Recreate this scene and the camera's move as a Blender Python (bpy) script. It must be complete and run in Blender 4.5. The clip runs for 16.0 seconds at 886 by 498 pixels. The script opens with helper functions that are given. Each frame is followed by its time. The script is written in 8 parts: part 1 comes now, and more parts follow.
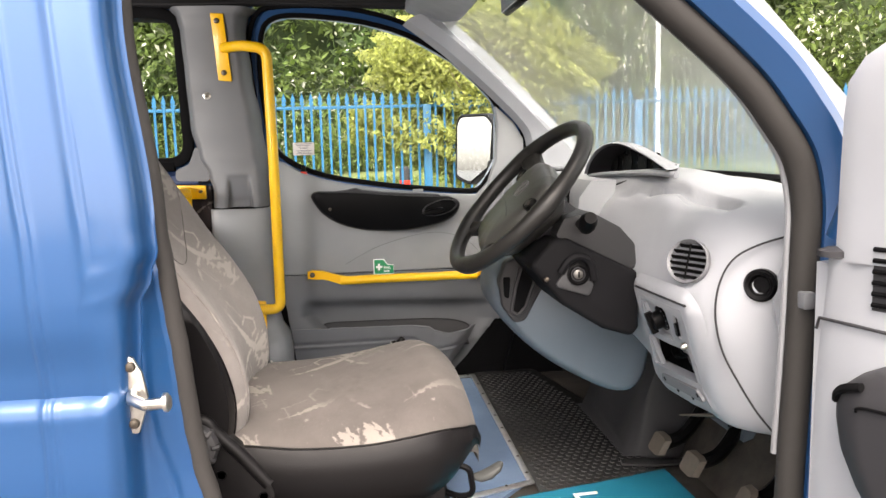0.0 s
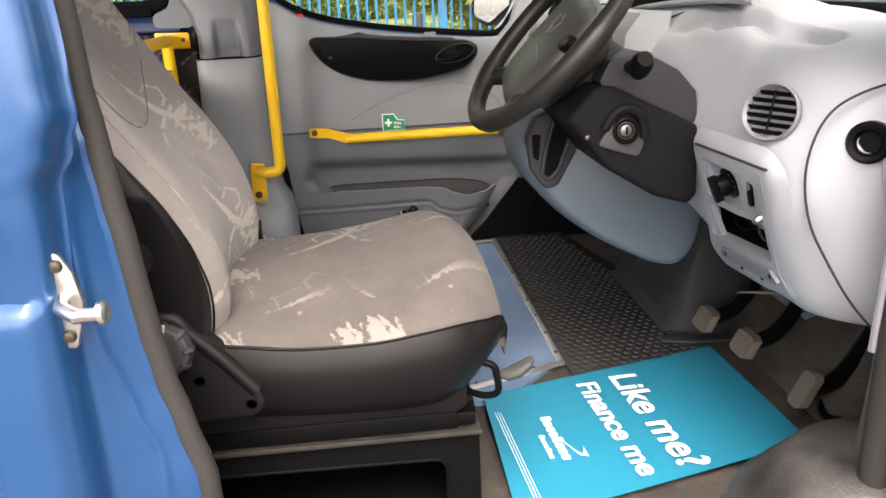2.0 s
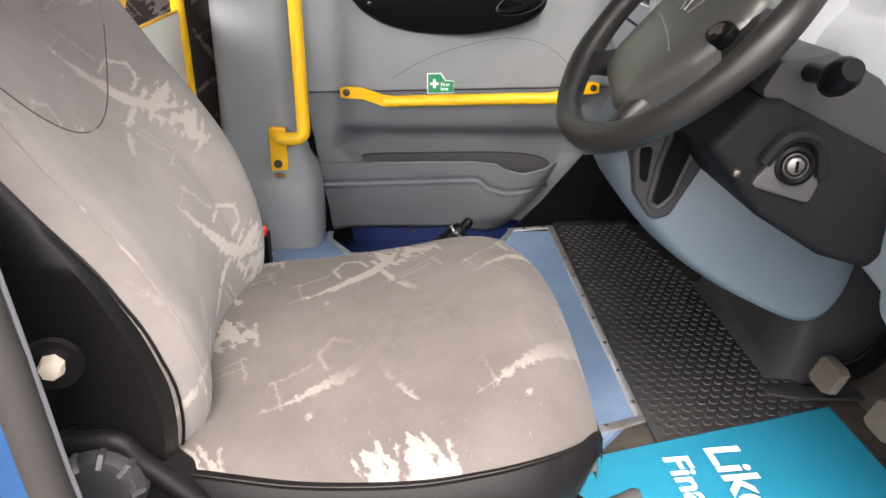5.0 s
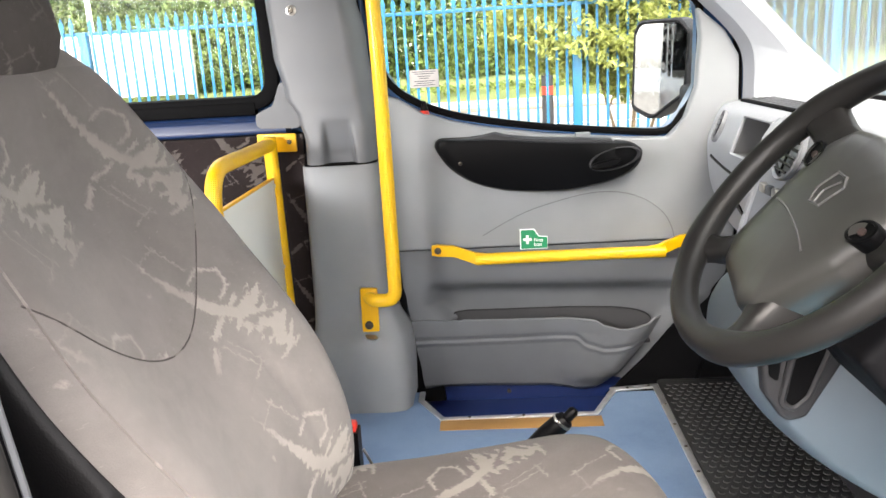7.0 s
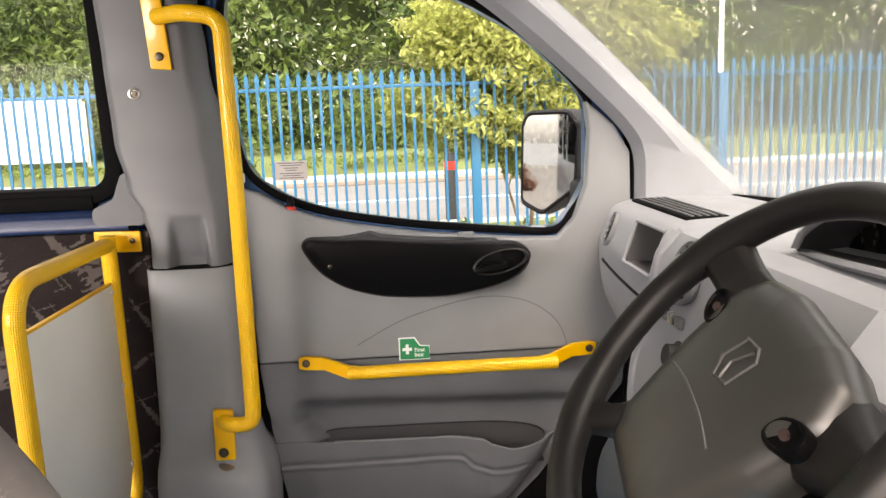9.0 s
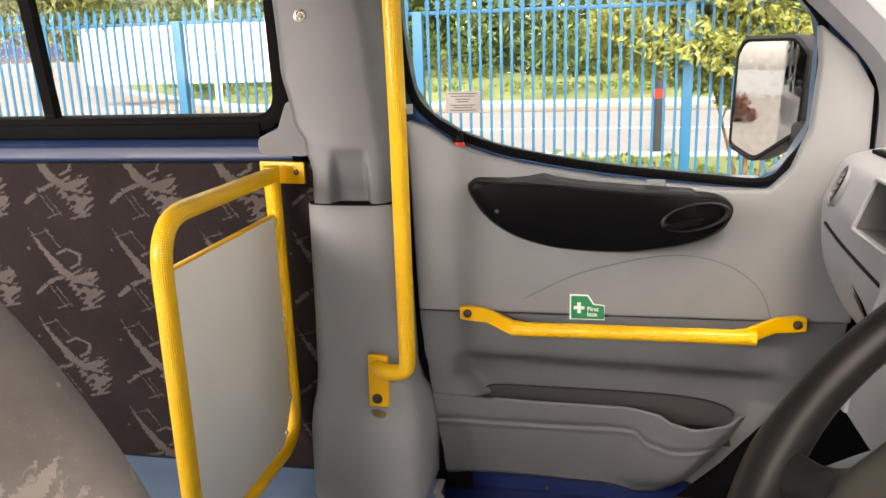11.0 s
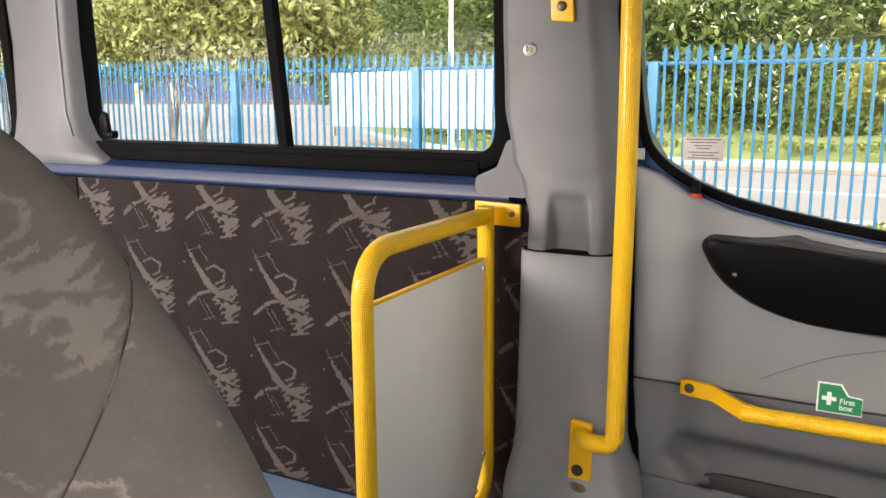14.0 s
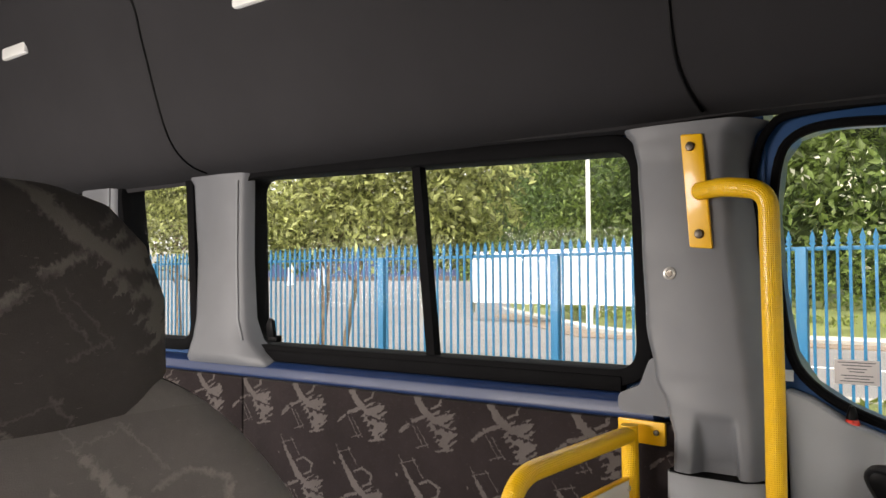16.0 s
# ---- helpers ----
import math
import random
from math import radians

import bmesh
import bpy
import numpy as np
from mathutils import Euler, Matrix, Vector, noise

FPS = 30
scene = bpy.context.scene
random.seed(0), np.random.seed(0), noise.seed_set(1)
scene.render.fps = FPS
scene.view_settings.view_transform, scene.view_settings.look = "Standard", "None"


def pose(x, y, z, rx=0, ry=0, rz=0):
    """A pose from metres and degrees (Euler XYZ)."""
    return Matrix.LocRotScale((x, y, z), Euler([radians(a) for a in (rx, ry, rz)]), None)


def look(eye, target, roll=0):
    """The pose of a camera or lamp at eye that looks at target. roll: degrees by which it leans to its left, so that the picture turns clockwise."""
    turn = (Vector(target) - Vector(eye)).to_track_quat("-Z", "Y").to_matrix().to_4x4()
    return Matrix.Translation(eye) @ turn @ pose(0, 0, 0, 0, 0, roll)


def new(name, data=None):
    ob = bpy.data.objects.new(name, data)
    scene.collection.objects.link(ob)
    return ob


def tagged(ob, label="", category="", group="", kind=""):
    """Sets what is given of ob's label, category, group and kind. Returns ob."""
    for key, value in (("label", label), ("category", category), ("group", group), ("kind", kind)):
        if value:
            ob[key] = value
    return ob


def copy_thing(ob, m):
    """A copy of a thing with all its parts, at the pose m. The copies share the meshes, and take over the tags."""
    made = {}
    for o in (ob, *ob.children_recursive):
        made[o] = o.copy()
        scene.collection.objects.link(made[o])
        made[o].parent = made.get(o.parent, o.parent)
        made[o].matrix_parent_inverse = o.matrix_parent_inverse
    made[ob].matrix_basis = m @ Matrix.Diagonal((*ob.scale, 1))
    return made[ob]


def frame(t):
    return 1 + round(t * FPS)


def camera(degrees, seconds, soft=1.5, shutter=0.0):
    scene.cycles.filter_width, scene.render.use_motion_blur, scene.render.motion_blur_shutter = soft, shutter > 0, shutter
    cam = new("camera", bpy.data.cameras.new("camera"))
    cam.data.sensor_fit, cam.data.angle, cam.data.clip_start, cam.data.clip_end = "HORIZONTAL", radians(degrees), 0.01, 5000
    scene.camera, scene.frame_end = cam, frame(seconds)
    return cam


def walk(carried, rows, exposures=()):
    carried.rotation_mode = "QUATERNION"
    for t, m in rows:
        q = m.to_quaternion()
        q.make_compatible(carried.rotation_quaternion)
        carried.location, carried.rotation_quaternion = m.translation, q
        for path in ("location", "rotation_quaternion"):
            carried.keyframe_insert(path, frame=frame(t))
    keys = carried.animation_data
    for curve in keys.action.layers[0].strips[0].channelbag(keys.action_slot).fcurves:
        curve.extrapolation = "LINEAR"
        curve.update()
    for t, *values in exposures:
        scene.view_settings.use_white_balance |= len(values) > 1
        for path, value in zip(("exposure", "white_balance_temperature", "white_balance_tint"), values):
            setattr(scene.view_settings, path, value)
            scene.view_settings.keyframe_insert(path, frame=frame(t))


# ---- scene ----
cam = camera(58.2, 16.0)
PATH = [
    (0, (-0.008, -0.021, 1.422), (0.219, 1.948, 1.159), -1.5),
    (0.5, (0.003, 0.042, 1.418), (0.242, 2.01, 1.151), -2.1),
    (1, (0.007, 0.073, 1.412), (0.23, 2.041, 1.134), -2.2),
    (1.5, (0.02, 0.122, 1.398), (0.228, 2.077, 1.029), -2.6),
    (2, (0.021, 0.233, 1.391), (0.183, 2.127, 0.77), -2.8),
    (2.5, (-0.015, 0.377, 1.385), (0.164, 2.228, 0.648), -3.3),
    (3, (-0.042, 0.461, 1.379), (0.256, 2.261, 0.56), -1.7),
    (3.2, (-0.05, 0.486, 1.38), (0.255, 2.274, 0.537), -1.2),
    (5.3, (0.021, 0.654, 1.436), (0.014, 2.507, 0.684), -0.8),
    (5.5, (0.027, 0.669, 1.447), (-0.044, 2.539, 0.742), -1.1),
    (6, (0.02, 0.697, 1.47), (-0.112, 2.597, 0.858), -1.8),
    (6.5, (0.006, 0.719, 1.479), (-0.125, 2.638, 0.931), -2.7),
    (7, (-0.002, 0.734, 1.487), (-0.131, 2.669, 0.998), -3.5),
    (7.5, (0.0, 0.768, 1.497), (0.023, 2.713, 1.035), -3.5),
    (8, (0.043, 0.816, 1.509), (0.167, 2.776, 1.13), -2.8),
    (8.2, (0.056, 0.838, 1.518), (0.187, 2.807, 1.189), -2.5),
    (10.3, (0.111, 1.123, 1.532), (-0.029, 3.082, 1.152), -1.3),
    (10.5, (0.122, 1.133, 1.54), (-0.139, 3.068, 1.107), -1.5),
    (11, (0.123, 1.143, 1.529), (-0.266, 3.041, 1.033), -1.8),
    (11.5, (0.108, 1.132, 1.523), (-0.445, 2.988, 1.023), -2.5),
    (12, (0.116, 1.148, 1.521), (-0.585, 2.954, 1.023), -3.8),
    (12.5, (0.111, 1.177, 1.525), (-0.611, 2.976, 1.035), -2.9),
    (13, (0.07, 1.187, 1.516), (-0.629, 3.002, 1.05), -2.5),
    (13.5, (0.051, 1.204, 1.508), (-0.661, 3.021, 1.067), -1.5),
    (14, (0.087, 1.26, 1.502), (-0.814, 3.007, 1.135), 0.0),
    (14.5, (0.086, 1.281, 1.548), (-1.075, 2.877, 1.227), -0.1),
    (15, (0.1, 1.258, 1.568), (-1.106, 2.85, 1.454), 0.3),
    (15.5, (0.106, 1.212, 1.588), (-1.095, 2.806, 1.600), -0.2),
    (16, (0.111, 1.200, 1.591), (-1.095, 2.795, 1.658), -0.4),
]
EXPOSURE = [(0.0, 2.80, 7400, 16), (1.5, 2.94, 7400, 16), (2.5, 2.62, 7300, 18), (3.2, 2.50, 7400, 18), (5.3, 3.32, 7000, 16), (7.0, 3.40, 7050, 14), (8.2, 2.88, 7600, 18), (10.5, 2.68, 8000, 20), (11.5, 2.96, 8100, 20), (12.5, 2.74, 8000, 20), (14.0, 2.74, 7800, 18), (15.0, 2.46, 7700, 18), (16.0, 2.22, 7600, 17)]
walk(cam, [(t, look(eye, target, roll)) for t, eye, target, roll in PATH], EXPOSURE)

# ---- world, sun and sky ----
world = bpy.data.worlds.new("world")
scene.world = world
world.use_nodes = True
sky = world.node_tree.nodes.new("ShaderNodeTexSky")
sky.sky_type, sky.sun_disc = "NISHITA", False
sky.sun_elevation, sky.sun_rotation = radians(55), radians(184)
sky.air_density, sky.dust_density, sky.ozone_density = 1.0, 3.0, 1.0
background = world.node_tree.nodes["Background"]
background.inputs[1].default_value = 0.15
grey, veil = world.node_tree.nodes.new("ShaderNodeRGBToBW"), world.node_tree.nodes.new("ShaderNodeMix")
veil.data_type, veil.inputs[0].default_value = "RGBA", 0.8        # a thin white overcast over the blue
world.node_tree.links.new(sky.outputs[0], grey.inputs[0])
world.node_tree.links.new(sky.outputs[0], veil.inputs[6])
world.node_tree.links.new(grey.outputs[0], veil.inputs[7])
world.node_tree.links.new(veil.outputs[2], background.inputs[0])
sun = new("sun", bpy.data.lights.new("sun", "SUN"))
sun.data.energy, sun.data.angle, sun.data.color = 0.62, radians(40), (1.0, 0.95, 0.88)
sun.matrix_world = look((-0.5, -5.6, 9.4), (0, 1.0, 0))


def window_light(at, target, wide, high, watts):
    """An area lamp added in an unseen side window to brighten the rear cabin."""
    ob = new("window_light", bpy.data.lights.new("window_light", "AREA"))
    ob.data.shape, ob.data.size, ob.data.size_y, ob.data.energy, ob.data.color = "RECTANGLE", wide, high, watts, (0.95, 0.98, 1.0)
    ob.matrix_world = look(at, target)


window_light((-1.52, 1.02, 1.64), (-1.52, 2.0, 1.55), 0.92, 0.44, 7.0)
window_light((-2.82, 1.02, 1.64), (-2.82, 2.0, 1.55), 1.1, 0.44, 5.2)


# ---- materials ----
def lin(c):
    return tuple(v / 12.92 if v <= 0.04045 else ((v + 0.055) / 1.055) ** 2.4 for v in c)


class Nodes:
    """A node material and a few short ways to wire it."""

    def __init__(self, name, rough=0.5, metal=0.0):
        self.m = bpy.data.materials.new(name)
        self.m.use_nodes = True
        self.t = self.m.node_tree
        self.b = self.t.nodes["Principled BSDF"]
        self.b.inputs["Roughness"].default_value = rough
        self.b.inputs["Metallic"].default_value = metal

    def node(self, kind, **values):
        n = self.t.nodes.new(kind)
        for k, v in values.items():
            setattr(n, k, v)
        return n

    def put(self, socket, v):
        if isinstance(v, bpy.types.NodeSocket):
            self.t.links.new(v, socket)
        else:
            socket.default_value = v

    def math(self, op, a, b=0.0, c=0.0):
        n = self.node("ShaderNodeMath", operation=op)
        for k, v in enumerate((a, b, c)):
            self.put(n.inputs[k], v)
        return n.outputs[0]

    def coords(self, which="Object"):
        return self.node("ShaderNodeTexCoord").outputs[which]

    def noise(self, vector, scale, detail=3.0, rough=0.5, stretch=None):
        if stretch:
            mp = self.node("ShaderNodeMapping")
            mp.inputs["Scale"].default_value = stretch
            self.t.links.new(vector, mp.inputs[0])
            vector = mp.outputs[0]
        n = self.node("ShaderNodeTexNoise")
        self.t.links.new(vector, n.inputs["Vector"])
        n.inputs["Scale"].default_value, n.inputs["Detail"].default_value, n.inputs["Roughness"].default_value = scale, detail, rough
        return n.outputs["Fac"]

    def ramp(self, fac, *stops):
        n = self.node("ShaderNodeValToRGB")
        el = n.color_ramp.elements
        while len(el) < len(stops):
            el.new(0.5)
        for e, (p, c) in zip(el, stops):
            e.position, e.color = p, (*c, 1)
        self.t.links.new(fac, n.inputs[0])
        return n.outputs[0]

    def mix(self, fac, a, b):
        n = self.node("ShaderNodeMix", data_type="RGBA")
        self.put(n.inputs[0], fac)
        for s, v in ((n.inputs[6], a), (n.inputs[7], b)):
            self.put(s, (*v, 1) if isinstance(v, tuple) and len(v) == 3 else v)
        return n.outputs[2]

    def bump(self, height, strength, distance=0.002):
        n = self.node("ShaderNodeBump")
        n.inputs["Strength"].default_value, n.inputs["Distance"].default_value = strength, distance
        self.t.links.new(height, n.inputs["Height"])
        last = self.b.inputs["Normal"].links
        if last:
            self.t.links.new(last[0].from_socket, n.inputs["Normal"])
        self.t.links.new(n.outputs[0], self.b.inputs["Normal"])
        return self

    def colour(self, v):
        self.put(self.b.inputs["Base Color"], (*v, 1) if isinstance(v, tuple) and len(v) == 3 else v)
        return self

    def set(self, **values):
        for k, v in values.items():
            self.put(self.b.inputs[k.replace("_", " ")], v)
        return self


def plastic(name, c, rough=0.55, grain=900, strength=0.25, wear=0.12, shine=0.5):
    """Moulded trim: a fine leather grain, slight dirt and uneven gloss."""
    n = Nodes(name, rough)
    o = n.coords()
    big = n.noise(o, 4.0, 4)
    dark, light = tuple(v * (1 - wear) for v in c), tuple(min(1, v * (1 + wear)) for v in c)
    n.colour(n.ramp(big, (0.3, dark), (0.7, light)))
    n.set(Roughness=n.math("MULTIPLY_ADD", n.noise(o, 22.0, 3), 0.16, rough - 0.08))
    n.set(Specular_IOR_Level=shine)
    n.bump(n.noise(o, grain, 2), strength, 0.0006)
    return n.m


def metal(name, c, rough=0.35, metallic=1.0, scale=60):
    n = Nodes(name, rough, metallic)
    o = n.coords()
    f = n.noise(o, scale, 4)
    n.colour(n.ramp(f, (0.3, tuple(v * 0.8 for v in c)), (0.7, c)))
    n.set(Roughness=n.math("MULTIPLY_ADD", f, 0.25, rough - 0.12))
    return n.m


def paint(name, c, rough=0.3, metallic=0.0, coat=1.0):
    n = Nodes(name, rough, metallic)
    o = n.coords()
    f = n.noise(o, 3.0, 3)
    n.colour(n.ramp(f, (0.3, tuple(v * 0.93 for v in c)), (0.7, c)))
    n.set(Coat_Weight=coat, Coat_Roughness=0.06)
    n.bump(n.noise(o, 350, 2), 0.03, 0.0005)
    return n.m


def fabric(name, ground, print_colour, worn=0.0, sheen=0.1, crisp=40.0, rub=None):
    """Woven cloth with a printed, ragged repeat; the UV map is in metres, a motif's middle at its origin."""
    n = Nodes(name, 0.95)
    uv = n.coords("UV")
    sep = n.node("ShaderNodeSeparateXYZ")
    n.t.links.new(uv, sep.inputs[0])
    M = n.math
    wide, high = 0.2125, 0.2145

    def fold(a):
        return M("SUBTRACT", M("FRACT", M("ADD", a, 0.5)), 0.5)
    v = M("DIVIDE", sep.outputs[1], high)
    row = M("FLOOR", M("ADD", v, 0.5))
    u = M("SUBTRACT", M("DIVIDE", sep.outputs[0], wide), M("MULTIPLY", row, 0.042))
    at = n.node("ShaderNodeCombineXYZ")
    wob = n.noise(uv, 110.0, 3, 0.6)
    wob2 = n.noise(uv, 170.0, 2, 0.6, (1.3, 0.7, 1))
    n.put(at.inputs[0], M("ADD", M("MULTIPLY", fold(u), 2.65), M("MULTIPLY_ADD", wob, 0.20, -0.10)))
    n.put(at.inputs[1], M("ADD", M("MULTIPLY", fold(v), 3.05), M("MULTIPLY_ADD", wob2, 0.16, -0.08)))

    def vec(op, a, b):
        q = n.node("ShaderNodeVectorMath", operation=op)
        n.put(q.inputs[0], a)
        if op == "SCALE":
            n.put(q.inputs[3], b)
        elif b is not None:
            n.put(q.inputs[1], b)
        return q.outputs[1] if op in ("DOT_PRODUCT", "LENGTH") else q.outputs[0]

    def stroke(ax, ay, bx, by, r0, r1=None):
        """Distance to a tapered stroke of the motif."""
        r1 = r0 if r1 is None else r1
        pa = vec("SUBTRACT", at.outputs[0], (ax, ay, 0))
        ba = Vector((bx - ax, by - ay, 0))
        if ba.length < 1e-4:
            return M("SUBTRACT", vec("LENGTH", pa, None), r0)
        h = M("MINIMUM", M("MAXIMUM", vec("DOT_PRODUCT", pa, tuple(ba / ba.length_squared)), 0.0), 1.0)
        far = vec("LENGTH", vec("SUBTRACT", pa, vec("SCALE", tuple(ba), h)), None)
        return M("SUBTRACT", far, M("MULTIPLY_ADD", h, r1 - r0, r0))

    def joined(*strokes):
        out = strokes[0]
        for s in strokes[1:]:
            out = M("MINIMUM", out, s)
        return out
    lines = joined(stroke(-0.98, 1.08, -0.40, 1.27, 0.025), stroke(-1.02, 1.36, -0.78, 0.85, 0.025), stroke(-0.50, 1.32, -0.10, 0.72, 0.028),
                   stroke(-0.22, 0.50, 0.10, 0.66, 0.05), stroke(0.10, 0.66, 0.50, 0.48, 0.055), stroke(0.50, 0.48, 0.44, 0.18, 0.055), stroke(0.44, 0.18, 0.14, 0.02, 0.05),
                   stroke(-0.60, -0.60, -0.17, -1.32, 0.026), stroke(-0.40, -0.64, 0.01, -1.28, 0.026), stroke(-0.46, -1.36, 0.0, -1.18, 0.028),
                   stroke(0.30, -1.38, 0.92, -1.24, 0.05), stroke(-1.13, 0.68, -1.11, 0.66, 0.05))
    spine = joined(stroke(-0.90, 1.08, -0.62, 0.60, 0.02, 0.07), stroke(-0.62, 0.60, -0.16, -0.06, 0.07, 0.13), stroke(-0.16, -0.06, 0.22, -0.34, 0.12, 0.10),
                   stroke(-0.62, -0.46, -0.15, -0.28, 0.05, 0.04), stroke(-0.76, -0.58, -1.05, -0.84, 0.05, 0.04))
    # a comb of ragged towers stands off the spine, each of its own length
    across = vec("DOT_PRODUCT", at.outputs[0], (0.80, 0.60, 0.0))
    down = vec("DOT_PRODUCT", at.outputs[0], (0.60, -0.80, 0.0))
    teeth = n.node("ShaderNodeCombineXYZ")
    n.put(teeth.inputs[0], M("MULTIPLY", across, 1.3))
    n.put(teeth.inputs[1], M("MULTIPLY", down, 10.0))
    n.put(teeth.inputs[2], M("ADD", M("MULTIPLY", M("FLOOR", M("ADD", u, 0.5)), 1.37), M("MULTIPLY_ADD", row, 3.7, 7.45)))
    rag = n.noise(teeth.outputs[0], 1.0, 3, 0.62)
    block = joined(stroke(0.26, -0.30, 0.74, -0.20, 0.15, 0.17), stroke(0.36, -0.48, 0.74, -0.78, 0.31, 0.25), stroke(0.52, -0.82, 0.60, -1.20, 0.24, 0.12))
    holes = joined(stroke(0.34, -0.57, 0.36, -0.56, 0.08), stroke(0.40, -0.88, 0.42, -0.87, 0.07), stroke(0.68, -0.62, 0.70, -0.62, 0.05), stroke(-0.22, -0.38, 0.72, -0.04, 0.018), stroke(0.18, -0.50, 0.92, -0.62, 0.016))
    block = M("MAXIMUM", M("ADD", M("ADD", block, M("MULTIPLY_ADD", rag, 0.42, -0.245)), M("MULTIPLY", M("SINE", M("ADD", M("MULTIPLY", down, 34.0), M("MULTIPLY", rag, 4.0))), 0.075)), M("SUBTRACT", 0.0, holes))
    spine = M("ADD", spine, M("MULTIPLY_ADD", rag, 0.22, -0.135))
    shape = joined(block, spine, M("ADD", lines, M("MULTIPLY_ADD", wob, 0.06, -0.03)))
    mask = M("MINIMUM", M("MAXIMUM", M("MULTIPLY", shape, -crisp), 0.0), 1.0)
    speck = M("MULTIPLY", M("GREATER_THAN", n.noise(uv, 190.0, 2, 0.6, (0.5, 1.6, 1)), 0.69), 0.35)
    mask = M("MAXIMUM", mask, speck)
    worn_field = n.noise(uv, 7.0, 4, 0.65)
    fade = M("SUBTRACT", 1.0, M("MULTIPLY", M("MULTIPLY_ADD", worn_field, 3.4, -1.05), worn))
    mask = M("MULTIPLY", mask, M("MINIMUM", M("MAXIMUM", fade, 0.10), 1.0))
    if rub:                                      # where the driver has sat, the print is rubbed away
        du, dv = (M("DIVIDE", M("SUBTRACT", sep.outputs[k], rub[k]), rub[k + 2]) for k in (0, 1))
        bare = M("SQRT", M("ADD", M("MULTIPLY", du, du), M("MULTIPLY", dv, dv)))
        bare = M("ADD", bare, M("MULTIPLY_ADD", worn_field, 0.8, -0.4))
        mask = M("MULTIPLY", mask, M("MINIMUM", M("MAXIMUM", M("MULTIPLY_ADD", bare, 2.2, -1.5), 0.06), 1.0))
    weave = n.noise(uv, 900.0, 2, 0.6)
    mottled = n.noise(uv, 130.0, 3, 0.7)
    stain = n.noise(uv, 4.5, 5, 0.62)
    base = n.ramp(stain, (0.32, tuple(q * 0.72 for q in ground)), (0.68, tuple(q * 1.22 for q in ground)))
    base = n.mix(M("MULTIPLY", mottled, 0.35), base, tuple(q * 0.6 for q in ground))
    tint = n.mix(mask, base, print_colour)
    n.colour(n.mix(M("MULTIPLY", M("ADD", weave, -0.35), 0.35), tint, tuple(q * 0.35 for q in ground)))
    n.set(Sheen_Weight=sheen, Sheen_Roughness=0.6, Specular_IOR_Level=0.1)
    n.bump(weave, 0.5, 0.0008)
    n.bump(mask, 0.25, 0.0008)
    n.bump(n.noise(uv, 14.0, 3, 0.6), 0.35, 0.006)
    return n.m


def glass(name, tint=(0.93, 0.96, 0.95), haze=0.0, gloss_top=0.25, gloss_least=0.003):
    m = bpy.data.materials.new(name)
    m.use_nodes = True
    t = m.node_tree
    t.nodes.remove(t.nodes["Principled BSDF"])
    clear, gloss = t.nodes.new("ShaderNodeBsdfTransparent"), t.nodes.new("ShaderNodeBsdfGlossy")
    clear.inputs[0].default_value, gloss.inputs["Roughness"].default_value = (*tint, 1), 0.01
    weight, power, scaled = t.nodes.new("ShaderNodeLayerWeight"), t.nodes.new("ShaderNodeMath"), t.nodes.new("ShaderNodeMath")
    weight.inputs[0].default_value = 0.5
    power.operation, power.inputs[1].default_value = "POWER", 4.5
    scaled.operation, scaled.inputs[1].default_value, scaled.inputs[2].default_value = "MULTIPLY_ADD", gloss_top, gloss_least
    t.links.new(weight.outputs["Facing"], power.inputs[0])
    t.links.new(power.outputs[0], scaled.inputs[0])
    mix = t.nodes.new("ShaderNodeMixShader")
    for a, b in ((scaled.outputs[0], mix.inputs[0]), (clear.outputs[0], mix.inputs[1]), (gloss.outputs[0], mix.inputs[2])):
        t.links.new(a, b)
    last = mix.outputs[0]
    if haze:
        # white diffuse haze paints the dashboard's reflection in the glass besides real dust
        dust, mix2 = t.nodes.new("ShaderNodeBsdfDiffuse"), t.nodes.new("ShaderNodeMixShader")
        dust.inputs[0].default_value = (0.8, 0.82, 0.8, 1)
        nz, co, ma = t.nodes.new("ShaderNodeTexNoise"), t.nodes.new("ShaderNodeTexCoord"), t.nodes.new("ShaderNodeMath")
        nz.inputs["Scale"].default_value, nz.inputs["Detail"].default_value = 1.3, 3
        ma.operation, ma.inputs[1].default_value = "MULTIPLY", haze * 2
        for a, b in ((co.outputs["Object"], nz.inputs["Vector"]), (nz.outputs["Fac"], ma.inputs[0]), (ma.outputs[0], mix2.inputs[0]), (last, mix2.inputs[1]), (dust.outputs[0], mix2.inputs[2])):
            t.links.new(a, b)
        last = mix2.outputs[0]
    t.links.new(last, t.nodes["Material Output"].inputs[0])
    return m


def leaf(name, c, spread=0.5):
    n = Nodes(name, 0.55)
    g = n.node("ShaderNodeNewGeometry")
    lo, hi = tuple(v * (1 - spread) for v in c), tuple(v * (1 + spread) for v in c)
    col = n.ramp(g.outputs["Random Per Island"], (0.0, lo), (0.6, c), (1.0, hi))
    n.colour(col)
    tr, mix = n.node("ShaderNodeBsdfTranslucent"), n.node("ShaderNodeMixShader")
    n.t.links.new(col, tr.inputs[0])
    mix.inputs[0].default_value = 0.5
    n.t.links.new(n.b.outputs[0], mix.inputs[1])
    n.t.links.new(tr.outputs[0], mix.inputs[2])
    n.t.links.new(mix.outputs[0], n.t.nodes["Material Output"].inputs[0])
    return n.m


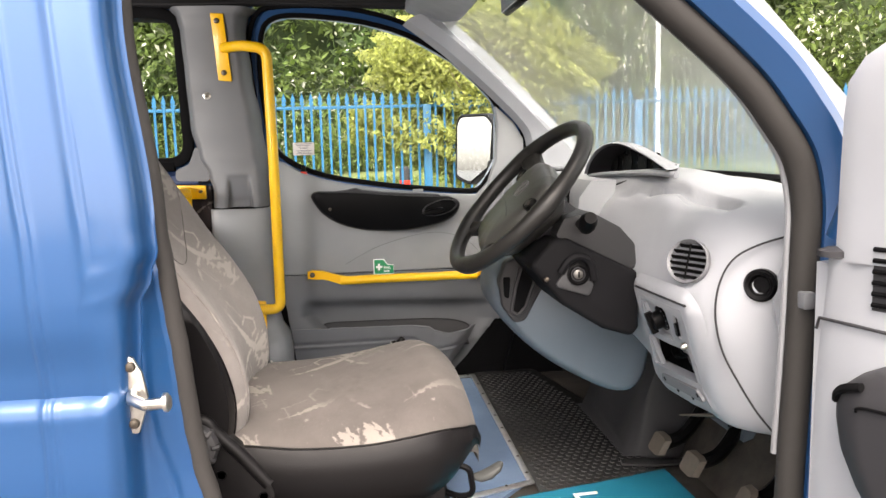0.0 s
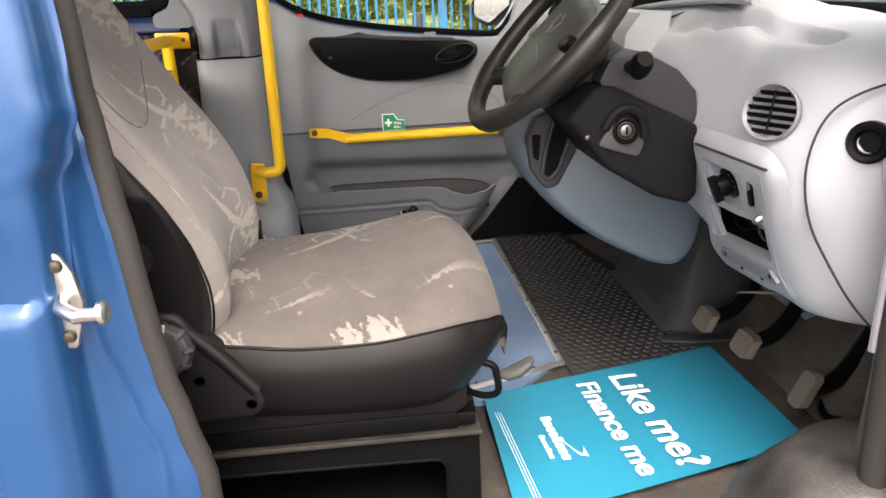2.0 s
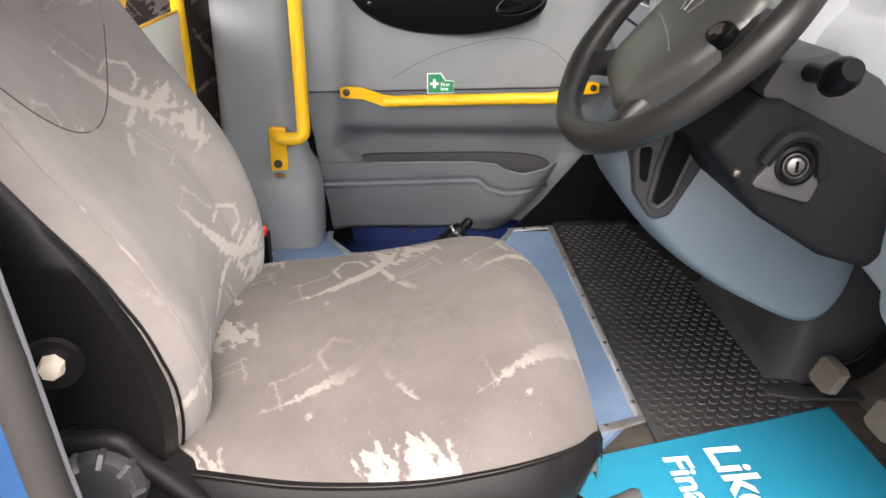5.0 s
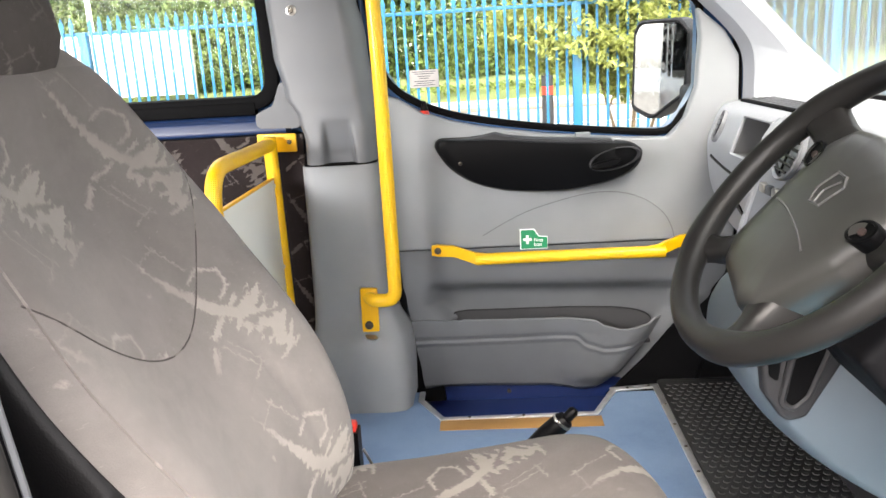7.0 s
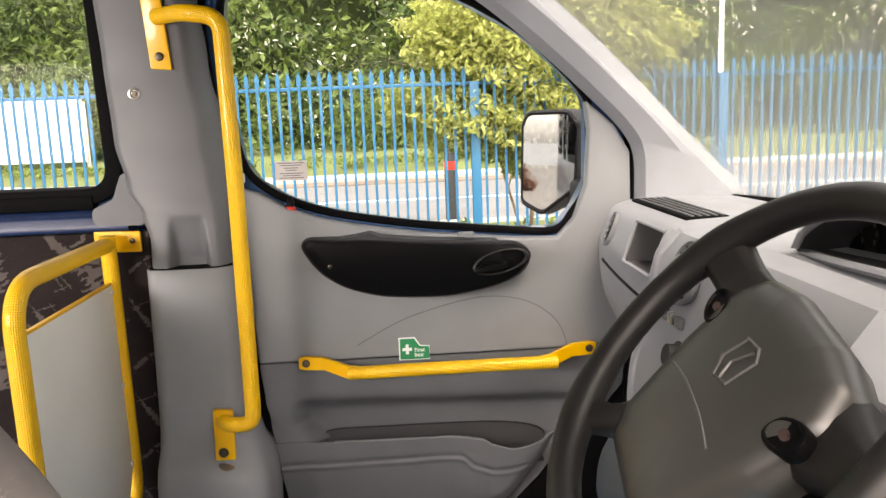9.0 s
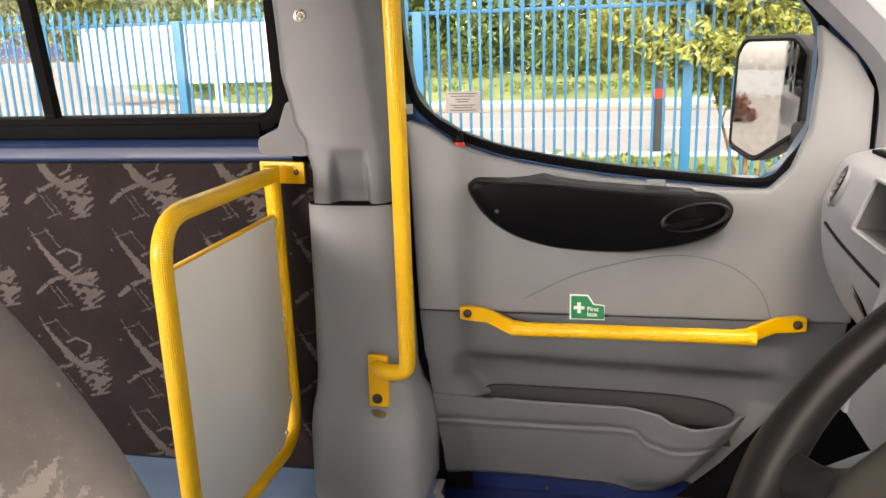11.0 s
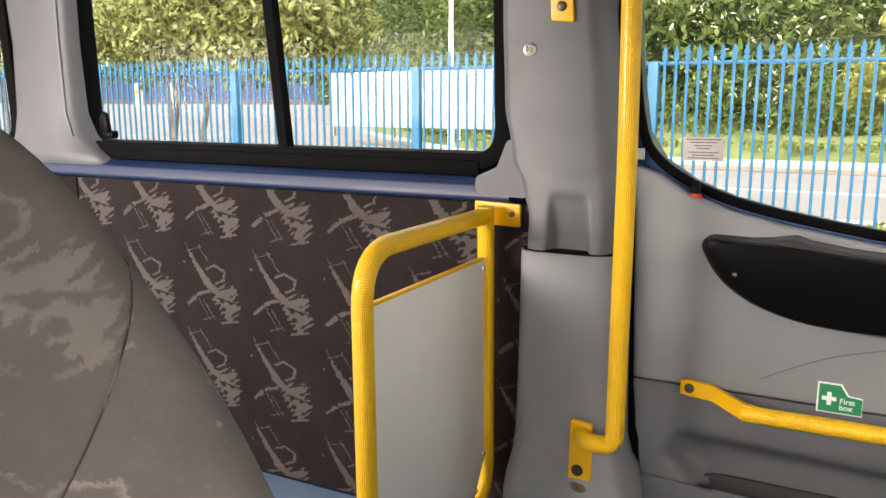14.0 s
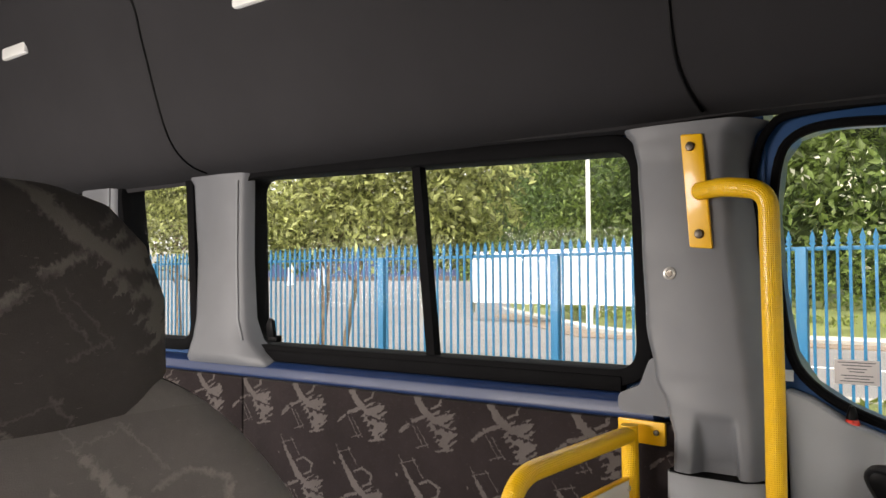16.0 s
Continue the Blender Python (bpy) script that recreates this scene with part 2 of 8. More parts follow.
def rough_ground(name, a, b, scale, fine, rough=0.9, strength=0.6):
    n = Nodes(name, rough)
    o = n.coords()
    big, small = n.noise(o, scale, 5, 0.6), n.noise(o, fine, 3, 0.6)
    n.colour(n.mix(n.math("MULTIPLY", small, 0.6), n.ramp(big, (0.35, a), (0.65, b)), tuple(v * 0.5 for v in a)))
    n.bump(small, strength, 0.004)
    return n.m


def knurled(name, c):
    """Powder-coated tube with a fine diamond grip pattern."""
    n = Nodes(name, 0.38)
    o = n.coords("UV")
    sep = n.node("ShaderNodeSeparateXYZ")
    n.t.links.new(o, sep.inputs[0])
    M = n.math
    a = M("SINE", M("MULTIPLY", M("ADD", sep.outputs[0], sep.outputs[1]), 900.0))
    b = M("SINE", M("MULTIPLY", M("SUBTRACT", sep.outputs[0], sep.outputs[1]), 900.0))
    f = n.noise(n.coords(), 25, 4)
    n.colour(n.ramp(f, (0.25, tuple(v * 0.94 for v in c)), (0.65, c)))
    n.set(Coat_Weight=0.4, Coat_Roughness=0.2)
    n.bump(M("MULTIPLY", a, b), 0.55, 0.0012)
    return n.m


TRIM = plastic("grey_trim", (0.226, 0.235, 0.247), 0.5)
TRIM_LOWER = plastic("dark_lower_trim", (0.112, 0.118, 0.126), 0.5)
SLATE = plastic("slate_grey_trim", (0.124, 0.130, 0.140), 0.5)
SLATE_LIGHT = plastic("mid_slate_trim", (0.158, 0.165, 0.178), 0.5)
TRIM_PALE = plastic("pale_grey_trim", (0.268, 0.282, 0.305), 0.45)
TRIM_DARK = plastic("dark_grey_plastic", (0.028, 0.028, 0.031), 0.5, shine=0.22)
SHROUD_DARK = plastic("dark_shroud_grey", (0.030, 0.030, 0.033), 0.5, shine=0.25)
TRIM_BLUE = plastic("blue_grey_plastic", (0.098, 0.124, 0.150), 0.5)
BLACK = plastic("black_plastic", (0.0028, 0.0028, 0.0032), 0.40, shine=0.08)
RUBBER = plastic("rubber_seal", (0.025, 0.0235, 0.0225), 0.7, 200, 0.15, shine=0.25)
RUBBER_BLACK = plastic("black_rubber", (0.0035, 0.0035, 0.004), 0.7, 200, 0.15, shine=0.06)
WHEEL_GRIP = plastic("steering_wheel_grip", (0.0125, 0.0122, 0.012), 0.36, 1200, 0.2, shine=0.32)
HEADLINER = plastic("headliner_cloth", (0.031, 0.030, 0.0318), 0.95, 1500, 0.5, 0.06, shine=0.1)
BLUE = paint("blue_car_paint", (0.0065, 0.056, 0.165), 0.36, 0.30, 0.55)
RAIL_BLUE = paint("blue_rail_paint", (0.003, 0.019, 0.075), 0.48, 0.0, 0.05)
BLUE_DEEP = paint("deep_blue_step", (0.006, 0.020, 0.105), 0.45, 0.0, 0.15)
YELLOW = knurled("yellow_powder_coat", (0.95, 0.54, 0.003))
YELLOW_PLATE = paint("yellow_plate", (0.90, 0.48, 0.004), 0.4, 0.0, 0.3)
STEEL = metal("zinc_steel", (0.62, 0.60, 0.56), 0.32)
ALU = metal("aluminium_edging", (0.78, 0.78, 0.77), 0.38, 0.9)
DULL_STEEL = metal("dull_steel", (0.15, 0.145, 0.14), 0.45)
CHROME = metal("chrome", (0.85, 0.85, 0.85), 0.12)
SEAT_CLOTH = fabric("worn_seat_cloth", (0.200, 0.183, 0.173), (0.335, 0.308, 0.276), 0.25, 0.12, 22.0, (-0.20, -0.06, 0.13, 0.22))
# cushion: darker ground and print than the backrest
CUSHION_CLOTH = fabric("dark_cushion_cloth", (0.091, 0.082, 0.077), (0.195, 0.178, 0.161), 0.15, 0.06, 22.0, (-0.175, -0.10, 0.115, 0.17))
# the upper panel's shading is put into this slightly darker cloth
SEAT_UPPER = fabric("shade_toned_seat_cloth", (0.182, 0.165, 0.156), (0.300, 0.276, 0.250), 0.45, 0.12, 18.0)
# headrest: print less worn, ground darkened for the shade under the roof
HEAD_CLOTH = fabric("shaded_headrest_cloth", (0.078, 0.069, 0.066), (0.215, 0.195, 0.178), 0.2, 0.04, 14.0)
WALL_CLOTH = fabric("printed_wall_cloth", (0.023, 0.0172, 0.0172), (0.112, 0.098, 0.092), 0.25, 0.03)
VINYL_BLACK = plastic("black_vinyl", (0.0056, 0.0052, 0.0056), 0.44, 500, 0.35, shine=0.19)
LINO = rough_ground("blue_safety_flooring", (0.122, 0.196, 0.32), (0.180, 0.270, 0.41), 6, 420, 0.5, 0.2)
MAT = plastic("rubber_floor_mat", (0.031, 0.0315, 0.032), 0.45, 120, 0.2, 0.35, shine=0.3)
DIRTY = rough_ground("dirty_footwell_carpet", (0.026, 0.022, 0.0185), (0.088, 0.075, 0.063), 9, 260, 0.9, 0.4)
PAPER = plastic("teal_paper", (0.004, 0.175, 0.275), 0.5, 60, 0.05, 0.03)
PRINT = plastic("white_print", (0.85, 0.87, 0.87), 0.55, 60, 0.03, 0.02)
PANEL = plastic("pale_grey_board", (0.74, 0.75, 0.71), 0.45, 300, 0.1, 0.05)
SCREW = metal("dark_screw", (0.10, 0.085, 0.07), 0.4, 0.8)
GREEN = plastic("green_sticker", (0.0, 0.23, 0.09), 0.4, 60, 0.03, 0.04)
RED = plastic("red_plastic", (0.65, 0.03, 0.015), 0.35)
WOOD = plastic("plywood_edge", (0.30, 0.16, 0.05), 0.7, 120, 0.4, 0.3)
GLASS = glass("side_glass")
SCREEN_GLASS = glass("windscreen_glass", (0.90, 0.95, 0.92), 0.42, 0.5, 0.05)
MIRROR = metal("mirror_silver", (0.72, 0.72, 0.72), 0.02, 1.0)
LAMP = plastic("lamp_diffuser", (0.75, 0.75, 0.72), 0.3)
FENCE_BLUE = paint("fence_blue", (0.002, 0.108, 0.225), 0.45, 0.0, 0.12)
HOARDING = paint("white_hoarding", (0.68, 0.70, 0.72), 0.5, 0.0, 0.1)
ASPHALT = rough_ground("pale_worn_asphalt", (0.165, 0.165, 0.17), (0.215, 0.215, 0.218), 0.8, 60)
TARMAC_PATH = rough_ground("worn_path", (0.17, 0.13, 0.10), (0.26, 0.21, 0.17), 0.9, 40)
GRASS = rough_ground("grass_ground", (0.105, 0.135, 0.040), (0.165, 0.19, 0.062), 0.9, 30)
KERB = rough_ground("concrete_kerb", (0.38, 0.36, 0.33), (0.48, 0.46, 0.43), 2, 80)
BARK = rough_ground("bark", (0.17, 0.115, 0.075), (0.33, 0.24, 0.16), 6, 60)
LEAF = leaf("hedge_leaves", (0.12, 0.172, 0.045), 0.65)
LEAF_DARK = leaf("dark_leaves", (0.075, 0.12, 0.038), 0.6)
LEAF_LIME = leaf("lime_leaves", (0.40, 0.43, 0.135), 0.4)
LEAF_OLIVE = leaf("young_tree_leaves", (0.31, 0.335, 0.135), 0.75)
YARD = rough_ground("yard_paving", (0.145, 0.136, 0.13), (0.19, 0.18, 0.17), 0.7, 50)
BLOSSOM = leaf("white_blossom", (0.78, 0.76, 0.66), 0.15)
BRICK_DARK = rough_ground("dark_brick", (0.10, 0.075, 0.07), (0.15, 0.11, 0.10), 2, 30)
NAVY = paint("navy_cladding", (0.02, 0.035, 0.10), 0.5, 0.0, 0.2)


# ---- building helpers ----
def link(name, mesh, parent=None):
    ob = new(name, mesh)
    if parent is not None:
        ob.parent = parent
        w = parent.matrix_basis
        p = parent
        while p.parent is not None:
            w = p.parent.matrix_basis @ p.matrix_parent_inverse @ w
            p = p.parent
        ob.matrix_parent_inverse = w.inverted()
    return ob


def part(name, bm, material, parent=None, label="", sharp=38):
    """One mesh object out of a bmesh, smooth but for its sharp edges."""
    bmesh.ops.recalc_face_normals(bm, faces=bm.faces)
    for f in bm.faces:
        f.smooth = True
    for e in bm.edges:
        e.smooth = len(e.link_faces) == 2 and e.calc_face_angle(0) < radians(sharp)
    me = bpy.data.meshes.new(name)
    bm.to_mesh(me)
    bm.free()
    me.materials.append(material)
    ob = link(name, me, parent)
    if label:
        ob["label"] = label
    return ob


def thing(name, at, label, category, group="", kind=""):
    ob = new(name)
    ob.empty_display_size = 0.05
    ob.matrix_basis = Matrix.Translation(at)
    return tagged(ob, label, category, group, kind)


def to3(p, axis, a):
    return {"y": (p[0], a, p[1]), "x": (a, p[0], p[1]), "z": (p[0], p[1], a)}[axis]


def round_off(pts, r, seg=5):
    """A polygon with its corners rounded: r is one radius, or one for each corner."""
    out, n = [], len(pts)
    for i, p in enumerate(pts):
        rad = r[i] if isinstance(r, (list, tuple)) else r
        a, b, c = Vector(pts[i - 1]), Vector(p), Vector(pts[(i + 1) % n])
        u, v = a - b, c - b
        if rad <= 0 or u.length < 1e-6 or v.length < 1e-6:
            out.append(tuple(b))
            continue
        half = u.angle(v) / 2
        d = min(rad / max(math.tan(half), 1e-3), u.length * 0.48, v.length * 0.48)
        s, e = b + u.normalized() * d, b + v.normalized() * d
        for k in range(seg + 1):
            f = k / seg
            out.append(tuple((1 - f) ** 2 * s + 2 * f * (1 - f) * b + f * f * e))
    return out


def spline(pts, n=6, closed=False):
    """Catmull-Rom points through pts."""
    P = [Vector(p) for p in pts]
    out, m = [], len(P)
    for i in range(m if closed else m - 1):
        a, b = P[i], P[(i + 1) % m]
        z = P[i - 1] if (closed or i > 0) else a
        c = P[(i + 2) % m] if (closed or i + 2 < m) else b
        for k in range(n):
            f = k / n
            out.append(0.5 * ((2 * a) + (b - z) * f + (2 * z - 5 * a + 4 * b - c) * f * f + (3 * a - z - 3 * b + c) * f ** 3))
    if not closed:
        out.append(P[-1])
    return [tuple(v) for v in out]


def soften(bm, offset, segments=2, angle=30):
    edges = [e for e in bm.edges if len(e.link_faces) == 2 and e.calc_face_angle(0) > radians(angle)]
    if edges and offset > 0:
        bmesh.ops.bevel(bm, geom=edges, offset=offset, segments=segments, profile=0.5, affect="EDGES", clamp_overlap=True)
    return bm


def prism(pts, axis, a0, a1, bevel=0.0, segments=2, bm=None):
    own = bm is None
    bm = bm or bmesh.new()
    bottom = [bm.verts.new(to3(p, axis, a0)) for p in pts]
    top = [bm.verts.new(to3(p, axis, a1)) for p in pts]
    bm.faces.new(bottom)
    bm.faces.new(list(reversed(top)))
    for i in range(len(pts)):
        j = (i + 1) % len(pts)
        bm.faces.new((bottom[i], bottom[j], top[j], top[i]))
    if own:
        bmesh.ops.recalc_face_normals(bm, faces=bm.faces)
        soften(bm, bevel, segments)
    return bm


def box(x0, x1, y0, y1, z0, z1, bevel=0.0, segments=2, bm=None):
    return prism([(x0, y0), (x1, y0), (x1, y1), (x0, y1)], "z", z0, z1, bevel, segments, bm)


def holed(outer, holes, axis, a0, a1):
    """A plate with openings through it."""
    bm = bmesh.new()
    for loop in (outer, *holes):
        vs = [bm.verts.new(to3(p, axis, a0)) for p in loop]
        for i in range(len(vs)):
            bm.edges.new((vs[i], vs[(i + 1) % len(vs)]))
    bmesh.ops.triangle_fill(bm, use_beauty=True, use_dissolve=False, edges=bm.edges[:])
    ext = bmesh.ops.extrude_face_region(bm, geom=bm.faces[:])
    step = Vector(to3((0, 0), axis, a1 - a0))
    bmesh.ops.translate(bm, verts=[g for g in ext["geom"] if isinstance(g, bmesh.types.BMVert)], vec=step)
    bmesh.ops.recalc_face_normals(bm, faces=bm.faces)
    return bm


def loft(sections, caps=True, closed=True, bm=None):
    """A skin over cross-sections with equal numbers of points."""
    bm = bm or bmesh.new()
    rows = [[bm.verts.new(p) for p in s] for s in sections]
    n = len(rows[0])
    for a, b in zip(rows, rows[1:]):
        for i in range(n if closed else n - 1):
            j = (i + 1) % n
            bm.faces.new((a[i], a[j], b[j], b[i]))
    if caps and closed:
        bm.faces.new(rows[0])
        bm.faces.new(list(reversed(rows[-1])))
    return bm


def sheet(fn, nu, nv, thick=None, uv=None):
    """A surface fn(u, v) over the unit square, given thickness along the vector thick."""
    bm = bmesh.new()
    rows = [[bm.verts.new(fn(i / nu, j / nv)) for j in range(nv + 1)] for i in range(nu + 1)]
    for i in range(nu):
        for j in range(nv):
            bm.faces.new((rows[i][j], rows[i + 1][j], rows[i + 1][j + 1], rows[i][j + 1]))
    if thick is not None:
        ext = bmesh.ops.extrude_face_region(bm, geom=bm.faces[:])
        bmesh.ops.translate(bm, verts=[g for g in ext["geom"] if isinstance(g, bmesh.types.BMVert)], vec=Vector(thick))
    return bm


def map_uv(bm, fn):
    layer = bm.loops.layers.uv.verify()
    for f in bm.faces:
        for l in f.loops:
            l[layer].uv = fn(l.vert.co, f)
    return bm


def bend(pts, r, seg=6):
    """A polyline in space with its inner corners rounded."""
    P = [Vector(p) for p in pts]
    out = [P[0]]
    for a, b, c in zip(P, P[1:], P[2:]):
        u, v = (a - b), (c - b)
        d = min(r, u.length * 0.49, v.length * 0.49)
        s, e = b + u.normalized() * d, b + v.normalized() * d
        for k in range(seg + 1):
            f = k / seg
            out.append((1 - f) ** 2 * s + 2 * f * (1 - f) * b + f * f * e)
    out.append(P[-1])
    return out


def tube(path, r, seg=12, closed=False, bm=None, flat=1.0):
    """A round bar along a path; r is one radius or one for each point; UV in metres."""
    bm = bm or bmesh.new()
    P = [Vector(p) for p in path]
    n = len(P)
    layer = bm.loops.layers.uv.verify()
    rings, lengths, total = [], [], 0.0
    side = None
    for i, p in enumerate(P):
        a, b = (P[i - 1], P[(i + 1) % n]) if closed or 0 < i < n - 1 else (P[max(i - 1, 0)], P[min(i + 1, n - 1)])
        t = (b - a).normalized()
        if side is None:
            side = t.orthogonal().normalized()
        side = (side - t * side.dot(t)).normalized()
        up = t.cross(side)
        rad = r[i] if isinstance(r, (list, tuple)) else r
        rings.append([bm.verts.new(p + (side * math.cos(q) + up * math.sin(q) * flat) * rad) for q in (2 * math.pi * k / seg for k in range(seg))])
        total += (p - P[i - 1]).length if i else 0.0
        lengths.append(total)
    mean = r if not isinstance(r, (list, tuple)) else sum(r) / len(r)
    pairs = list(range(n - 1)) + ([n - 1] if closed else [])
    for i in pairs:
        j = (i + 1) % n
        v0, v1 = lengths[i], lengths[j] if j else total + (P[0] - P[-1]).length
        for k in range(seg):
            q = (k + 1) % seg
            f = bm.faces.new((rings[i][k], rings[i][q], rings[j][q], rings[j][k]))
            w = 2 * math.pi * mean / seg
            for l, c in zip(f.loops, ((k * w, v0), ((k + 1) * w, v0), ((k + 1) * w, v1), (k * w, v1))):
                l[layer].uv = c
    if not closed:
        bm.faces.new(list(reversed(rings[0])))
        bm.faces.new(rings[-1])
    return bm


def lathe(profile, centre, axis, seg=24, bm=None):
    """Radius and height pairs turned round an axis through centre."""
    bm = bm or bmesh.new()
    ax = Vector(axis).normalized()
    s = ax.orthogonal().normalized()
    t = ax.cross(s)
    c = Vector(centre)
    rows = [[bm.verts.new(c + ax * h + (s * math.cos(q) + t * math.sin(q)) * max(r, 1e-4)) for q in (2 * math.pi * k / seg for k in range(seg))] for r, h in profile]
    for a, b in zip(rows, rows[1:]):
        for k in range(seg):
            q = (k + 1) % seg
            bm.faces.new((a[k], a[q], b[q], b[k]))
    bm.faces.new(rows[0])
    bm.faces.new(list(reversed(rows[-1])))
    return bm


def blob(profiles, n=28, power=2.6):
    """Stacked super-ellipse sections: each row is (centre, half-vector a, half-vector b)."""
    secs = []
    for c, a, b in profiles:
        c, a, b = Vector(c), Vector(a), Vector(b)
        ring = []
        for k in range(n):
            q = 2 * math.pi * k / n
            x, y = math.cos(q), math.sin(q)
            ring.append(c + a * math.copysign(abs(x) ** (2 / power), x) + b * math.copysign(abs(y) ** (2 / power), y))
        secs.append(ring)
    return loft(secs)


def lerp(table, x):
    """Smooth look-up in rows of (x, value, ...)."""
    if x <= table[0][0]:
        return table[0][1:]
    for a, b in zip(table, table[1:]):
        if x <= b[0]:
            f = (x - a[0]) / (b[0] - a[0])
            f = f * f * (3 - 2 * f)
            return tuple(p + (q - p) * f for p, q in zip(a[1:], b[1:]))
    return table[-1][1:]


def screw(at, axis, parent, r=0.008, name="screw"):
    ax = Vector(axis).normalized()
    return part(name, lathe([(r, 0), (r, 0.002), (r * 0.8, 0.005), (r * 0.3, 0.006)], at, ax, 12), SCREW, parent)


def words(text, size, material, name, parent, m, depth=0.0004):
    """Lettering in the built-in font as a thin mesh, laid in the pose m."""
    cu = bpy.data.curves.new(name, "FONT")
    cu.body, cu.size, cu.extrude, cu.offset = text, size, depth, size * 0.018
    tmp = bpy.data.objects.new(name, cu)
    me = bpy.data.meshes.new_from_object(tmp)
    bpy.data.objects.remove(tmp)
    me.transform(m)
    me.materials.clear()
    me.materials.append(material)
    return link(name, me, parent)


# ---- the van's shell ----
NEAR, FAR, MID = 0.985, 2.80, 1.895
DOOR_HOLE = [(-0.284, 1.70), (-0.272, 1.80), (-0.245, 1.838), (-0.19, 1.852), (-0.093, 1.848), (0.056, 1.829), (0.206, 1.785), (0.357, 1.700), (0.453, 1.612), (0.498, 1.560), (0.508, 1.52), (0.505, 1.365),
             (0.470, 1.300), (0.432, 1.261), (0.336, 1.265), (0.131, 1.287), (-0.02, 1.312), (-0.099, 1.331), (-0.168, 1.358), (-0.225, 1.395), (-0.258, 1.446), (-0.276, 1.56)]
WIN = [(-1.758, 1.395), (-0.545, 1.395), (-0.555, 1.845), (-1.773, 1.885)]
WIN2 = [(-2.34, 1.395), (-2.02, 1.395), (-2.05, 1.915), (-2.43, 1.925)]
WIN3 = [(-3.3, 1.42), (-2.68, 1.42), (-2.70, 1.93), (-3.32, 1.94)]


def grow(pts, d):
    c = Vector((sum(p[0] for p in pts) / len(pts), sum(p[1] for p in pts) / len(pts)))
    n = len(pts)
    out = []
    for i in range(n):
        a, b, e = Vector(pts[i - 1]), Vector(pts[i]), Vector(pts[(i + 1) % n])
        u, v = (b - a).normalized(), (e - b).normalized()
        nrm = Vector((u.y + v.y, -u.x - v.x))
        if nrm.length < 1e-6:
            nrm = b - c
        nrm.normalize()
        if nrm.dot(b - c) < 0:
            nrm = -nrm
        out.append(tuple(b + nrm * d))
    return out


def shell():
    floor = tagged(part("floor", prism([(-3.6, NEAR + 0.03), (1.35, NEAR + 0.03), (1.35, 2.68), (0.285, 2.68), (0.285, 2.63), (0.23, 2.50), (-0.15, 2.492), (-0.205, 2.60), (-0.205, 2.68), (-3.6, 2.68)], "z", 0.54, 0.604), DIRTY), "dirty dark cab floor of the van", "floor", kind="structure")
    # the blue safety flooring with its metal edging
    lino = thing("floor_covering", (0.0, 2.2, 0.604), "speckled blue safety flooring with riveted aluminium edging", "flooring", kind="structure")
    part("sheet", prism([(0.40, 1.80), (0.40, 2.625), (0.285, 2.625), (0.225, 2.515), (-0.15, 2.50), (-0.205, 2.60), (-0.205, 2.66), (-3.5, 2.66), (-3.5, 1.72), (-0.2, 1.72), (0.0, 1.62), (0.25, 1.62), (0.40, 1.78)], "z", 0.605, 0.615), LINO, lino)
    w = 0.016
    for name, pts in (("edging", [(0.385, 1.76), (0.385 + w, 1.76), (0.385 + w, 2.645), (0.385, 2.645)]),
                      ("edging", [(0.10, 1.655), (0.401, 1.765), (0.401, 1.745), (0.10, 1.635)]),
                      ("edging", [(0.285, 2.625), (0.401, 2.64), (0.401, 2.658), (0.275, 2.643)]),
                      ("edging", [(0.218, 2.508), (0.228, 2.498), (0.292, 2.628), (0.278, 2.636)]),
                      ("edging", [(-0.152, 2.490), (0.226, 2.498), (0.226, 2.512), (-0.152, 2.504)]),
                      ("edging", [(-0.212, 2.60), (-0.148, 2.488), (-0.138, 2.497), (-0.198, 2.606)]),
                      ("edging", [(-0.213, 2.60), (-0.198, 2.60), (-0.198, 2.655), (-0.213, 2.655)])):
        part(name, prism(pts, "z", 0.614, 0.6195, 0.0015), ALU, lino, "aluminium edging strip")
    for x, y in [(0.393, 1.80 + 0.105 * k) for k in range(8)] + [(0.33, 1.735), (0.2, 1.69), (0.32, 2.637), (0.375, 2.645), (-0.08, 2.498), (0.05, 2.5), (0.17, 2.504)]:
        part("rivet", lathe([(0.004, 0), (0.004, 0.001), (0.002, 0.0025)], (x, y, 0.6195), (0, 0, 1), 8), SCREW, lino)
    tagged(part("step_riser", box(-0.30, 0.62, 2.7625, 2.7675, 0.44, 0.70), BLUE_DEEP), "deep blue painted riser below the passenger door", "step", kind="structure")
    step = tagged(part("door_step", box(-0.22, 0.30, 2.48, 2.76, 0.47, 0.545, 0.006), BLUE_DEEP), "deep blue painted step below the passenger door", "step", kind="structure")
    tagged(part("plywood_edge", box(-0.15, 0.235, 2.440, 2.4925, 0.6055, 0.6165, 0.001), WOOD), "raw plywood edge strip on the step", "trim", kind="structure")
    # ribbed rubber mat with round studs
    mat = thing("rubber_mat", (0.55, 2.1, 0.604), "black studded rubber floor mat, dusty", "mat", kind="structure")
    part("sheet", prism(round_off([(0.405, 1.66), (0.70, 1.62), (0.74, 2.1), (0.62, 2.70), (0.405, 2.70)], 0.02), "z", 0.605, 0.612, 0.001), MAT, mat)
    spots = [(0.42 + i * 0.0215 + (0.0107 if j % 2 else 0), 1.70 + j * 0.0205) for j in range(48) for i in range(14)]
    spots = [(x, y) for x, y in spots if x < 0.70 - max(0, y - 2.1) * 0.16 and y < 2.68]
    first = part("stud", lathe([(0.0078, 0), (0.0066, 0.0022)], (0, 0, 0), (0, 0, 1), 8), MAT, mat)
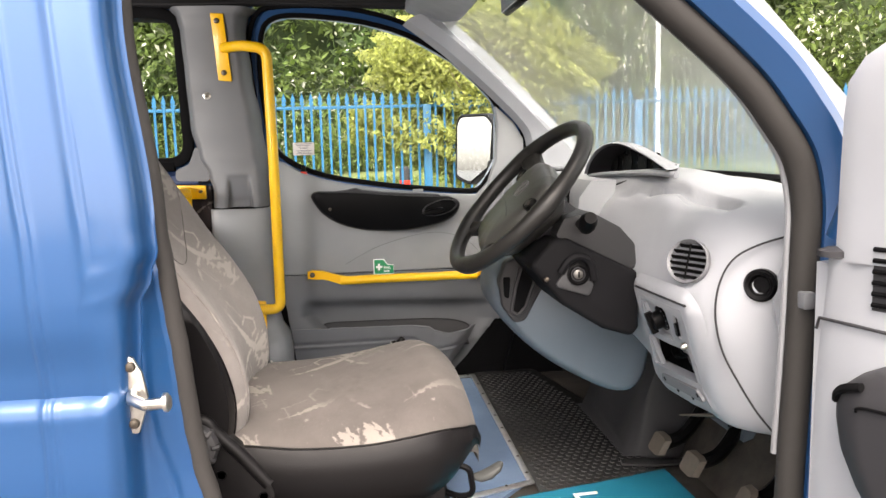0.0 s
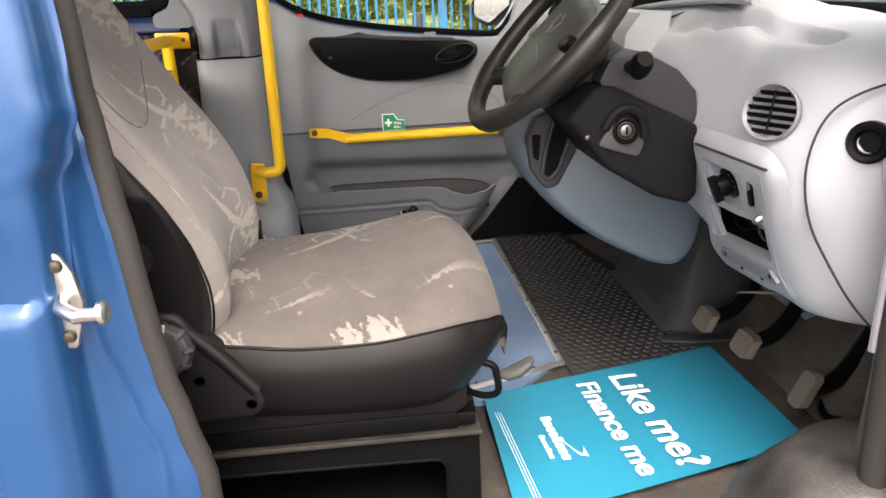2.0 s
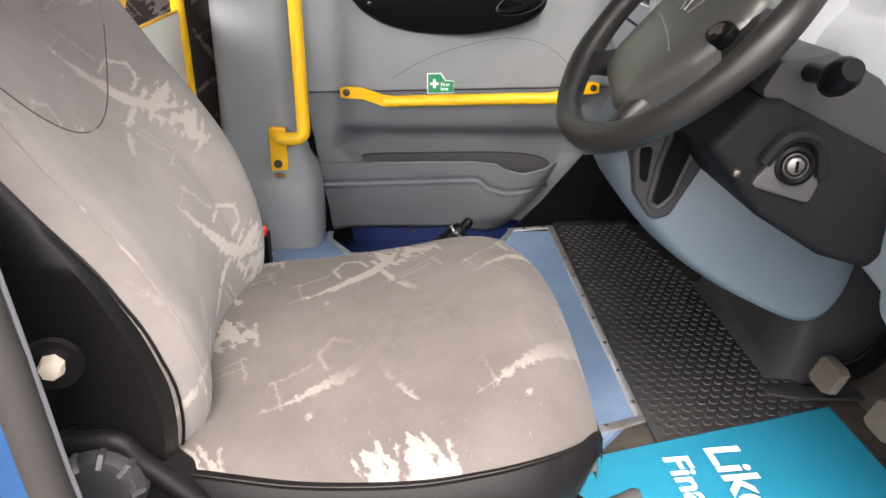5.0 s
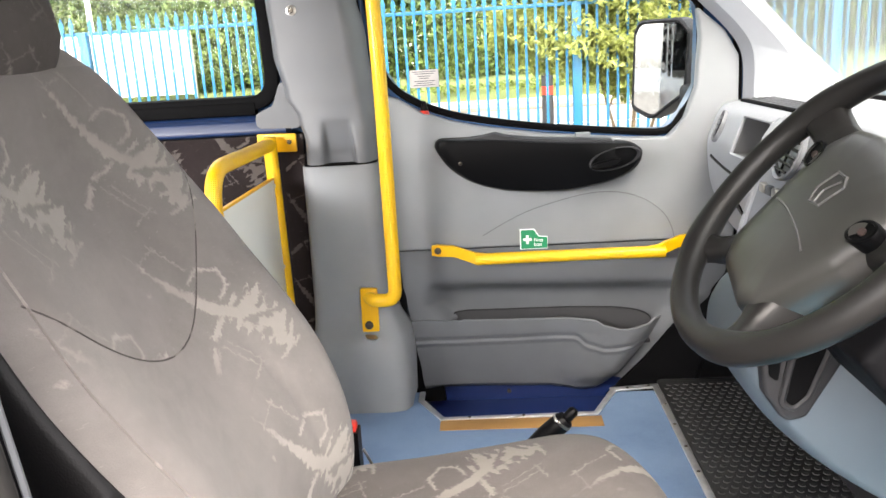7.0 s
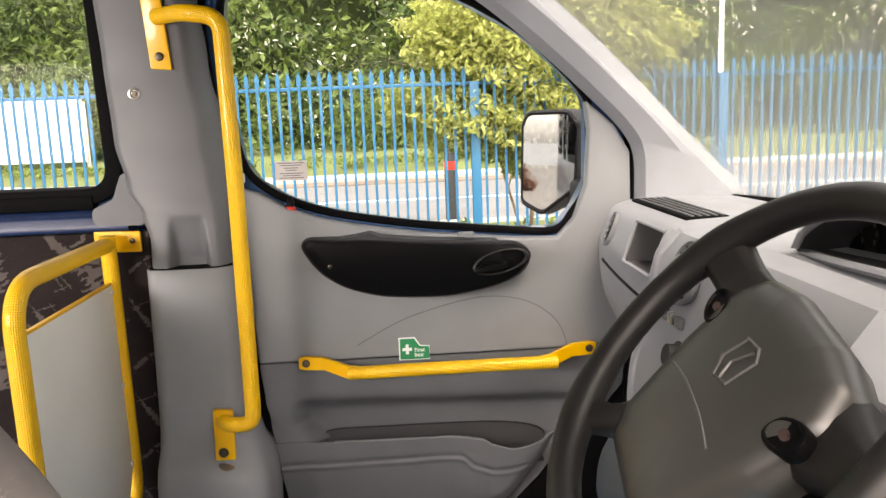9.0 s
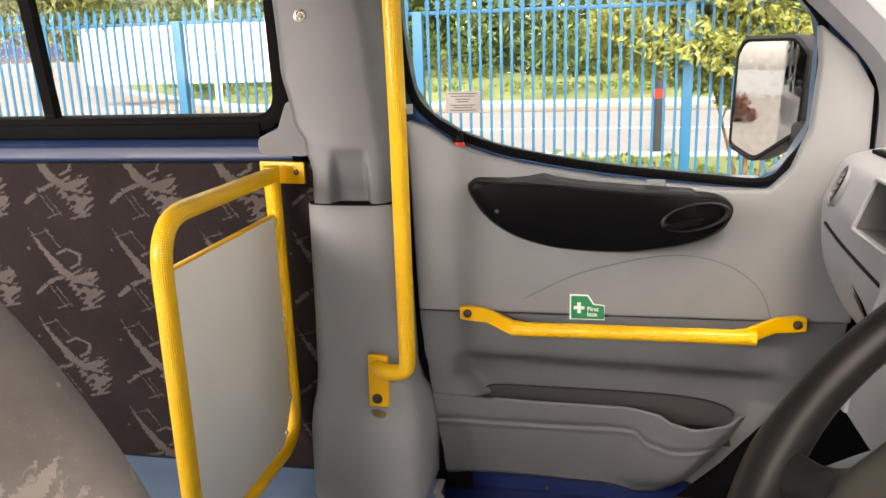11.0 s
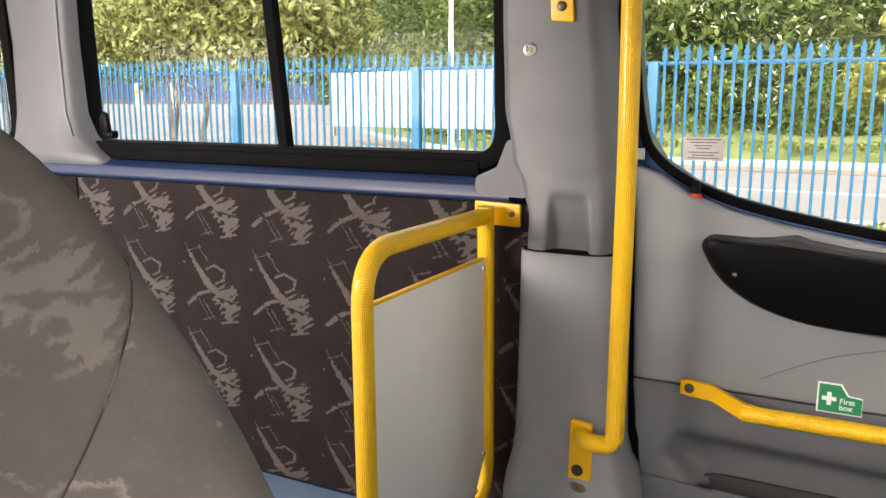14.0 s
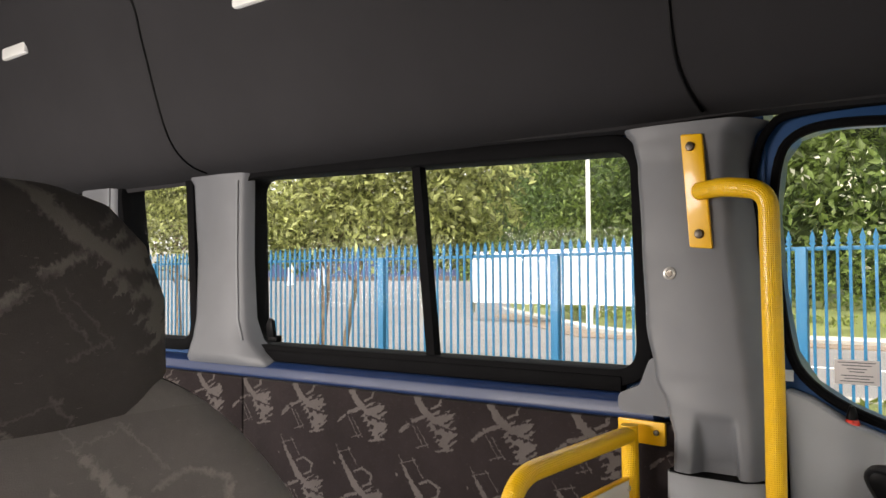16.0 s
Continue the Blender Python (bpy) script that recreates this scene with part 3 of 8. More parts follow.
    first.matrix_basis = Matrix.Translation((*spots[0], 0.6115))
    for x, y in spots[1:280]:
        o = first.copy()
        scene.collection.objects.link(o)
        o.matrix_basis = Matrix.Translation((x, y, 0.6115))
    bm = bmesh.new()
    for x, y in spots[280:]:
        lathe([(0.0078, 0), (0.0066, 0.0022)], (x, y, 0.6115), (0, 0, 1), 8, bm)
    tagged(part("studs", bm, MAT, mat), kind="stuff")
    # far side wall with its windows
    outer = [(-3.6, 0.56), (-0.30, 0.56), (-0.30, 1.92), (-3.6, 1.97)]
    holes = [round_off(w, 0.055) for w in (WIN, WIN2, WIN3)]
    wall = tagged(part("wall_far", holed(outer, holes, "y", 2.735, FAR), BLUE), "blue painted van side with glazed windows", "wall", kind="structure")
    for i, w in enumerate((WIN, WIN2, WIN3)):
        win = thing("window_%d" % (i + 1), (w[0][0], 2.74, w[0][1]), "side window of the van in a black rubber surround", "window", kind="structure")
        ring_in, ring_out = round_off(grow(w, -0.004), 0.05, 6), round_off(grow(w, 0.046), 0.09, 6)
        part("window_frame", soften(holed(ring_out, [ring_in], "y", 2.712, 2.803), 0.004, 2, 50), RUBBER_BLACK, win, "black rubber surround")
        g = part("pane", prism(round_off(grow(w, 0.004), 0.05), "y", 2.752, 2.757), GLASS, win)
        g.visible_shadow = False
        if i == 0:
            part("divider", loft([[(-1.148, 2.735, 1.872), (-1.122, 2.735, 1.872), (-1.122, 2.760, 1.872), (-1.148, 2.760, 1.872)],
                                  [(-1.102, 2.735, 1.388), (-1.076, 2.735, 1.388), (-1.076, 2.760, 1.388), (-1.102, 2.760, 1.388)]]), RUBBER_BLACK, win, "black sliding-pane divider")
            part("lower_track", box(-1.74, -0.58, 2.708, 2.75, 1.353, 1.384, 0.003), RUBBER_BLACK, win)
            latch = part("latch", soften(box(-1.668, -1.628, 2.715, 2.738, 1.405, 1.425), 0.004), BLACK, win, "black window latch")
            part("latch_tab", prism([(-1.66, 1.42), (-1.632, 1.42), (-1.640, 1.468), (-1.652, 1.475), (-1.665, 1.455)], "y", 2.708, 2.722, 0.003), BLACK, latch)
    # near side wall behind the driver's door: outer skin bending in to the door aperture
    lean = [(0.4, -0.17), (0.86, -0.2175), (0.92, -0.232), (1.0, -0.2485), (1.05, -0.2555), (1.10, -0.260), (1.15, -0.264), (1.2, -0.270), (1.25, -0.275), (1.33, -0.284), (1.61, -0.315), (1.92, -0.349)]
    edge_x = [(0.5, -0.302), (0.9, -0.296), (1.11, -0.297), (1.225, -0.291), (1.262, -0.276), (1.295, -0.266), (1.33, -0.268), (1.61, -0.296), (1.95, -0.332)]
    swage = [(0.35, -0.004), (0.80, -0.012), (1.00, -0.010), (1.095, -0.006), (1.112, -0.001), (1.1165, 0.011), (1.14, 0.010), (1.215, 0.001), (1.235, 0.0), (1.9, 0.0)]
    crease = [(0.90, -0.240), (0.966, -0.258), (1.006, -0.268), (1.046, -0.278), (1.092, -0.283), (1.138, -0.283), (1.183, -0.283), (1.24, -0.276), (1.30, -0.255), (1.95, -0.20)]
    press = ((-0.75, 0), (-0.55, 0), (-0.40, 0), (-0.30, 0), (-0.20, 0), (-0.10, 0), (-0.05, 0), (-0.024, 0.0006), (-0.014, 0.003), (-0.007, 0.009), (-0.002, 0.020), (0.0, 0.034), (0.004, 0.043), (0.010, 0.046))

    def tumble(z):
        return 0.09 * max(0.0, (z - 1.15) / 0.75) ** 2

    def skin(u, v):
        z = 0.35 + v * 1.6
        e, s = lerp(edge_x, z)[0], lerp(lean, z)[0]
        flat = [(-1.05, 0), (-0.75, 0), (-0.55, 0)] + [(-0.44 + (e - 0.056 + 0.44) * k / 56, 0) for k in range(57)]
        cols = flat + [(e + a, b) for a, b in press if a > -0.05] + [(e + 0.010 + (s - e - 0.006) * k / 14, 0.046 + 0.028 * k / 14) for k in range(1, 14)] + [(s + 0.004, 0.074), (s + 0.013, 0.080), (s + 0.014, 0.104)]
        f = u * (len(cols) - 1)
        i = min(int(f), len(cols) - 2)
        a, b = cols[i], cols[i + 1]
        x, y = a[0] + (b[0] - a[0]) * (f - i), a[1] + (b[1] - a[1]) * (f - i)
        keep = min(1.0, max(0.0, (e - 0.004 - x) / 0.03))
        # two pressed beads run up the panel
        lift = sum(h * math.exp(-((x - at + 0.028 * max(0.0, (z - 1.33) / 0.3) + 0.014 * max(0.0, min(1.0, (z - 1.05) / 0.3))) / w) ** 2) for at, w, h in ((-0.392, 0.0052, 0.0034), (-0.380, 0.004, 0.0018), (-0.322, 0.008, 0.0042), (-0.3085, 0.004, 0.0022))) if keep > 0.5 else 0.0
        if x > e + 0.009:                        # a sharp crease runs down the reveal
            lift += 0.0034 * math.exp(-((x - lerp(crease, z)[0]) / 0.0045) ** 2)
        return (x, NEAR + y - lift + lerp(swage, z)[0] * keep + tumble(z), z)

    bm = sheet(skin, 170, 200)
    tagged(part("wall_near", bm, BLUE), "glossy metallic blue van side at the door pillar", "wall", kind="structure")
    outer = [(-3.6, 0.40), (-0.95, 0.40), (-0.95, 1.93), (-3.6, 1.97)]
    rear_holes = [round_off([(-2.0, 1.40), (-1.05, 1.40), (-1.05, 1.87), (-2.0, 1.89)], 0.05), round_off([(-3.4, 1.40), (-2.25, 1.40), (-2.25, 1.89), (-3.4, 1.9)], 0.05)]
    tagged(part("wall_near_rear", holed(outer, rear_holes, "y", 1.03, 1.09), BLUE), "blue van side with windows behind the driver", "wall", kind="structure")
    tagged(part("wall_near_lining", box(-3.6, -0.36, 1.10, 1.14, 0.56, 1.34, 0.01), TRIM), "plain grey lining of the van side", "wall", kind="structure")
    tagged(part("wall_near_post", box(-0.95, -0.36, 1.10, 1.14, 1.34, 1.92, 0.01), TRIM), "plain grey pillar lining behind the driver's door", "wall", kind="structure")
    rows = []
    for z in (0.62 + 0.05 * k for k in range(26)):
        s0, t0 = lerp(lean, z)[0], tumble(z)
        rows.append([(s0 + 0.0150, 1.066 + t0, z), (s0 + 0.0175, 1.066 + t0, z), (s0 + 0.0175, 1.100 + t0, z), (s0 + 0.0150, 1.100 + t0, z)])
    tagged(part("seal_flange", loft(rows), RUBBER_BLACK), "black flange behind the driver's door seal", "seal", kind="structure")
    tagged(part("seal_edge", tube([(r[2][0] + 0.0005, r[2][1], r[2][2]) for r in rows], 0.0026, 6), SLATE_LIGHT), "pale edge of the lining beside the door seal", "trim", kind="structure")
    # rubber seals round the driver's door aperture
    path = [(lerp(lean, z)[0] + 0.0165, 1.074 + tumble(z), z) for z in (0.62 + 0.03 * k for k in range(42))]
    seal = part("door_seal", tube(path, 0.0142, 12, flat=0.9), RUBBER)
    tagged(seal, "worn brown-grey rubber door seal", "seal", kind="structure")
    apil = [(0.20, 1.77), (0.32, 1.685), (0.42, 1.605), (0.535, 1.506), (0.590, 1.44), (0.625, 1.385), (0.640, 1.32), (0.640, 1.25), (0.636, 1.1), (0.628, 0.91), (0.622, 0.62)]
    sp = spline(apil, 6)
    tagged(part("door_seal", tube([(x, 1.045, z) for x, z in sp], 0.0215, 12), RUBBER), "worn grey rubber door seal on the front pillar", "seal", kind="structure")
    tagged(part("seal_lip", tube([(x - 0.020, 1.060, z) for x, z in sp if 0.93 < z < 1.62], 0.0055, 8), SLATE_LIGHT), "pale edge of the front pillar trim", "trim", kind="structure")
    pil_out = [(x + 0.055, z + 0.040) for x, z in sp]
    ring = [(x + 0.012, z + 0.012) for x, z in sp]
    bm = loft([[(a[0], 1.02, a[1]), (b[0] * 0.6 + a[0] * 0.4, 1.002, b[1] * 0.6 + a[1] * 0.4), (b[0], 1.02, b[1]), (b[0], 1.10, b[1]), (a[0], 1.10, a[1])] for a, b in zip(ring, pil_out)])
    tagged(part("front_pillar", bm, BLUE), "blue painted front door pillar", "pillar", kind="structure")
    # the windscreen, raked, and its surrounds
    def screen(u, v):
        y = 1.085 + u * (2.705 - 1.085)
        bow = 0.20 * (1 - ((y - MID) / 0.81) ** 2)
        return (0.80 + bow - v * (0.545 + bow * 0.5), y, 1.315 + v * 0.545)
    g = part("windscreen", sheet(screen, 16, 8), SCREEN_GLASS)
    g.visible_shadow = False
    tagged(g, "dusty raked windscreen of the van with reflected glare painted as haze", "windscreen", kind="structure")
    edge = [screen(u / 16, 0.0) for u in range(17)]
    tagged(part("windscreen_seal", tube([(x - 0.012, y, z + 0.006) for x, y, z in edge], 0.011, 8), RUBBER_BLACK), "black rubber along the foot of the windscreen", "seal", kind="structure")
    for y, s in ((1.10, 1), (2.70, -1)):
        pts = [screen(0 if s > 0 else 1, v / 10) for v in range(11)]
        tagged(part("windscreen_edge", tube([(x, y, z) for x, _, z in pts], 0.013, 8), RUBBER_BLACK), "black windscreen edge seal", "seal", kind="structure")
    # front pillar trim, far side
    inner = spline([(0.19, 1.815), (0.30, 1.735), (0.40, 1.650), (0.50, 1.556), (0.575, 1.478), (0.603, 1.42), (0.606, 1.33), (0.606, 1.25)], 5)
    outer_e = spline([(0.30, 1.875), (0.42, 1.772), (0.52, 1.68), (0.62, 1.58), (0.72, 1.475), (0.80, 1.395), (0.855, 1.34), (0.86, 1.25)], 5)
    for s, y0 in ((1, 2.66), (-1, 1.13)):
        bm = loft([[(a[0], y0 + 0.045 * s, a[1]), (a[0] + 0.012, y0 - 0.0 * s, a[1] + 0.010), (a[0] * 0.5 + b[0] * 0.5, y0 - 0.022 * s, a[1] * 0.5 + b[1] * 0.5), (b[0] - 0.012, y0 - 0.006 * s, b[1] - 0.01), (b[0], y0 + 0.045 * s, b[1])] for a, b in (list(zip(inner, outer_e)) if s > 0 else list(zip(inner, outer_e))[:-9])])
        tagged(part("pillar_trim", bm, TRIM_PALE), "pale grey moulded windscreen pillar trim", "pillar", kind="structure")
    # roof, its lining and the seams
    arch = [(1.06, 1.80), (1.09, 1.88), (1.19, 1.905), (1.25, 1.98), (1.30, 2.10), (1.335, 2.23), (1.38, 2.36), (1.50, 2.47), (MID, 2.52), (2.29, 2.47), (2.41, 2.36), (2.455, 2.23), (2.49, 2.10), (2.54, 1.98), (2.60, 1.915), (2.68, 1.892), (2.735, 1.885)]
    arch = spline(arch, 4)

    def lining(u, v):
        f = u * (len(arch) - 1)
        i = min(int(f), len(arch) - 2)
        y, z = (arch[i][k] + (arch[i + 1][k] - arch[i][k]) * (f - i) for k in (0, 1))
        x = -3.6 + v * 3.93
        low = 1.0 - 0.90 * min(1.0, max(0.0, (x + 0.36) / 0.70)) ** 0.8
        return (x, y, z if z < 1.885 else 1.885 + (z - 1.885) * low + 0.012 * max(0.0, (-x - 0.6) / 2))
    bm = sheet(lining, len(arch) - 1, 60, (0, 0, 0.03))
    tagged(part("ceiling", bm, HEADLINER), "grey cloth headliner with shallow seams", "ceiling", kind="structure")
    tagged(part("roof", box(-3.62, 0.42, NEAR + 0.12, FAR - 0.12, 2.58, 2.60), BLUE), "blue van roof", "roof", kind="structure")
    for x0, x1 in ((-0.390, -0.392), (-1.88, -1.88)):
        pts = []
        for k in range(40):
            q = lining(0.925 - 0.45 * (k / 39), (3.6 + x0 + (x1 - x0) * k / 39) / 3.93)
            pts.append((q[0] + 0.003 * math.sin(k * 0.5), q[1] - 0.001, q[2] - 0.0015))
        tagged(part("ceiling_seam", tube(pts, 0.0035, 6), BLACK), "dark open seam in the headliner", "seam", kind="structure")
    tagged(part("windscreen_header", prism([(0.20, 1.86), (0.36, 1.80), (0.37, 1.86), (0.30, 1.92), (0.20, 1.93)], "y", 1.08, 2.72, 0.01), TRIM_PALE), "pale grey header above the windscreen", "trim", kind="structure")
    tagged(part("header_rail", loft([[(x, 2.690, z), (x, 2.735, z - 0.004), (x, 2.735, z + 0.03), (x, 2.70, z + 0.03)] for x, z in ((-3.6, 1.955), (-1.75, 1.915), (-0.58, 1.882), (-0.3, 1.888), (0.22, 1.875))]), HEADLINER), "cloth edge above the side windows", "trim", kind="structure")
    tagged(part("header_rail", prism([(1.06, 1.845), (1.13, 1.86), (1.13, 1.90), (1.06, 1.91)], "x", -3.6, 0.30, 0.004), HEADLINER), "cloth edge above the driver's door", "trim", kind="structure")
    # closing walls
    tagged(part("wall_rear", holed([(NEAR + 0.05, 0.56), (FAR, 0.56), (FAR, 2.6), (NEAR + 0.05, 2.6)], [round_off([(1.15, 1.35), (2.65, 1.35), (2.6, 1.9), (1.2, 1.9)], 0.06)], "x", -3.64, -3.60), TRIM), "plain rear end of the van with its window", "wall", kind="structure")
    tagged(part("bulkhead", prism([(0.98, 0.56), (1.02, 0.56), (1.02, 1.30), (0.90, 1.30), (0.80, 1.20), (0.86, 1.0)], "y", 1.06, 2.74), BLACK), "black bulkhead behind the dashboard", "bulkhead", kind="structure")
    tagged(part("footwell_side", prism([(0.60, 0.56), (1.0, 0.56), (1.0, 1.28), (0.66, 1.28)], "y", 1.06, 1.085), DIRTY), "dirty dark side of the footwell", "wall", kind="structure")
    tagged(part("footwell_side", prism([(0.575, 0.56), (1.0, 0.56), (1.0, 1.28), (0.60, 1.24)], "y", 2.716, 2.738), BLACK), "black side of the passenger footwell", "wall", kind="structure")
    tagged(part("footwell_side", prism([(0.50, 0.56), (1.0, 0.56), (1.0, 1.28), (0.66, 1.28), (0.60, 0.9)], "y", 2.70, 2.735), BLACK), "dark side of the passenger footwell", "wall", kind="structure")
    # bonnet and front, outside the windscreen
    def bonnet(u, v):
        y = 1.08 + u * 1.63
        return (0.86 + 0.2 * (1 - ((y - MID) / 0.82) ** 2) + v * 0.95, y, 1.26 - 0.26 * v ** 1.6 + 0.05 * (1 - ((y - MID) / 0.82) ** 2))
    tagged(part("bonnet", sheet(bonnet, 12, 8, (0, 0, -0.02)), BLUE), "blue van bonnet", "bonnet", kind="structure")
    tagged(part("front_end", box(1.0, 1.85, 1.08, 2.72, 0.35, 1.0, 0.05), BLUE), "blue front of the van", "body", kind="structure")
    tagged(part("sill", box(-3.6, 0.7, NEAR, 1.10, 0.38, 0.60, 0.02), BLUE), "blue sill under the driver's door", "sill", kind="structure")
    tagged(part("underside", box(-3.6, 1.6, 1.1, 2.7, 0.28, 0.54), BLACK), "dark underside of the van", "body", kind="structure")


shell()


def far_pillar():
    # the grey moulded pillar behind the passenger door, in two mouldings
    up = thing("pillar_trim_upper", (-0.38, 2.66, 1.23), "grey moulded pillar trim with a belt recess and screw", "pillar trim")
    rows = [(1.232, -0.458, -0.272, 2.612), (1.29, -0.457, -0.272, 2.614), (1.345, -0.472, -0.273, 2.620), (1.40, -0.500, -0.279, 2.628), (1.50, -0.522, -0.290, 2.638), (1.66, -0.530, -0.310, 2.645), (1.80, -0.537, -0.322, 2.648), (1.845, -0.545, -0.316, 2.645), (1.873, -0.565, -0.290, 2.642)]

    def pillar(u, v):
        z = 1.232 + 0.641 * v
        x0, x1, y = lerp(rows, z)
        x = x0 + (x1 - x0) * u
        y += 0.075 * max(0.0, 1 - u / 0.16) ** 2.6 + 0.075 * max(0.0, 1 - (1 - u) / 0.20) ** 2.6 + 0.012 * (2 * u - 1) ** 2
        # the belt recess: a hollow that deepens towards the joint
        wide = 0.036 - 0.004 * (z - 1.232) / 0.1
        inside = 1 / (1 + math.exp(max(-60, min(60, (abs(x + 0.362) - wide) / 0.0028))))
        y += 0.034 * inside * max(0.0, min(1.0, (1.338 - z) / 0.085)) ** 0.8
        return (x, y, z)
    up_body = part("moulding", sheet(pillar, 84, 90, (0, 0.006, 0)), SLATE, up, sharp=75)
    part("joint", prism(round_off([(-0.452, 2.63), (-0.42, 2.616), (-0.31, 2.616), (-0.278, 2.64), (-0.278, 2.73), (-0.452, 2.73)], 0.01), "z", 1.2285, 1.2325), RUBBER_BLACK, up, "dark joint line")
    part("screw_cup", lathe([(0.012, 0), (0.012, 0.003), (0.008, 0.004), (0.0065, 0.001)], (-0.449, 2.6435, 1.592), (0, -1, 0), 16), STEEL, up, "bright screw cup")
    part("screw", lathe([(0.006, 0), (0.005, 0.002)], (-0.449, 2.6415, 1.592), (0, -1, 0), 10), SCREW, up)
    foot = soften(loft([[(x, y, z) for x, z in ring] for y, ring in ((2.735, round_off([(-0.575, 1.318), (-0.46, 1.315), (-0.462, 1.43), (-0.505, 1.43), (-0.53, 1.375), (-0.575, 1.36)], 0.016)), (2.672, round_off([(-0.570, 1.322), (-0.46, 1.318), (-0.462, 1.43), (-0.503, 1.43), (-0.525, 1.375), (-0.570, 1.356)], 0.016)))]), 0.006)
    part("foot", foot, SLATE, up)
    low = thing("pillar_trim_lower", (-0.37, 2.66, 0.60), "grey moulded lower pillar trim with a bulged foot", "pillar trim")
    rows = [(0.605, -0.462, -0.225, 2.545), (0.70, -0.462, -0.222, 2.550), (0.77, -0.462, -0.222, 2.556), (0.80, -0.463, -0.232, 2.572), (0.83, -0.464, -0.252, 2.604), (0.87, -0.464, -0.262, 2.618), (1.0, -0.462, -0.266, 2.622), (1.2275, -0.459, -0.273, 2.621)]
    secs = []
    for z, x0, x1, y in rows:
        secs.append([(x0, 2.735, z), (x0, y + 0.022, z), (x0 + 0.010, y + 0.006, z), (x0 + 0.03, y, z), (x1 - 0.05, y, z), (x1 - 0.014, y + 0.010, z), (x1, y + 0.035, z), (x1, 2.735, z)])
    part("moulding", loft(secs), TRIM, low, sharp=60)
    # rear pillars between the side windows
    for x0, x1, h in ((-1.975, -1.735, 1.905), (-2.64, -2.425, 1.935)):
        p = thing("pillar_cover", ((x0 + x1) / 2, 2.68, 1.34), "pale grey pillar cover flaring at its foot", "pillar trim", "pillar covers between the windows")
        rows = [(1.338, x0 - 0.02, x1 + 0.115, 2.672), (1.352, x0 - 0.02, x1 + 0.112, 2.665), (1.37, x0 - 0.015, x1 + 0.085, 2.668), (1.41, x0 - 0.005, x1 + 0.03, 2.676), (1.47, x0, x1, 2.684), (1.65, x0, x1 - 0.012, 2.69), (h - 0.03, x0 - 0.02, x1 - 0.01, 2.69), (h, x0 - 0.04, x1 + 0.01, 2.685)]
        secs = [[(a, 2.736, z), (a + 0.004, y + 0.012, z), (a + 0.03, y, z), (a * 0.35 + b * 0.65, y, z), (b - 0.022, y + 0.006, z), (b - 0.006, y + 0.018, z), (b, 2.736, z)] for z, a, b, y in rows]
        part("moulding", loft(secs), SLATE, p, sharp=60)
        part("edge_strip", loft([[(b - 0.030, y - 0.001, z), (b - 0.024, y + 0.001, z), (b - 0.024, y + 0.010, z), (b - 0.030, y + 0.008, z)] for z, a, b, y in rows[3:7]]), SLATE_LIGHT, p, "pale moulded edge")
    rail = tagged(part("window_rail", prism(round_off([(2.674, 1.308), (2.735, 1.300), (2.735, 1.352), (2.704, 1.352), (2.682, 1.340)], 0.010, 4), "x", -3.59, -0.50), RAIL_BLUE), "blue painted rail below the side windows", "rail", kind="structure")
    # printed cloth panels below the rail
    for x0, x1 in ((-1.742, -0.463), (-3.59, -1.748)):
        bm = soften(box(x0, x1, 2.690, 2.734, 0.60, 1.302), 0.004)
        map_uv(bm, lambda co, f: (co.x + 1.064, co.z - 1.2754))
        tagged(part("side_panel", bm, WALL_CLOTH), "dark cloth side panel with a pale ragged print", "panel", kind="structure")
    for x, y, z in ((-2.58, 2.448, 2.355), (-1.39, 2.462, 2.285)):
        l = thing("ceiling_lamp", (x, y, z), "small white interior lamp on the headliner", "lamp", "interior lamps")
        part("base", box(x - 0.09, x + 0.09, y - 0.008, y + 0.03, z - 0.042, z + 0.042, 0.003), TRIM_PALE, l)
        part("diffuser", box(x - 0.08, x + 0.08, y - 0.030, y - 0.008, z - 0.034, z + 0.034, 0.008), LAMP, l, "unlit white diffuser")


far_pillar()


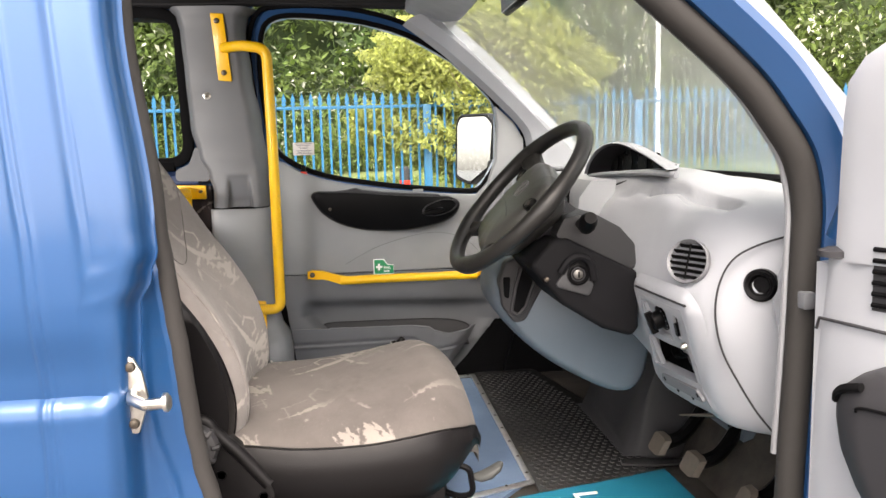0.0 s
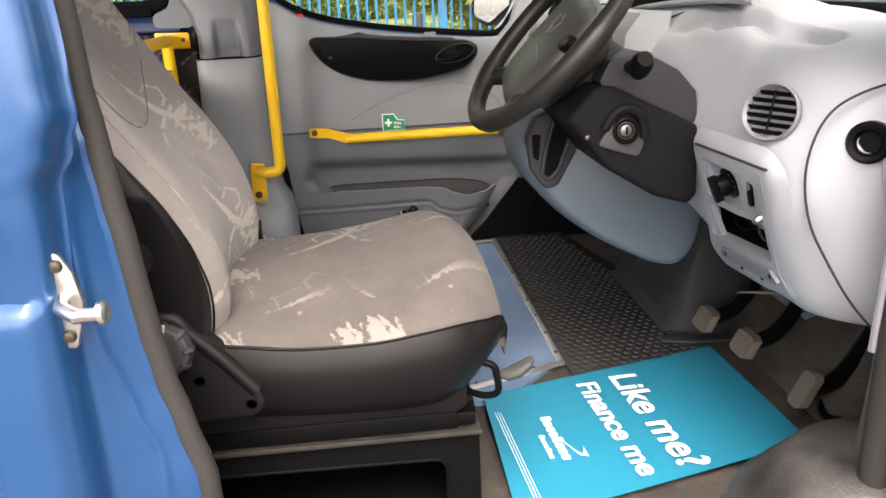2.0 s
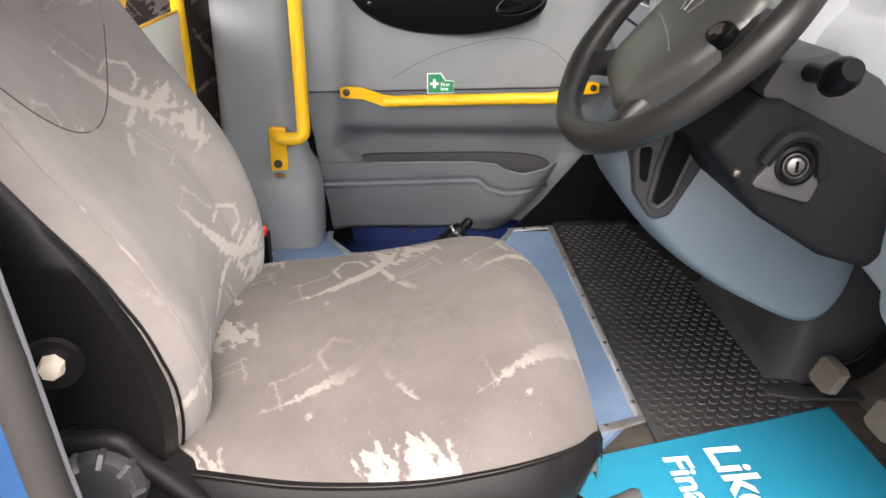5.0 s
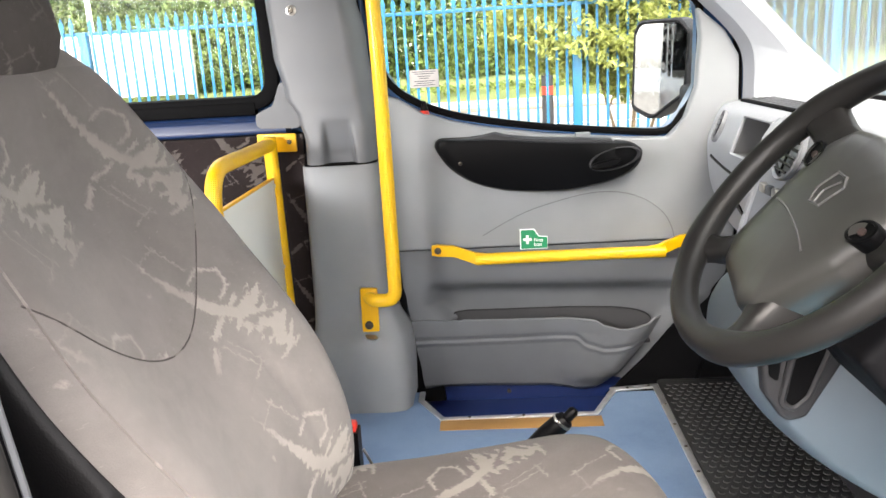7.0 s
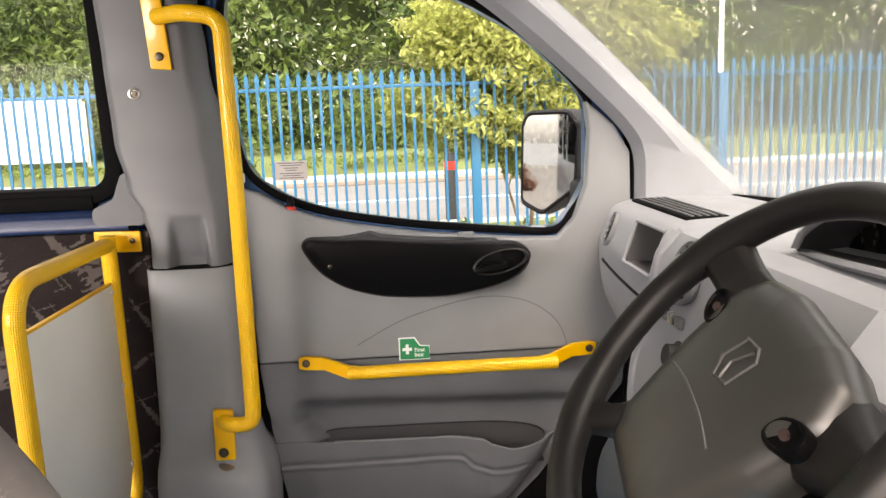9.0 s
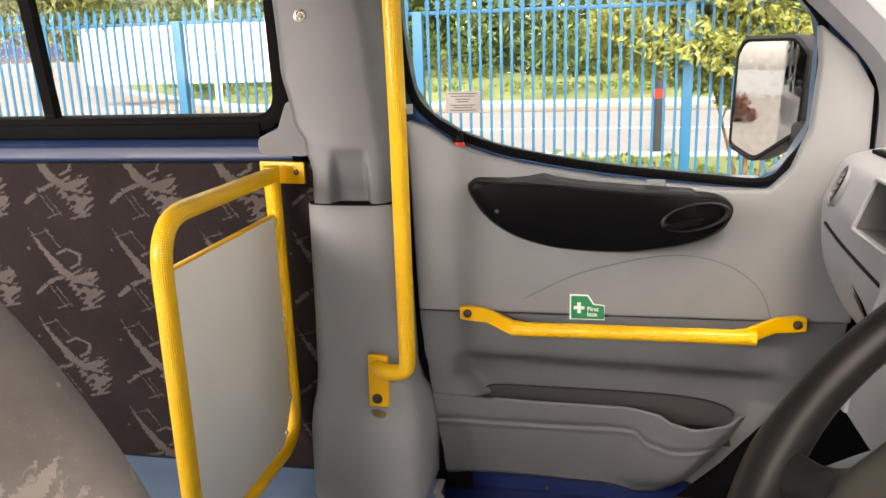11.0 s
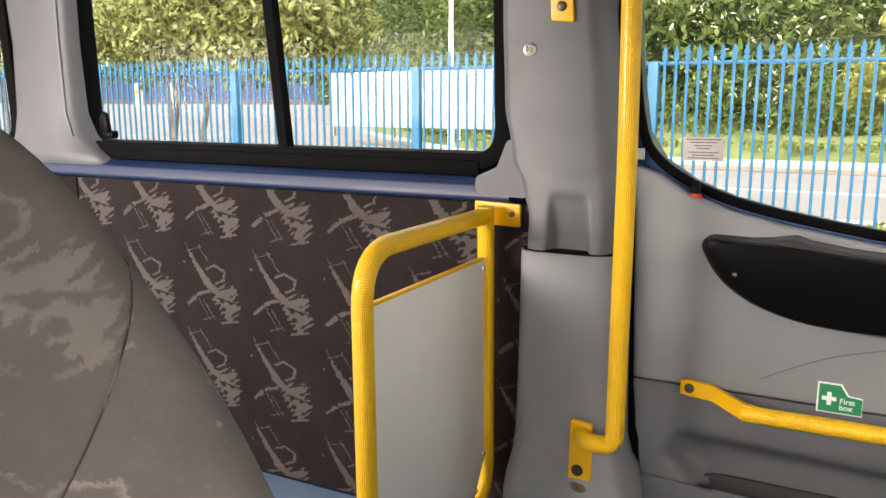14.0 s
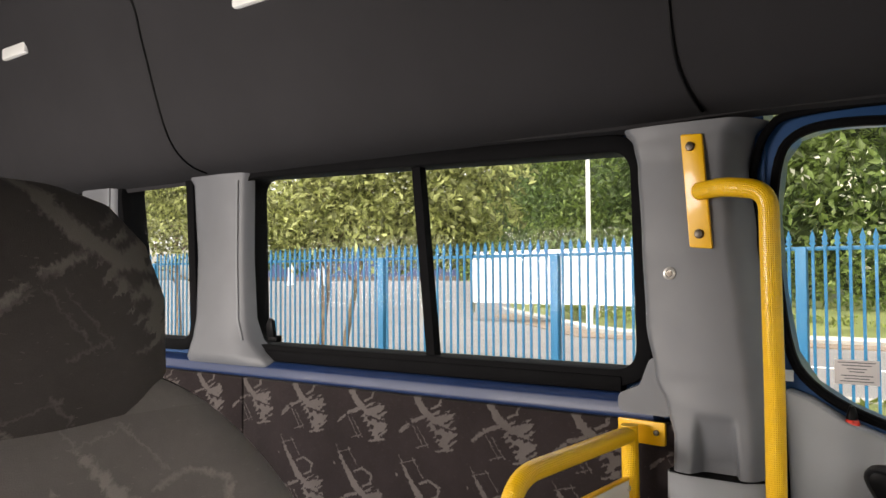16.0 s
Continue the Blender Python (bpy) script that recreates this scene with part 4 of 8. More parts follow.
def passenger_door():
    d = thing("passenger_door", (0.15, 2.72, 0.59), "closed passenger door with grey moulded lining", "door", kind="structure")
    # frame round the glass
    frame_out = [(-0.318, 1.30), (-0.330, 1.79), (-0.312, 1.865), (-0.25, 1.892), (-0.09, 1.895), (0.06, 1.870), (0.22, 1.825), (0.375, 1.738), (0.475, 1.648), (0.585, 1.53), (0.622, 1.45), (0.622, 1.20), (-0.262, 1.20)]
    part("window_frame", holed(frame_out, [DOOR_HOLE], "y", 2.742, 2.79), BLUE, d, "blue painted window frame")
    seal_path = [(x, 2.742, z) for x, z in grow(DOOR_HOLE, 0.004)]
    part("glass_seal", tube(spline(seal_path, 3, True), 0.009, 8, True), RUBBER_BLACK, d, "black glass seal")
    outer_seal = [(-0.272, 1.23), (-0.300, 1.5), (-0.320, 1.72), (-0.314, 1.80), (-0.290, 1.856), (-0.245, 1.880), (-0.09, 1.884), (0.06, 1.866), (0.215, 1.818), (0.37, 1.722), (0.468, 1.632), (0.565, 1.525), (0.598, 1.45), (0.603, 1.34), (0.600, 1.24)]
    part("frame_seal", tube([(x, 2.728, z) for x, z in spline(outer_seal, 4)], 0.008, 8), RUBBER_BLACK, d, "black frame seal")
    g = part("pane", prism(grow(DOOR_HOLE, 0.008), "y", 2.762, 2.767), GLASS, d)
    g.visible_shadow = False
    # upper lining with a lip that follows the window
    top = [(-0.265, 1.385), (-0.225, 1.372), (-0.168, 1.337), (-0.099, 1.312), (-0.02, 1.294), (0.131, 1.269), (0.336, 1.248), (0.432, 1.244), (0.47, 1.285), (0.498, 1.36), (0.505, 1.48), (0.497, 1.545), (0.56, 1.49), (0.595, 1.43), (0.598, 1.24)]
    up = [(-0.252, 0.9885)] + top + [(0.595, 0.9885)]
    part("backing", box(-0.25, 0.59, 2.715, 2.742, 0.975, 1.20), RUBBER_BLACK, d)
    part("door_core", box(-0.25, 0.57, 2.780, 2.787, 0.58, 1.24), RUBBER_BLACK, d)
    part("upper_lining", soften(prism(list(reversed(up)), "y", 2.700, 2.742), 0.006, 3), TRIM, d, "smooth grey upper lining")
    part("groove", tube([(x, 2.7005, z) for x, z in spline([(-0.03, 1.02), (0.04, 1.058), (0.106, 1.085), (0.221, 1.114), (0.30, 1.117), (0.365, 1.100), (0.414, 1.066), (0.438, 1.03), (0.448, 0.995)], 5)], 0.0012, 6), SLATE, d, "curved moulded groove")
    # black weather strip behind the lining's rear edge
    part("rear_seal", loft([[(-0.300, y, z), (x, y, z), (x, y + 0.02, z), (-0.300, y + 0.02, z)] for x, y, z in ((-0.15, 2.722, 0.56), (-0.18, 2.722, 0.80), (-0.23, 2.722, 1.02), (-0.235, 2.722, 1.36))]), RUBBER_BLACK, d, "black rear weather strip")

    def step_up(v, at, soft):
        return 1 / (1 + math.exp(-max(-60, min(60, (v - at) / soft))))

    # lower lining: an upper band, then a dish that runs down into the pocket
    front_x = [(0.59, 0.352), (0.655, 0.406), (0.73, 0.465), (0.777, 0.503), (0.841, 0.544), (0.903, 0.580), (0.99, 0.590)]

    rear_x = [(0.55, -0.200), (0.60, -0.203), (0.65, -0.208), (0.74, -0.220), (0.86, -0.235), (0.90, -0.243), (0.99, -0.250)]

    def lower(u, v):
        z = 0.9865 - v * 0.3865
        w = lerp(rear_x, z)[0]
        x = w + u * (lerp(front_x, z)[0] - w)
        left = step_up(x, -0.168 + (0.05 * max(0.0, min(1.0, (0.84 - z) / 0.05)) + 0.04) * step_up(z, 0.765, 0.010) - 0.04, 0.009)
        right = step_up(-x, -0.465 + 0.725 * max(0.0, 0.80 - z), 0.014)
        y = 2.700 + (0.046 + 0.016 * step_up(-z, -0.735, 0.008)) * step_up(-z, -0.884 + 0.030 * (x + 0.16), 0.008) * left * right
        return (x, y + 0.024 * step_up(-z, -0.81, 0.02) * (1 - right) + 0.010 * u ** 12, z)
    part("lower_lining", sheet(lower, 120, 100, (0, 0.008, 0)), TRIM_LOWER, d, "dished dark grey lower lining", sharp=60)
    # dark plate and line put the shade inside the pocket into colour
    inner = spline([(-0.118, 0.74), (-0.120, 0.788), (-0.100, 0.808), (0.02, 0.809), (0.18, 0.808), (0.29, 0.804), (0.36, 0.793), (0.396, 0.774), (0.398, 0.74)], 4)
    part("pocket_shade", prism(list(reversed(inner)), "y", 2.7405, 2.7425), plastic("pocket_shade_grey", (0.045, 0.045, 0.048)), d, "flat dark plate for the shade inside the pocket")
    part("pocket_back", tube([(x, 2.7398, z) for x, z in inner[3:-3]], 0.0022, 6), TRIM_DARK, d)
    # pocket front, standing proud, with a step across it and a cup swelling
    rim_z = [(-0.252, 0.800), (-0.118, 0.800), (0.03, 0.797), (0.17, 0.796), (0.243, 0.794), (0.268, 0.779), (0.312, 0.768), (0.376, 0.775), (0.41, 0.790)]
    step_z = [(-0.252, 0.744), (0.02, 0.748), (0.195, 0.750), (0.228, 0.728), (0.275, 0.717), (0.346, 0.724), (0.41, 0.73)]
    foot_z = [(-0.252, 0.600), (-0.2, 0.598), (0.13, 0.588), (0.16, 0.583), (0.21, 0.573), (0.252, 0.575), (0.29, 0.587), (0.41, 0.587)]

    def front(u, v):
        e = 0.415 - 0.145 * v                            # the front edge runs back towards the foot
        w = lerp(rear_x, 0.80 - 0.2 * v)[0]
        x = w + u * (e - w)
        top, mid, bot = lerp(rim_z, x)[0], lerp(step_z, x)[0], lerp(foot_z, x)[0]
        z = top + (bot - top) * v
        tuck = 0.040 * v ** 1.3 * step_up(x, -0.15, 0.03)
        proud = 0.013 * step_up(x, -0.135, 0.016) * step_up(-x, -e + 0.018, 0.008)
        y = 2.6992 + tuck - proud - 0.006 * step_up(z, mid + 0.004, 0.0022) - 0.004 * math.exp(-((z - mid + 0.010) / 0.006) ** 2)
        cx = 0.300 - 0.32 * max(0.0, 0.76 - z)
        y -= 0.030 * math.exp(-(abs(x - cx) / (0.088 - 0.15 * max(0.0, 0.70 - z))) ** 3.2) * step_up(z, 0.615, 0.010)
        y += 0.016 * max(0.0, v - 0.93) / 0.07
        return (x, y, z)
    part("pocket_front", sheet(front, 110, 70, (0, 0.008, 0)), TRIM_LOWER, d, "proud pocket front with a cup swelling", sharp=60)
    part("pocket_rim", tube([(q[0], q[1] + 0.003, q[2] + 0.0005) for q in (front(0.21 + 0.77 * k / 50, 0.0) for k in range(51))], 0.0040, 8), TRIM_LOWER, d, "rolled pocket rim")
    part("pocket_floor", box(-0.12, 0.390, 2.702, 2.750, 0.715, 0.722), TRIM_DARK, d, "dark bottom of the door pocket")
    part("front_edge", soften(loft([[(0.60, y, z), (x, y, z), (x, y + 0.012, z), (0.60, y + 0.012, z)] for x, y, z in ((0.28, 2.726, 0.56), (0.38, 2.726, 0.66), (0.46, 2.726, 0.76), (0.49, 2.726, 0.80), (0.56, 2.726, 0.92), (0.58, 2.726, 1.0))]), 0.002), RUBBER_BLACK, d, "black front weather strip")
    # black armrest with the pull and the lever
    arm = [(-0.137, 1.255), (-0.128, 1.270), (-0.10, 1.272), (-0.02, 1.269), (0.10, 1.258), (0.20, 1.250), (0.30, 1.245), (0.335, 1.241), (0.358, 1.228), (0.364, 1.212), (0.352, 1.185), (0.32, 1.162), (0.263, 1.145), (0.20, 1.135), (0.163, 1.132), (0.10, 1.133), (0.039, 1.138), (-0.01, 1.149), (-0.051, 1.164), (-0.085, 1.185), (-0.107, 1.205), (-0.125, 1.230)]
    secs = []
    for k, (y, s, dz) in enumerate(((2.702, 1.0, 0.0), (2.672, 1.0, 0.0), (2.655, 0.985, 0.001), (2.644, 0.95, 0.003), (2.640, 0.88, 0.005))):
        cx, cz = 0.113, 1.205
        secs.append([(cx + (x - cx) * s, y, cz + (z - cz) * s + dz) for x, z in spline(arm, 2, True)])
    a = part("armrest", loft(secs), BLACK, d, "black moulded armrest")
    rest_bm = prism(round_off([(-0.115, 1.266), (-0.02, 1.2745), (0.012, 1.281), (0.035, 1.273), (0.10, 1.2645), (0.19, 1.2575), (0.29, 1.2515), (0.30, 1.244), (0.1, 1.250)], 0.005), "y", 2.652, 2.703, 0.004)
    part("top_edge", rest_bm, TRIM_DARK, a)
    part("switch", box(0.205, 0.24, 2.668, 2.69, 1.262, 1.270, 0.002), TRIM, a, "small grey switch")
    secs = [[(0.293 + 0.062 * s * math.cos(q), y, 1.208 + 0.026 * s * math.sin(q) + 0.012 * s * math.cos(q)) for q in (2 * math.pi * k / 24 for k in range(24))] for y, s in ((2.645, 1.0), (2.634, 1.0), (2.632, 0.93), (2.650, 0.80))]
    part("lever_bezel", loft(secs), TRIM_DARK, a, "oval bezel of the door lever")
    part("lever", blob([((0.272, 2.640, 1.196), (0.036, 0, 0.006), (0, 0, 0.010)), ((0.272, 2.630, 1.197), (0.036, 0, 0.006), (0, 0, 0.009)), ((0.273, 2.626, 1.197), (0.030, 0, 0.005), (0, 0, 0.006))], 16), BLACK, a, "black door lever")
    part("pull_hollow", blob([((0.315, 2.6415, 1.224), (0.022, 0, 0), (0, 0, 0.013)), ((0.315, 2.6385, 1.224), (0.022, 0, 0), (0, 0, 0.013))], 16), RUBBER_BLACK, a, "dark pull hollow")
    screw((-0.075, 2.642, 1.215), (0, -1, 0), a, 0.005)
    screw((0.02, 2.672, 0.606), (0, -1, 0), d, 0.006)
    lock = part("lock_button", lathe([(0.010, 0), (0.009, 0.012), (0.007, 0.020), (0.004, 0.028)], (-0.160, 2.716, 1.335), (0.05, 0, 1), 12), BLACK, d, "black lock button")
    part("lock_base", lathe([(0.0125, 0), (0.0125, 0.006), (0.010, 0.012)], (-0.160, 2.716, 1.328), (0.05, 0, 1), 12), RED, lock, "red lock collar")
    part("label", box(-0.278, -0.258, 2.736, 2.741, 1.395, 1.415), PRINT, d, "small pale data label")
    # sticker
    st = thing("first_aid_sticker", (0.098, 2.699, 1.006), "green first aid sticker with a white cross", "sticker")
    part("backing", prism([(0.063, 0.980), (0.133, 0.980), (0.133, 1.012), (0.112, 1.014), (0.100, 1.033), (0.063, 1.033)], "y", 2.6985, 2.6995), PRINT, st)
    part("field", prism([(0.066, 0.982), (0.132, 0.982), (0.132, 1.010), (0.110, 1.012), (0.098, 1.030), (0.066, 1.030)], "y", 2.6975, 2.6985), GREEN, st)
    part("cross", box(0.071, 0.093, 2.6968, 2.6975, 1.002, 1.009), PRINT, st)
    part("cross", box(0.0785, 0.0855, 2.6966, 2.6973, 0.994, 1.017), PRINT, st)
    m = Matrix.Translation((0.098, 2.6972, 0.999)) @ Matrix.Rotation(radians(90), 4, "X")
    words("First", 0.013, PRINT, "lettering", st, m)
    words("box", 0.013, PRINT, "lettering", st, Matrix.Translation((0, 0, -0.011)) @ m)
    # notice stuck to the glass
    note = thing("window_notice", (-0.157, 2.761, 1.392), "small pale printed notice stuck to the door glass", "sticker")
    part("backing", box(-0.194, -0.122, 2.7605, 2.7615, 1.394, 1.437, 0.0003), plastic("pale_notice", (0.62, 0.58, 0.57), 0.6, 60, 0.03, 0.05), note)
    for k, (half, z) in enumerate(((0.030, 1.4325), (0.024, 1.4275), (0.016, 1.4215), (0.012, 1.4165), (0.026, 1.4095), (0.020, 1.4045), (0.027, 1.3995))):
        part("printed_bar", box(-0.158 - half, -0.158 + half, 2.7598, 2.7605, z - 0.0009, z + 0.0009), SLATE, note)
    # outside mirror
    mir = thing("wing_mirror", (0.47, 2.93, 1.27), "dark grey wing mirror outside the passenger door", "mirror")
    face = round_off([(0.395, 1.295), (0.445, 1.268), (0.520, 1.335), (0.528, 1.49), (0.505, 1.522), (0.41, 1.522), (0.398, 1.49)], 0.02)
    turn = Matrix.Translation((0.462, 2.94, 1.40)) @ Matrix.Rotation(radians(-50), 4, "Z") @ Matrix.Rotation(radians(-1.6), 4, "X") @ Matrix.Translation((-0.462, -2.94, -1.40))
    secs = [[turn @ Vector((0.462 + (x - 0.462) * s * 1.36, y, 1.40 + (z - 1.40) * s)) for x, z in face] for y, s in ((2.942, 0.95), (2.934, 1.00), (2.938, 1.045), (2.975, 1.06), (3.02, 0.98), (3.05, 0.80), (3.065, 0.55))]
    part("housing", loft(secs), TRIM_DARK, mir, "dark grey housing")
    bm = prism([(0.462 + (x - 0.462) * 1.36 * 0.95, 1.40 + (z - 1.40) * 0.95) for x, z in face], "y", 2.937, 2.941)
    bm.transform(turn)
    part("mirror_glass", bm, MIRROR, mir, "mirror glass")
    part("arm", box(0.50, 0.56, 2.79, 2.96, 1.30, 1.36, 0.015), TRIM_DARK, mir)


passenger_door()


# ---- yellow rails ----
def rails():
    pole = thing("grab_pole", (-0.25, 2.58, 0.83), "yellow upright grab pole bolted to the pillar", "grab rail")
    path = bend([(-0.345, 2.600, 1.742), (-0.315, 2.560, 1.738), (-0.247, 2.556, 1.728), (-0.243, 2.556, 1.40), (-0.245, 2.556, 0.905), (-0.300, 2.566, 0.902), (-0.318, 2.600, 0.902)], 0.055, 7)
    part("tube", tube(path, 0.0165, 16), YELLOW, pole)
    top = part("top_plate", prism(round_off([(-0.410, 1.640), (-0.368, 1.636), (-0.384, 1.848), (-0.424, 1.850)], 0.004), "y", 2.640, 2.648, 0.002), YELLOW_PLATE, pole, "yellow upper fixing plate")
    part("stub", tube([(-0.39, 2.640, 1.742), (-0.36, 2.615, 1.742), (-0.33, 2.590, 1.741)], 0.0165, 14), YELLOW, pole)
    screw((-0.405, 2.640, 1.826), (0, -1, 0), top, 0.009)
    screw((-0.391, 2.640, 1.664), (0, -1, 0), top, 0.009)
    low = part("lower_plate", prism(round_off([(-0.338, 0.812), (-0.296, 0.812), (-0.294, 0.925), (-0.336, 0.928)], 0.006), "y", 2.588, 2.600, 0.002), YELLOW_PLATE, pole, "yellow lower fixing plate")
    screw((-0.320, 2.588, 0.832), (0, -1, 0), low, 0.011)
    part("washer", lathe([(0.022, 0), (0.022, 0.004), (0.012, 0.006)], (-0.312, 2.590, 0.806), (0.1, -0.4, 1), 16), STEEL, pole, "bright steel washer")
    # bar across the door
    bar = thing("door_grab_bar", (0.17, 2.65, 0.97), "yellow grab bar across the passenger door", "grab rail")
    part("tube", tube([(-0.050, 2.650, 0.972), (0.05, 2.648, 0.9735), (0.18, 2.648, 0.9735), (0.30, 2.648, 0.9735), (0.415, 2.650, 0.972)], 0.0145, 16), YELLOW, bar)
    for s, x in ((1, -0.145), (-1, 0.495)):
        secs = []
        for f, h, y in ((-0.016, 0.012, 2.688), (0.0, 0.015, 2.688), (0.040, 0.014, 2.684), (0.062, 0.014, 2.672), (0.098, 0.015, 2.652), (0.118, 0.0135, 2.650)):
            z = 0.990 - 0.017 * min(1, max(0, (f - 0.03) / 0.07))
            secs.append([(x + s * f, y - 0.006, z - h), (x + s * f, y - 0.006, z + h), (x + s * f, y + 0.006, z + h), (x + s * f, y + 0.006, z - h)])
        e = part("flattened_end", soften(loft(secs), 0.003), YELLOW_PLATE, bar, "flattened yellow bar end")
        screw((x, 2.682, 0.990), (0, -1, 0), e, 0.009)
    # the modesty guard beside the door
    g = thing("modesty_guard", (-0.535, 2.43, 0.615), "yellow tube guard with a pale grey infill board", "guard rail")
    hoop = bend([(-0.535, 2.640, 1.284), (-0.535, 2.207, 1.286), (-0.535, 2.216, 0.695), (-0.535, 2.660, 0.695), (-0.535, 2.645, 1.302)], 0.085, 8)
    part("tube", tube(hoop, 0.0165, 16), YELLOW, g)
    part("leg", tube([(-0.535, 2.216, 0.80), (-0.535, 2.217, 0.61)], 0.0165, 14), YELLOW, g)
    part("infill_board", prism([(2.222, 1.203), (2.632, 1.201), (2.640, 0.79), (2.59, 0.710), (2.30, 0.708), (2.228, 0.78)], "x", -0.539, -0.531, 0.001), PANEL, g, "pale grey infill board")
    part("edge_strip", box(-0.5395, -0.5305, 2.224, 2.630, 1.200, 1.206, 0.001), YELLOW_PLATE, g)
    br = part("wall_plate", prism(round_off([(-0.575, 1.262), (-0.478, 1.260), (-0.478, 1.305), (-0.575, 1.308)], 0.004), "y", 2.680, 2.689, 0.002), YELLOW_PLATE, g, "yellow wall plate")
    screw((-0.495, 2.680, 1.285), (0, -1, 0), br, 0.006)
    for y, z in ((2.628, 1.185), (2.633, 0.98), (2.635, 0.80), (2.55, 0.722), (2.600, 0.735)):
        part("rivet", lathe([(0.006, 0), (0.005, 0.003)], (-0.531, y, z), (1, 0, 0), 10), ALU, g)
    part("foot", lathe([(0.03, 0), (0.03, 0.006), (0.017, 0.01), (0.017, 0.05)], (-0.535, 2.217, 0.6155), (0, 0, 1), 14), YELLOW_PLATE, g)


rails()


# ---- driver's seat ----
def driver_seat():
    s = thing("driver_seat", (-0.05, 1.46, 0.772), "worn grey-brown cloth driver's seat with black sides", "seat")
    # cushion, domed and rolled over at its front: x, edge height, near and far edge, dome
    tops = [(-0.270, 0.948, 1.240, 1.640, 0.005), (-0.200, 0.955, 1.226, 1.665, 0.012), (-0.100, 0.948, 1.212, 1.700, 0.022), (0.0, 0.950, 1.205, 1.722, 0.034), (0.070, 0.957, 1.208, 1.726, 0.046), (0.115, 0.960, 1.218, 1.708, 0.054),
            (0.145, 0.957, 1.234, 1.675, 0.051), (0.168, 0.951, 1.254, 1.630, 0.042), (0.183, 0.946, 1.274, 1.585, 0.027), (0.193, 0.936, 1.290, 1.545, 0.012), (0.198, 0.915, 1.302, 1.515, 0.0)]
    cuts = [tuple(q) for q in spline(tops, 6)]
    secs, val = [], []
    for x, z, y0, y1, dome in cuts:
        ring = []
        for k in range(41):
            f = -1 + 2 * k / 40
            y = y0 + (y1 - y0) * k / 40
            crease = 0.0055 * math.exp(-((x + 0.064) / 0.007) ** 2) * max(0.0, 1 - ((y - 1.43) / 0.115) ** 4)
            ring.append((x, y, z + dome * (1 - abs(f) ** 2.6) + 0.009 * (1 + f) - 0.010 * abs(f) ** 14 - crease))
        ring += [(x, y1, z - 0.05), (x, (y0 + y1) / 2, z - 0.06), (x, y0, z - 0.05)]
        secs.append(ring)
        low = min(0.828 + 0.055 * max(0.0, (x - 0.07) / 0.11) ** 2, 0.892, z - 0.014)
        side = []
        for a, sgn in ((y0, -1), (y1, 1)):
            lip = 0.006 if sgn > 0 else 0.0
            rows = [(a + sgn * 0.003, z + lip - 0.004), (a + sgn * 0.013, z + lip - 0.022), (a + sgn * 0.015, z * 0.65 + low * 0.35), (a + sgn * 0.004, z * 0.3 + low * 0.7), (a - sgn * 0.026, low + 0.004), (a - sgn * 0.045, low)]
            side.append(rows if sgn < 0 else list(reversed(rows)))
        val.append([(x, y, zz) for y, zz in side[0] + side[1]])
    bm = loft(secs)
    map_uv(bm, lambda co, f: (co.y - 1.593, -(co.x + 0.073) + 0.0246 - 0.5 * min(0.0, co.z - 0.955)))
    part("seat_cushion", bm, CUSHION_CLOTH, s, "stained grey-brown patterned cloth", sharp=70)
    x, z, y0, y1, _ = cuts[-1]
    val.append([(x + 0.006, y, 0.5 * zz + 0.5 * (z - 0.006)) for x, y, zz in [(x, min(max(y, y0 + 0.01), y1 - 0.01), zz) for _, y, zz in val[-1]]])
    part("valance", loft(val), VINYL_BLACK, s, "black vinyl cushion side", sharp=60)
    part("cushion_piping", tube([(x, y0 - 0.001, z - 0.0015) for x, z, y0, y1, _ in cuts[2:-4]], 0.0009, 6), VINYL_BLACK, s, "stitched edge of the cushion")
    # backrest: height, edge line, near and far edge
    line = [(0.90, -0.225, 1.245, 1.660), (0.96, -0.198, 1.229, 1.662), (1.02, -0.190, 1.225, 1.670), (1.08, -0.200, 1.223, 1.679), (1.14, -0.224, 1.222, 1.690), (1.20, -0.262, 1.223, 1.701), (1.26, -0.305, 1.226, 1.706), (1.32, -0.340, 1.232, 1.697), (1.38, -0.376, 1.243, 1.682),
            (1.43, -0.402, 1.256, 1.662), (1.475, -0.422, 1.275, 1.630), (1.505, -0.440, 1.300, 1.595), (1.522, -0.454, 1.335, 1.555), (1.529, -0.468, 1.375, 1.515)]
    line = [tuple(v) for v in spline(line, 4)]
    run = [0.0]
    for a, b in zip(line, line[1:]):
        run.append(run[-1] + math.hypot(b[0] - a[0], b[1] - a[1]))

    def along(z):
        for i, (a, b) in enumerate(zip(line, line[1:])):
            if z <= b[0] or i == len(line) - 2:
                q = (z - a[0]) / max(1e-6, b[0] - a[0])
                return run[i] + (run[i + 1] - run[i]) * q, [a[k] + (b[k] - a[k]) * q for k in (1, 2, 3)]

    inset = [(0.90, 0.034), (0.97, 0.033), (1.02, 0.027), (1.08, 0.018), (1.14, 0.010), (1.22, 0.0)]

    def face(f, z, lift=0.0):
        """The cloth face: dished between two bolsters, with a crease down its middle."""
        _, (x, y0, y1) = along(z)
        y0 = y0 + lerp(inset, z)[0]
        y = (y0 + y1) / 2 + f * (y1 - y0) / 2
        d = min(1.0, abs(f) / 0.80)
        c = 0.004 - 0.030 * (1 - d * d) ** 1.3 * min(1.0, max(0.2, (1.50 - z) / 0.12)) - 0.022 * abs(f) ** 12
        c -= 0.006 * math.exp(-((y - 1.553 + 0.10 * (z - 1.12)) / 0.006) ** 2) * max(0.0, 1 - ((z - 1.135) / 0.085) ** 4)
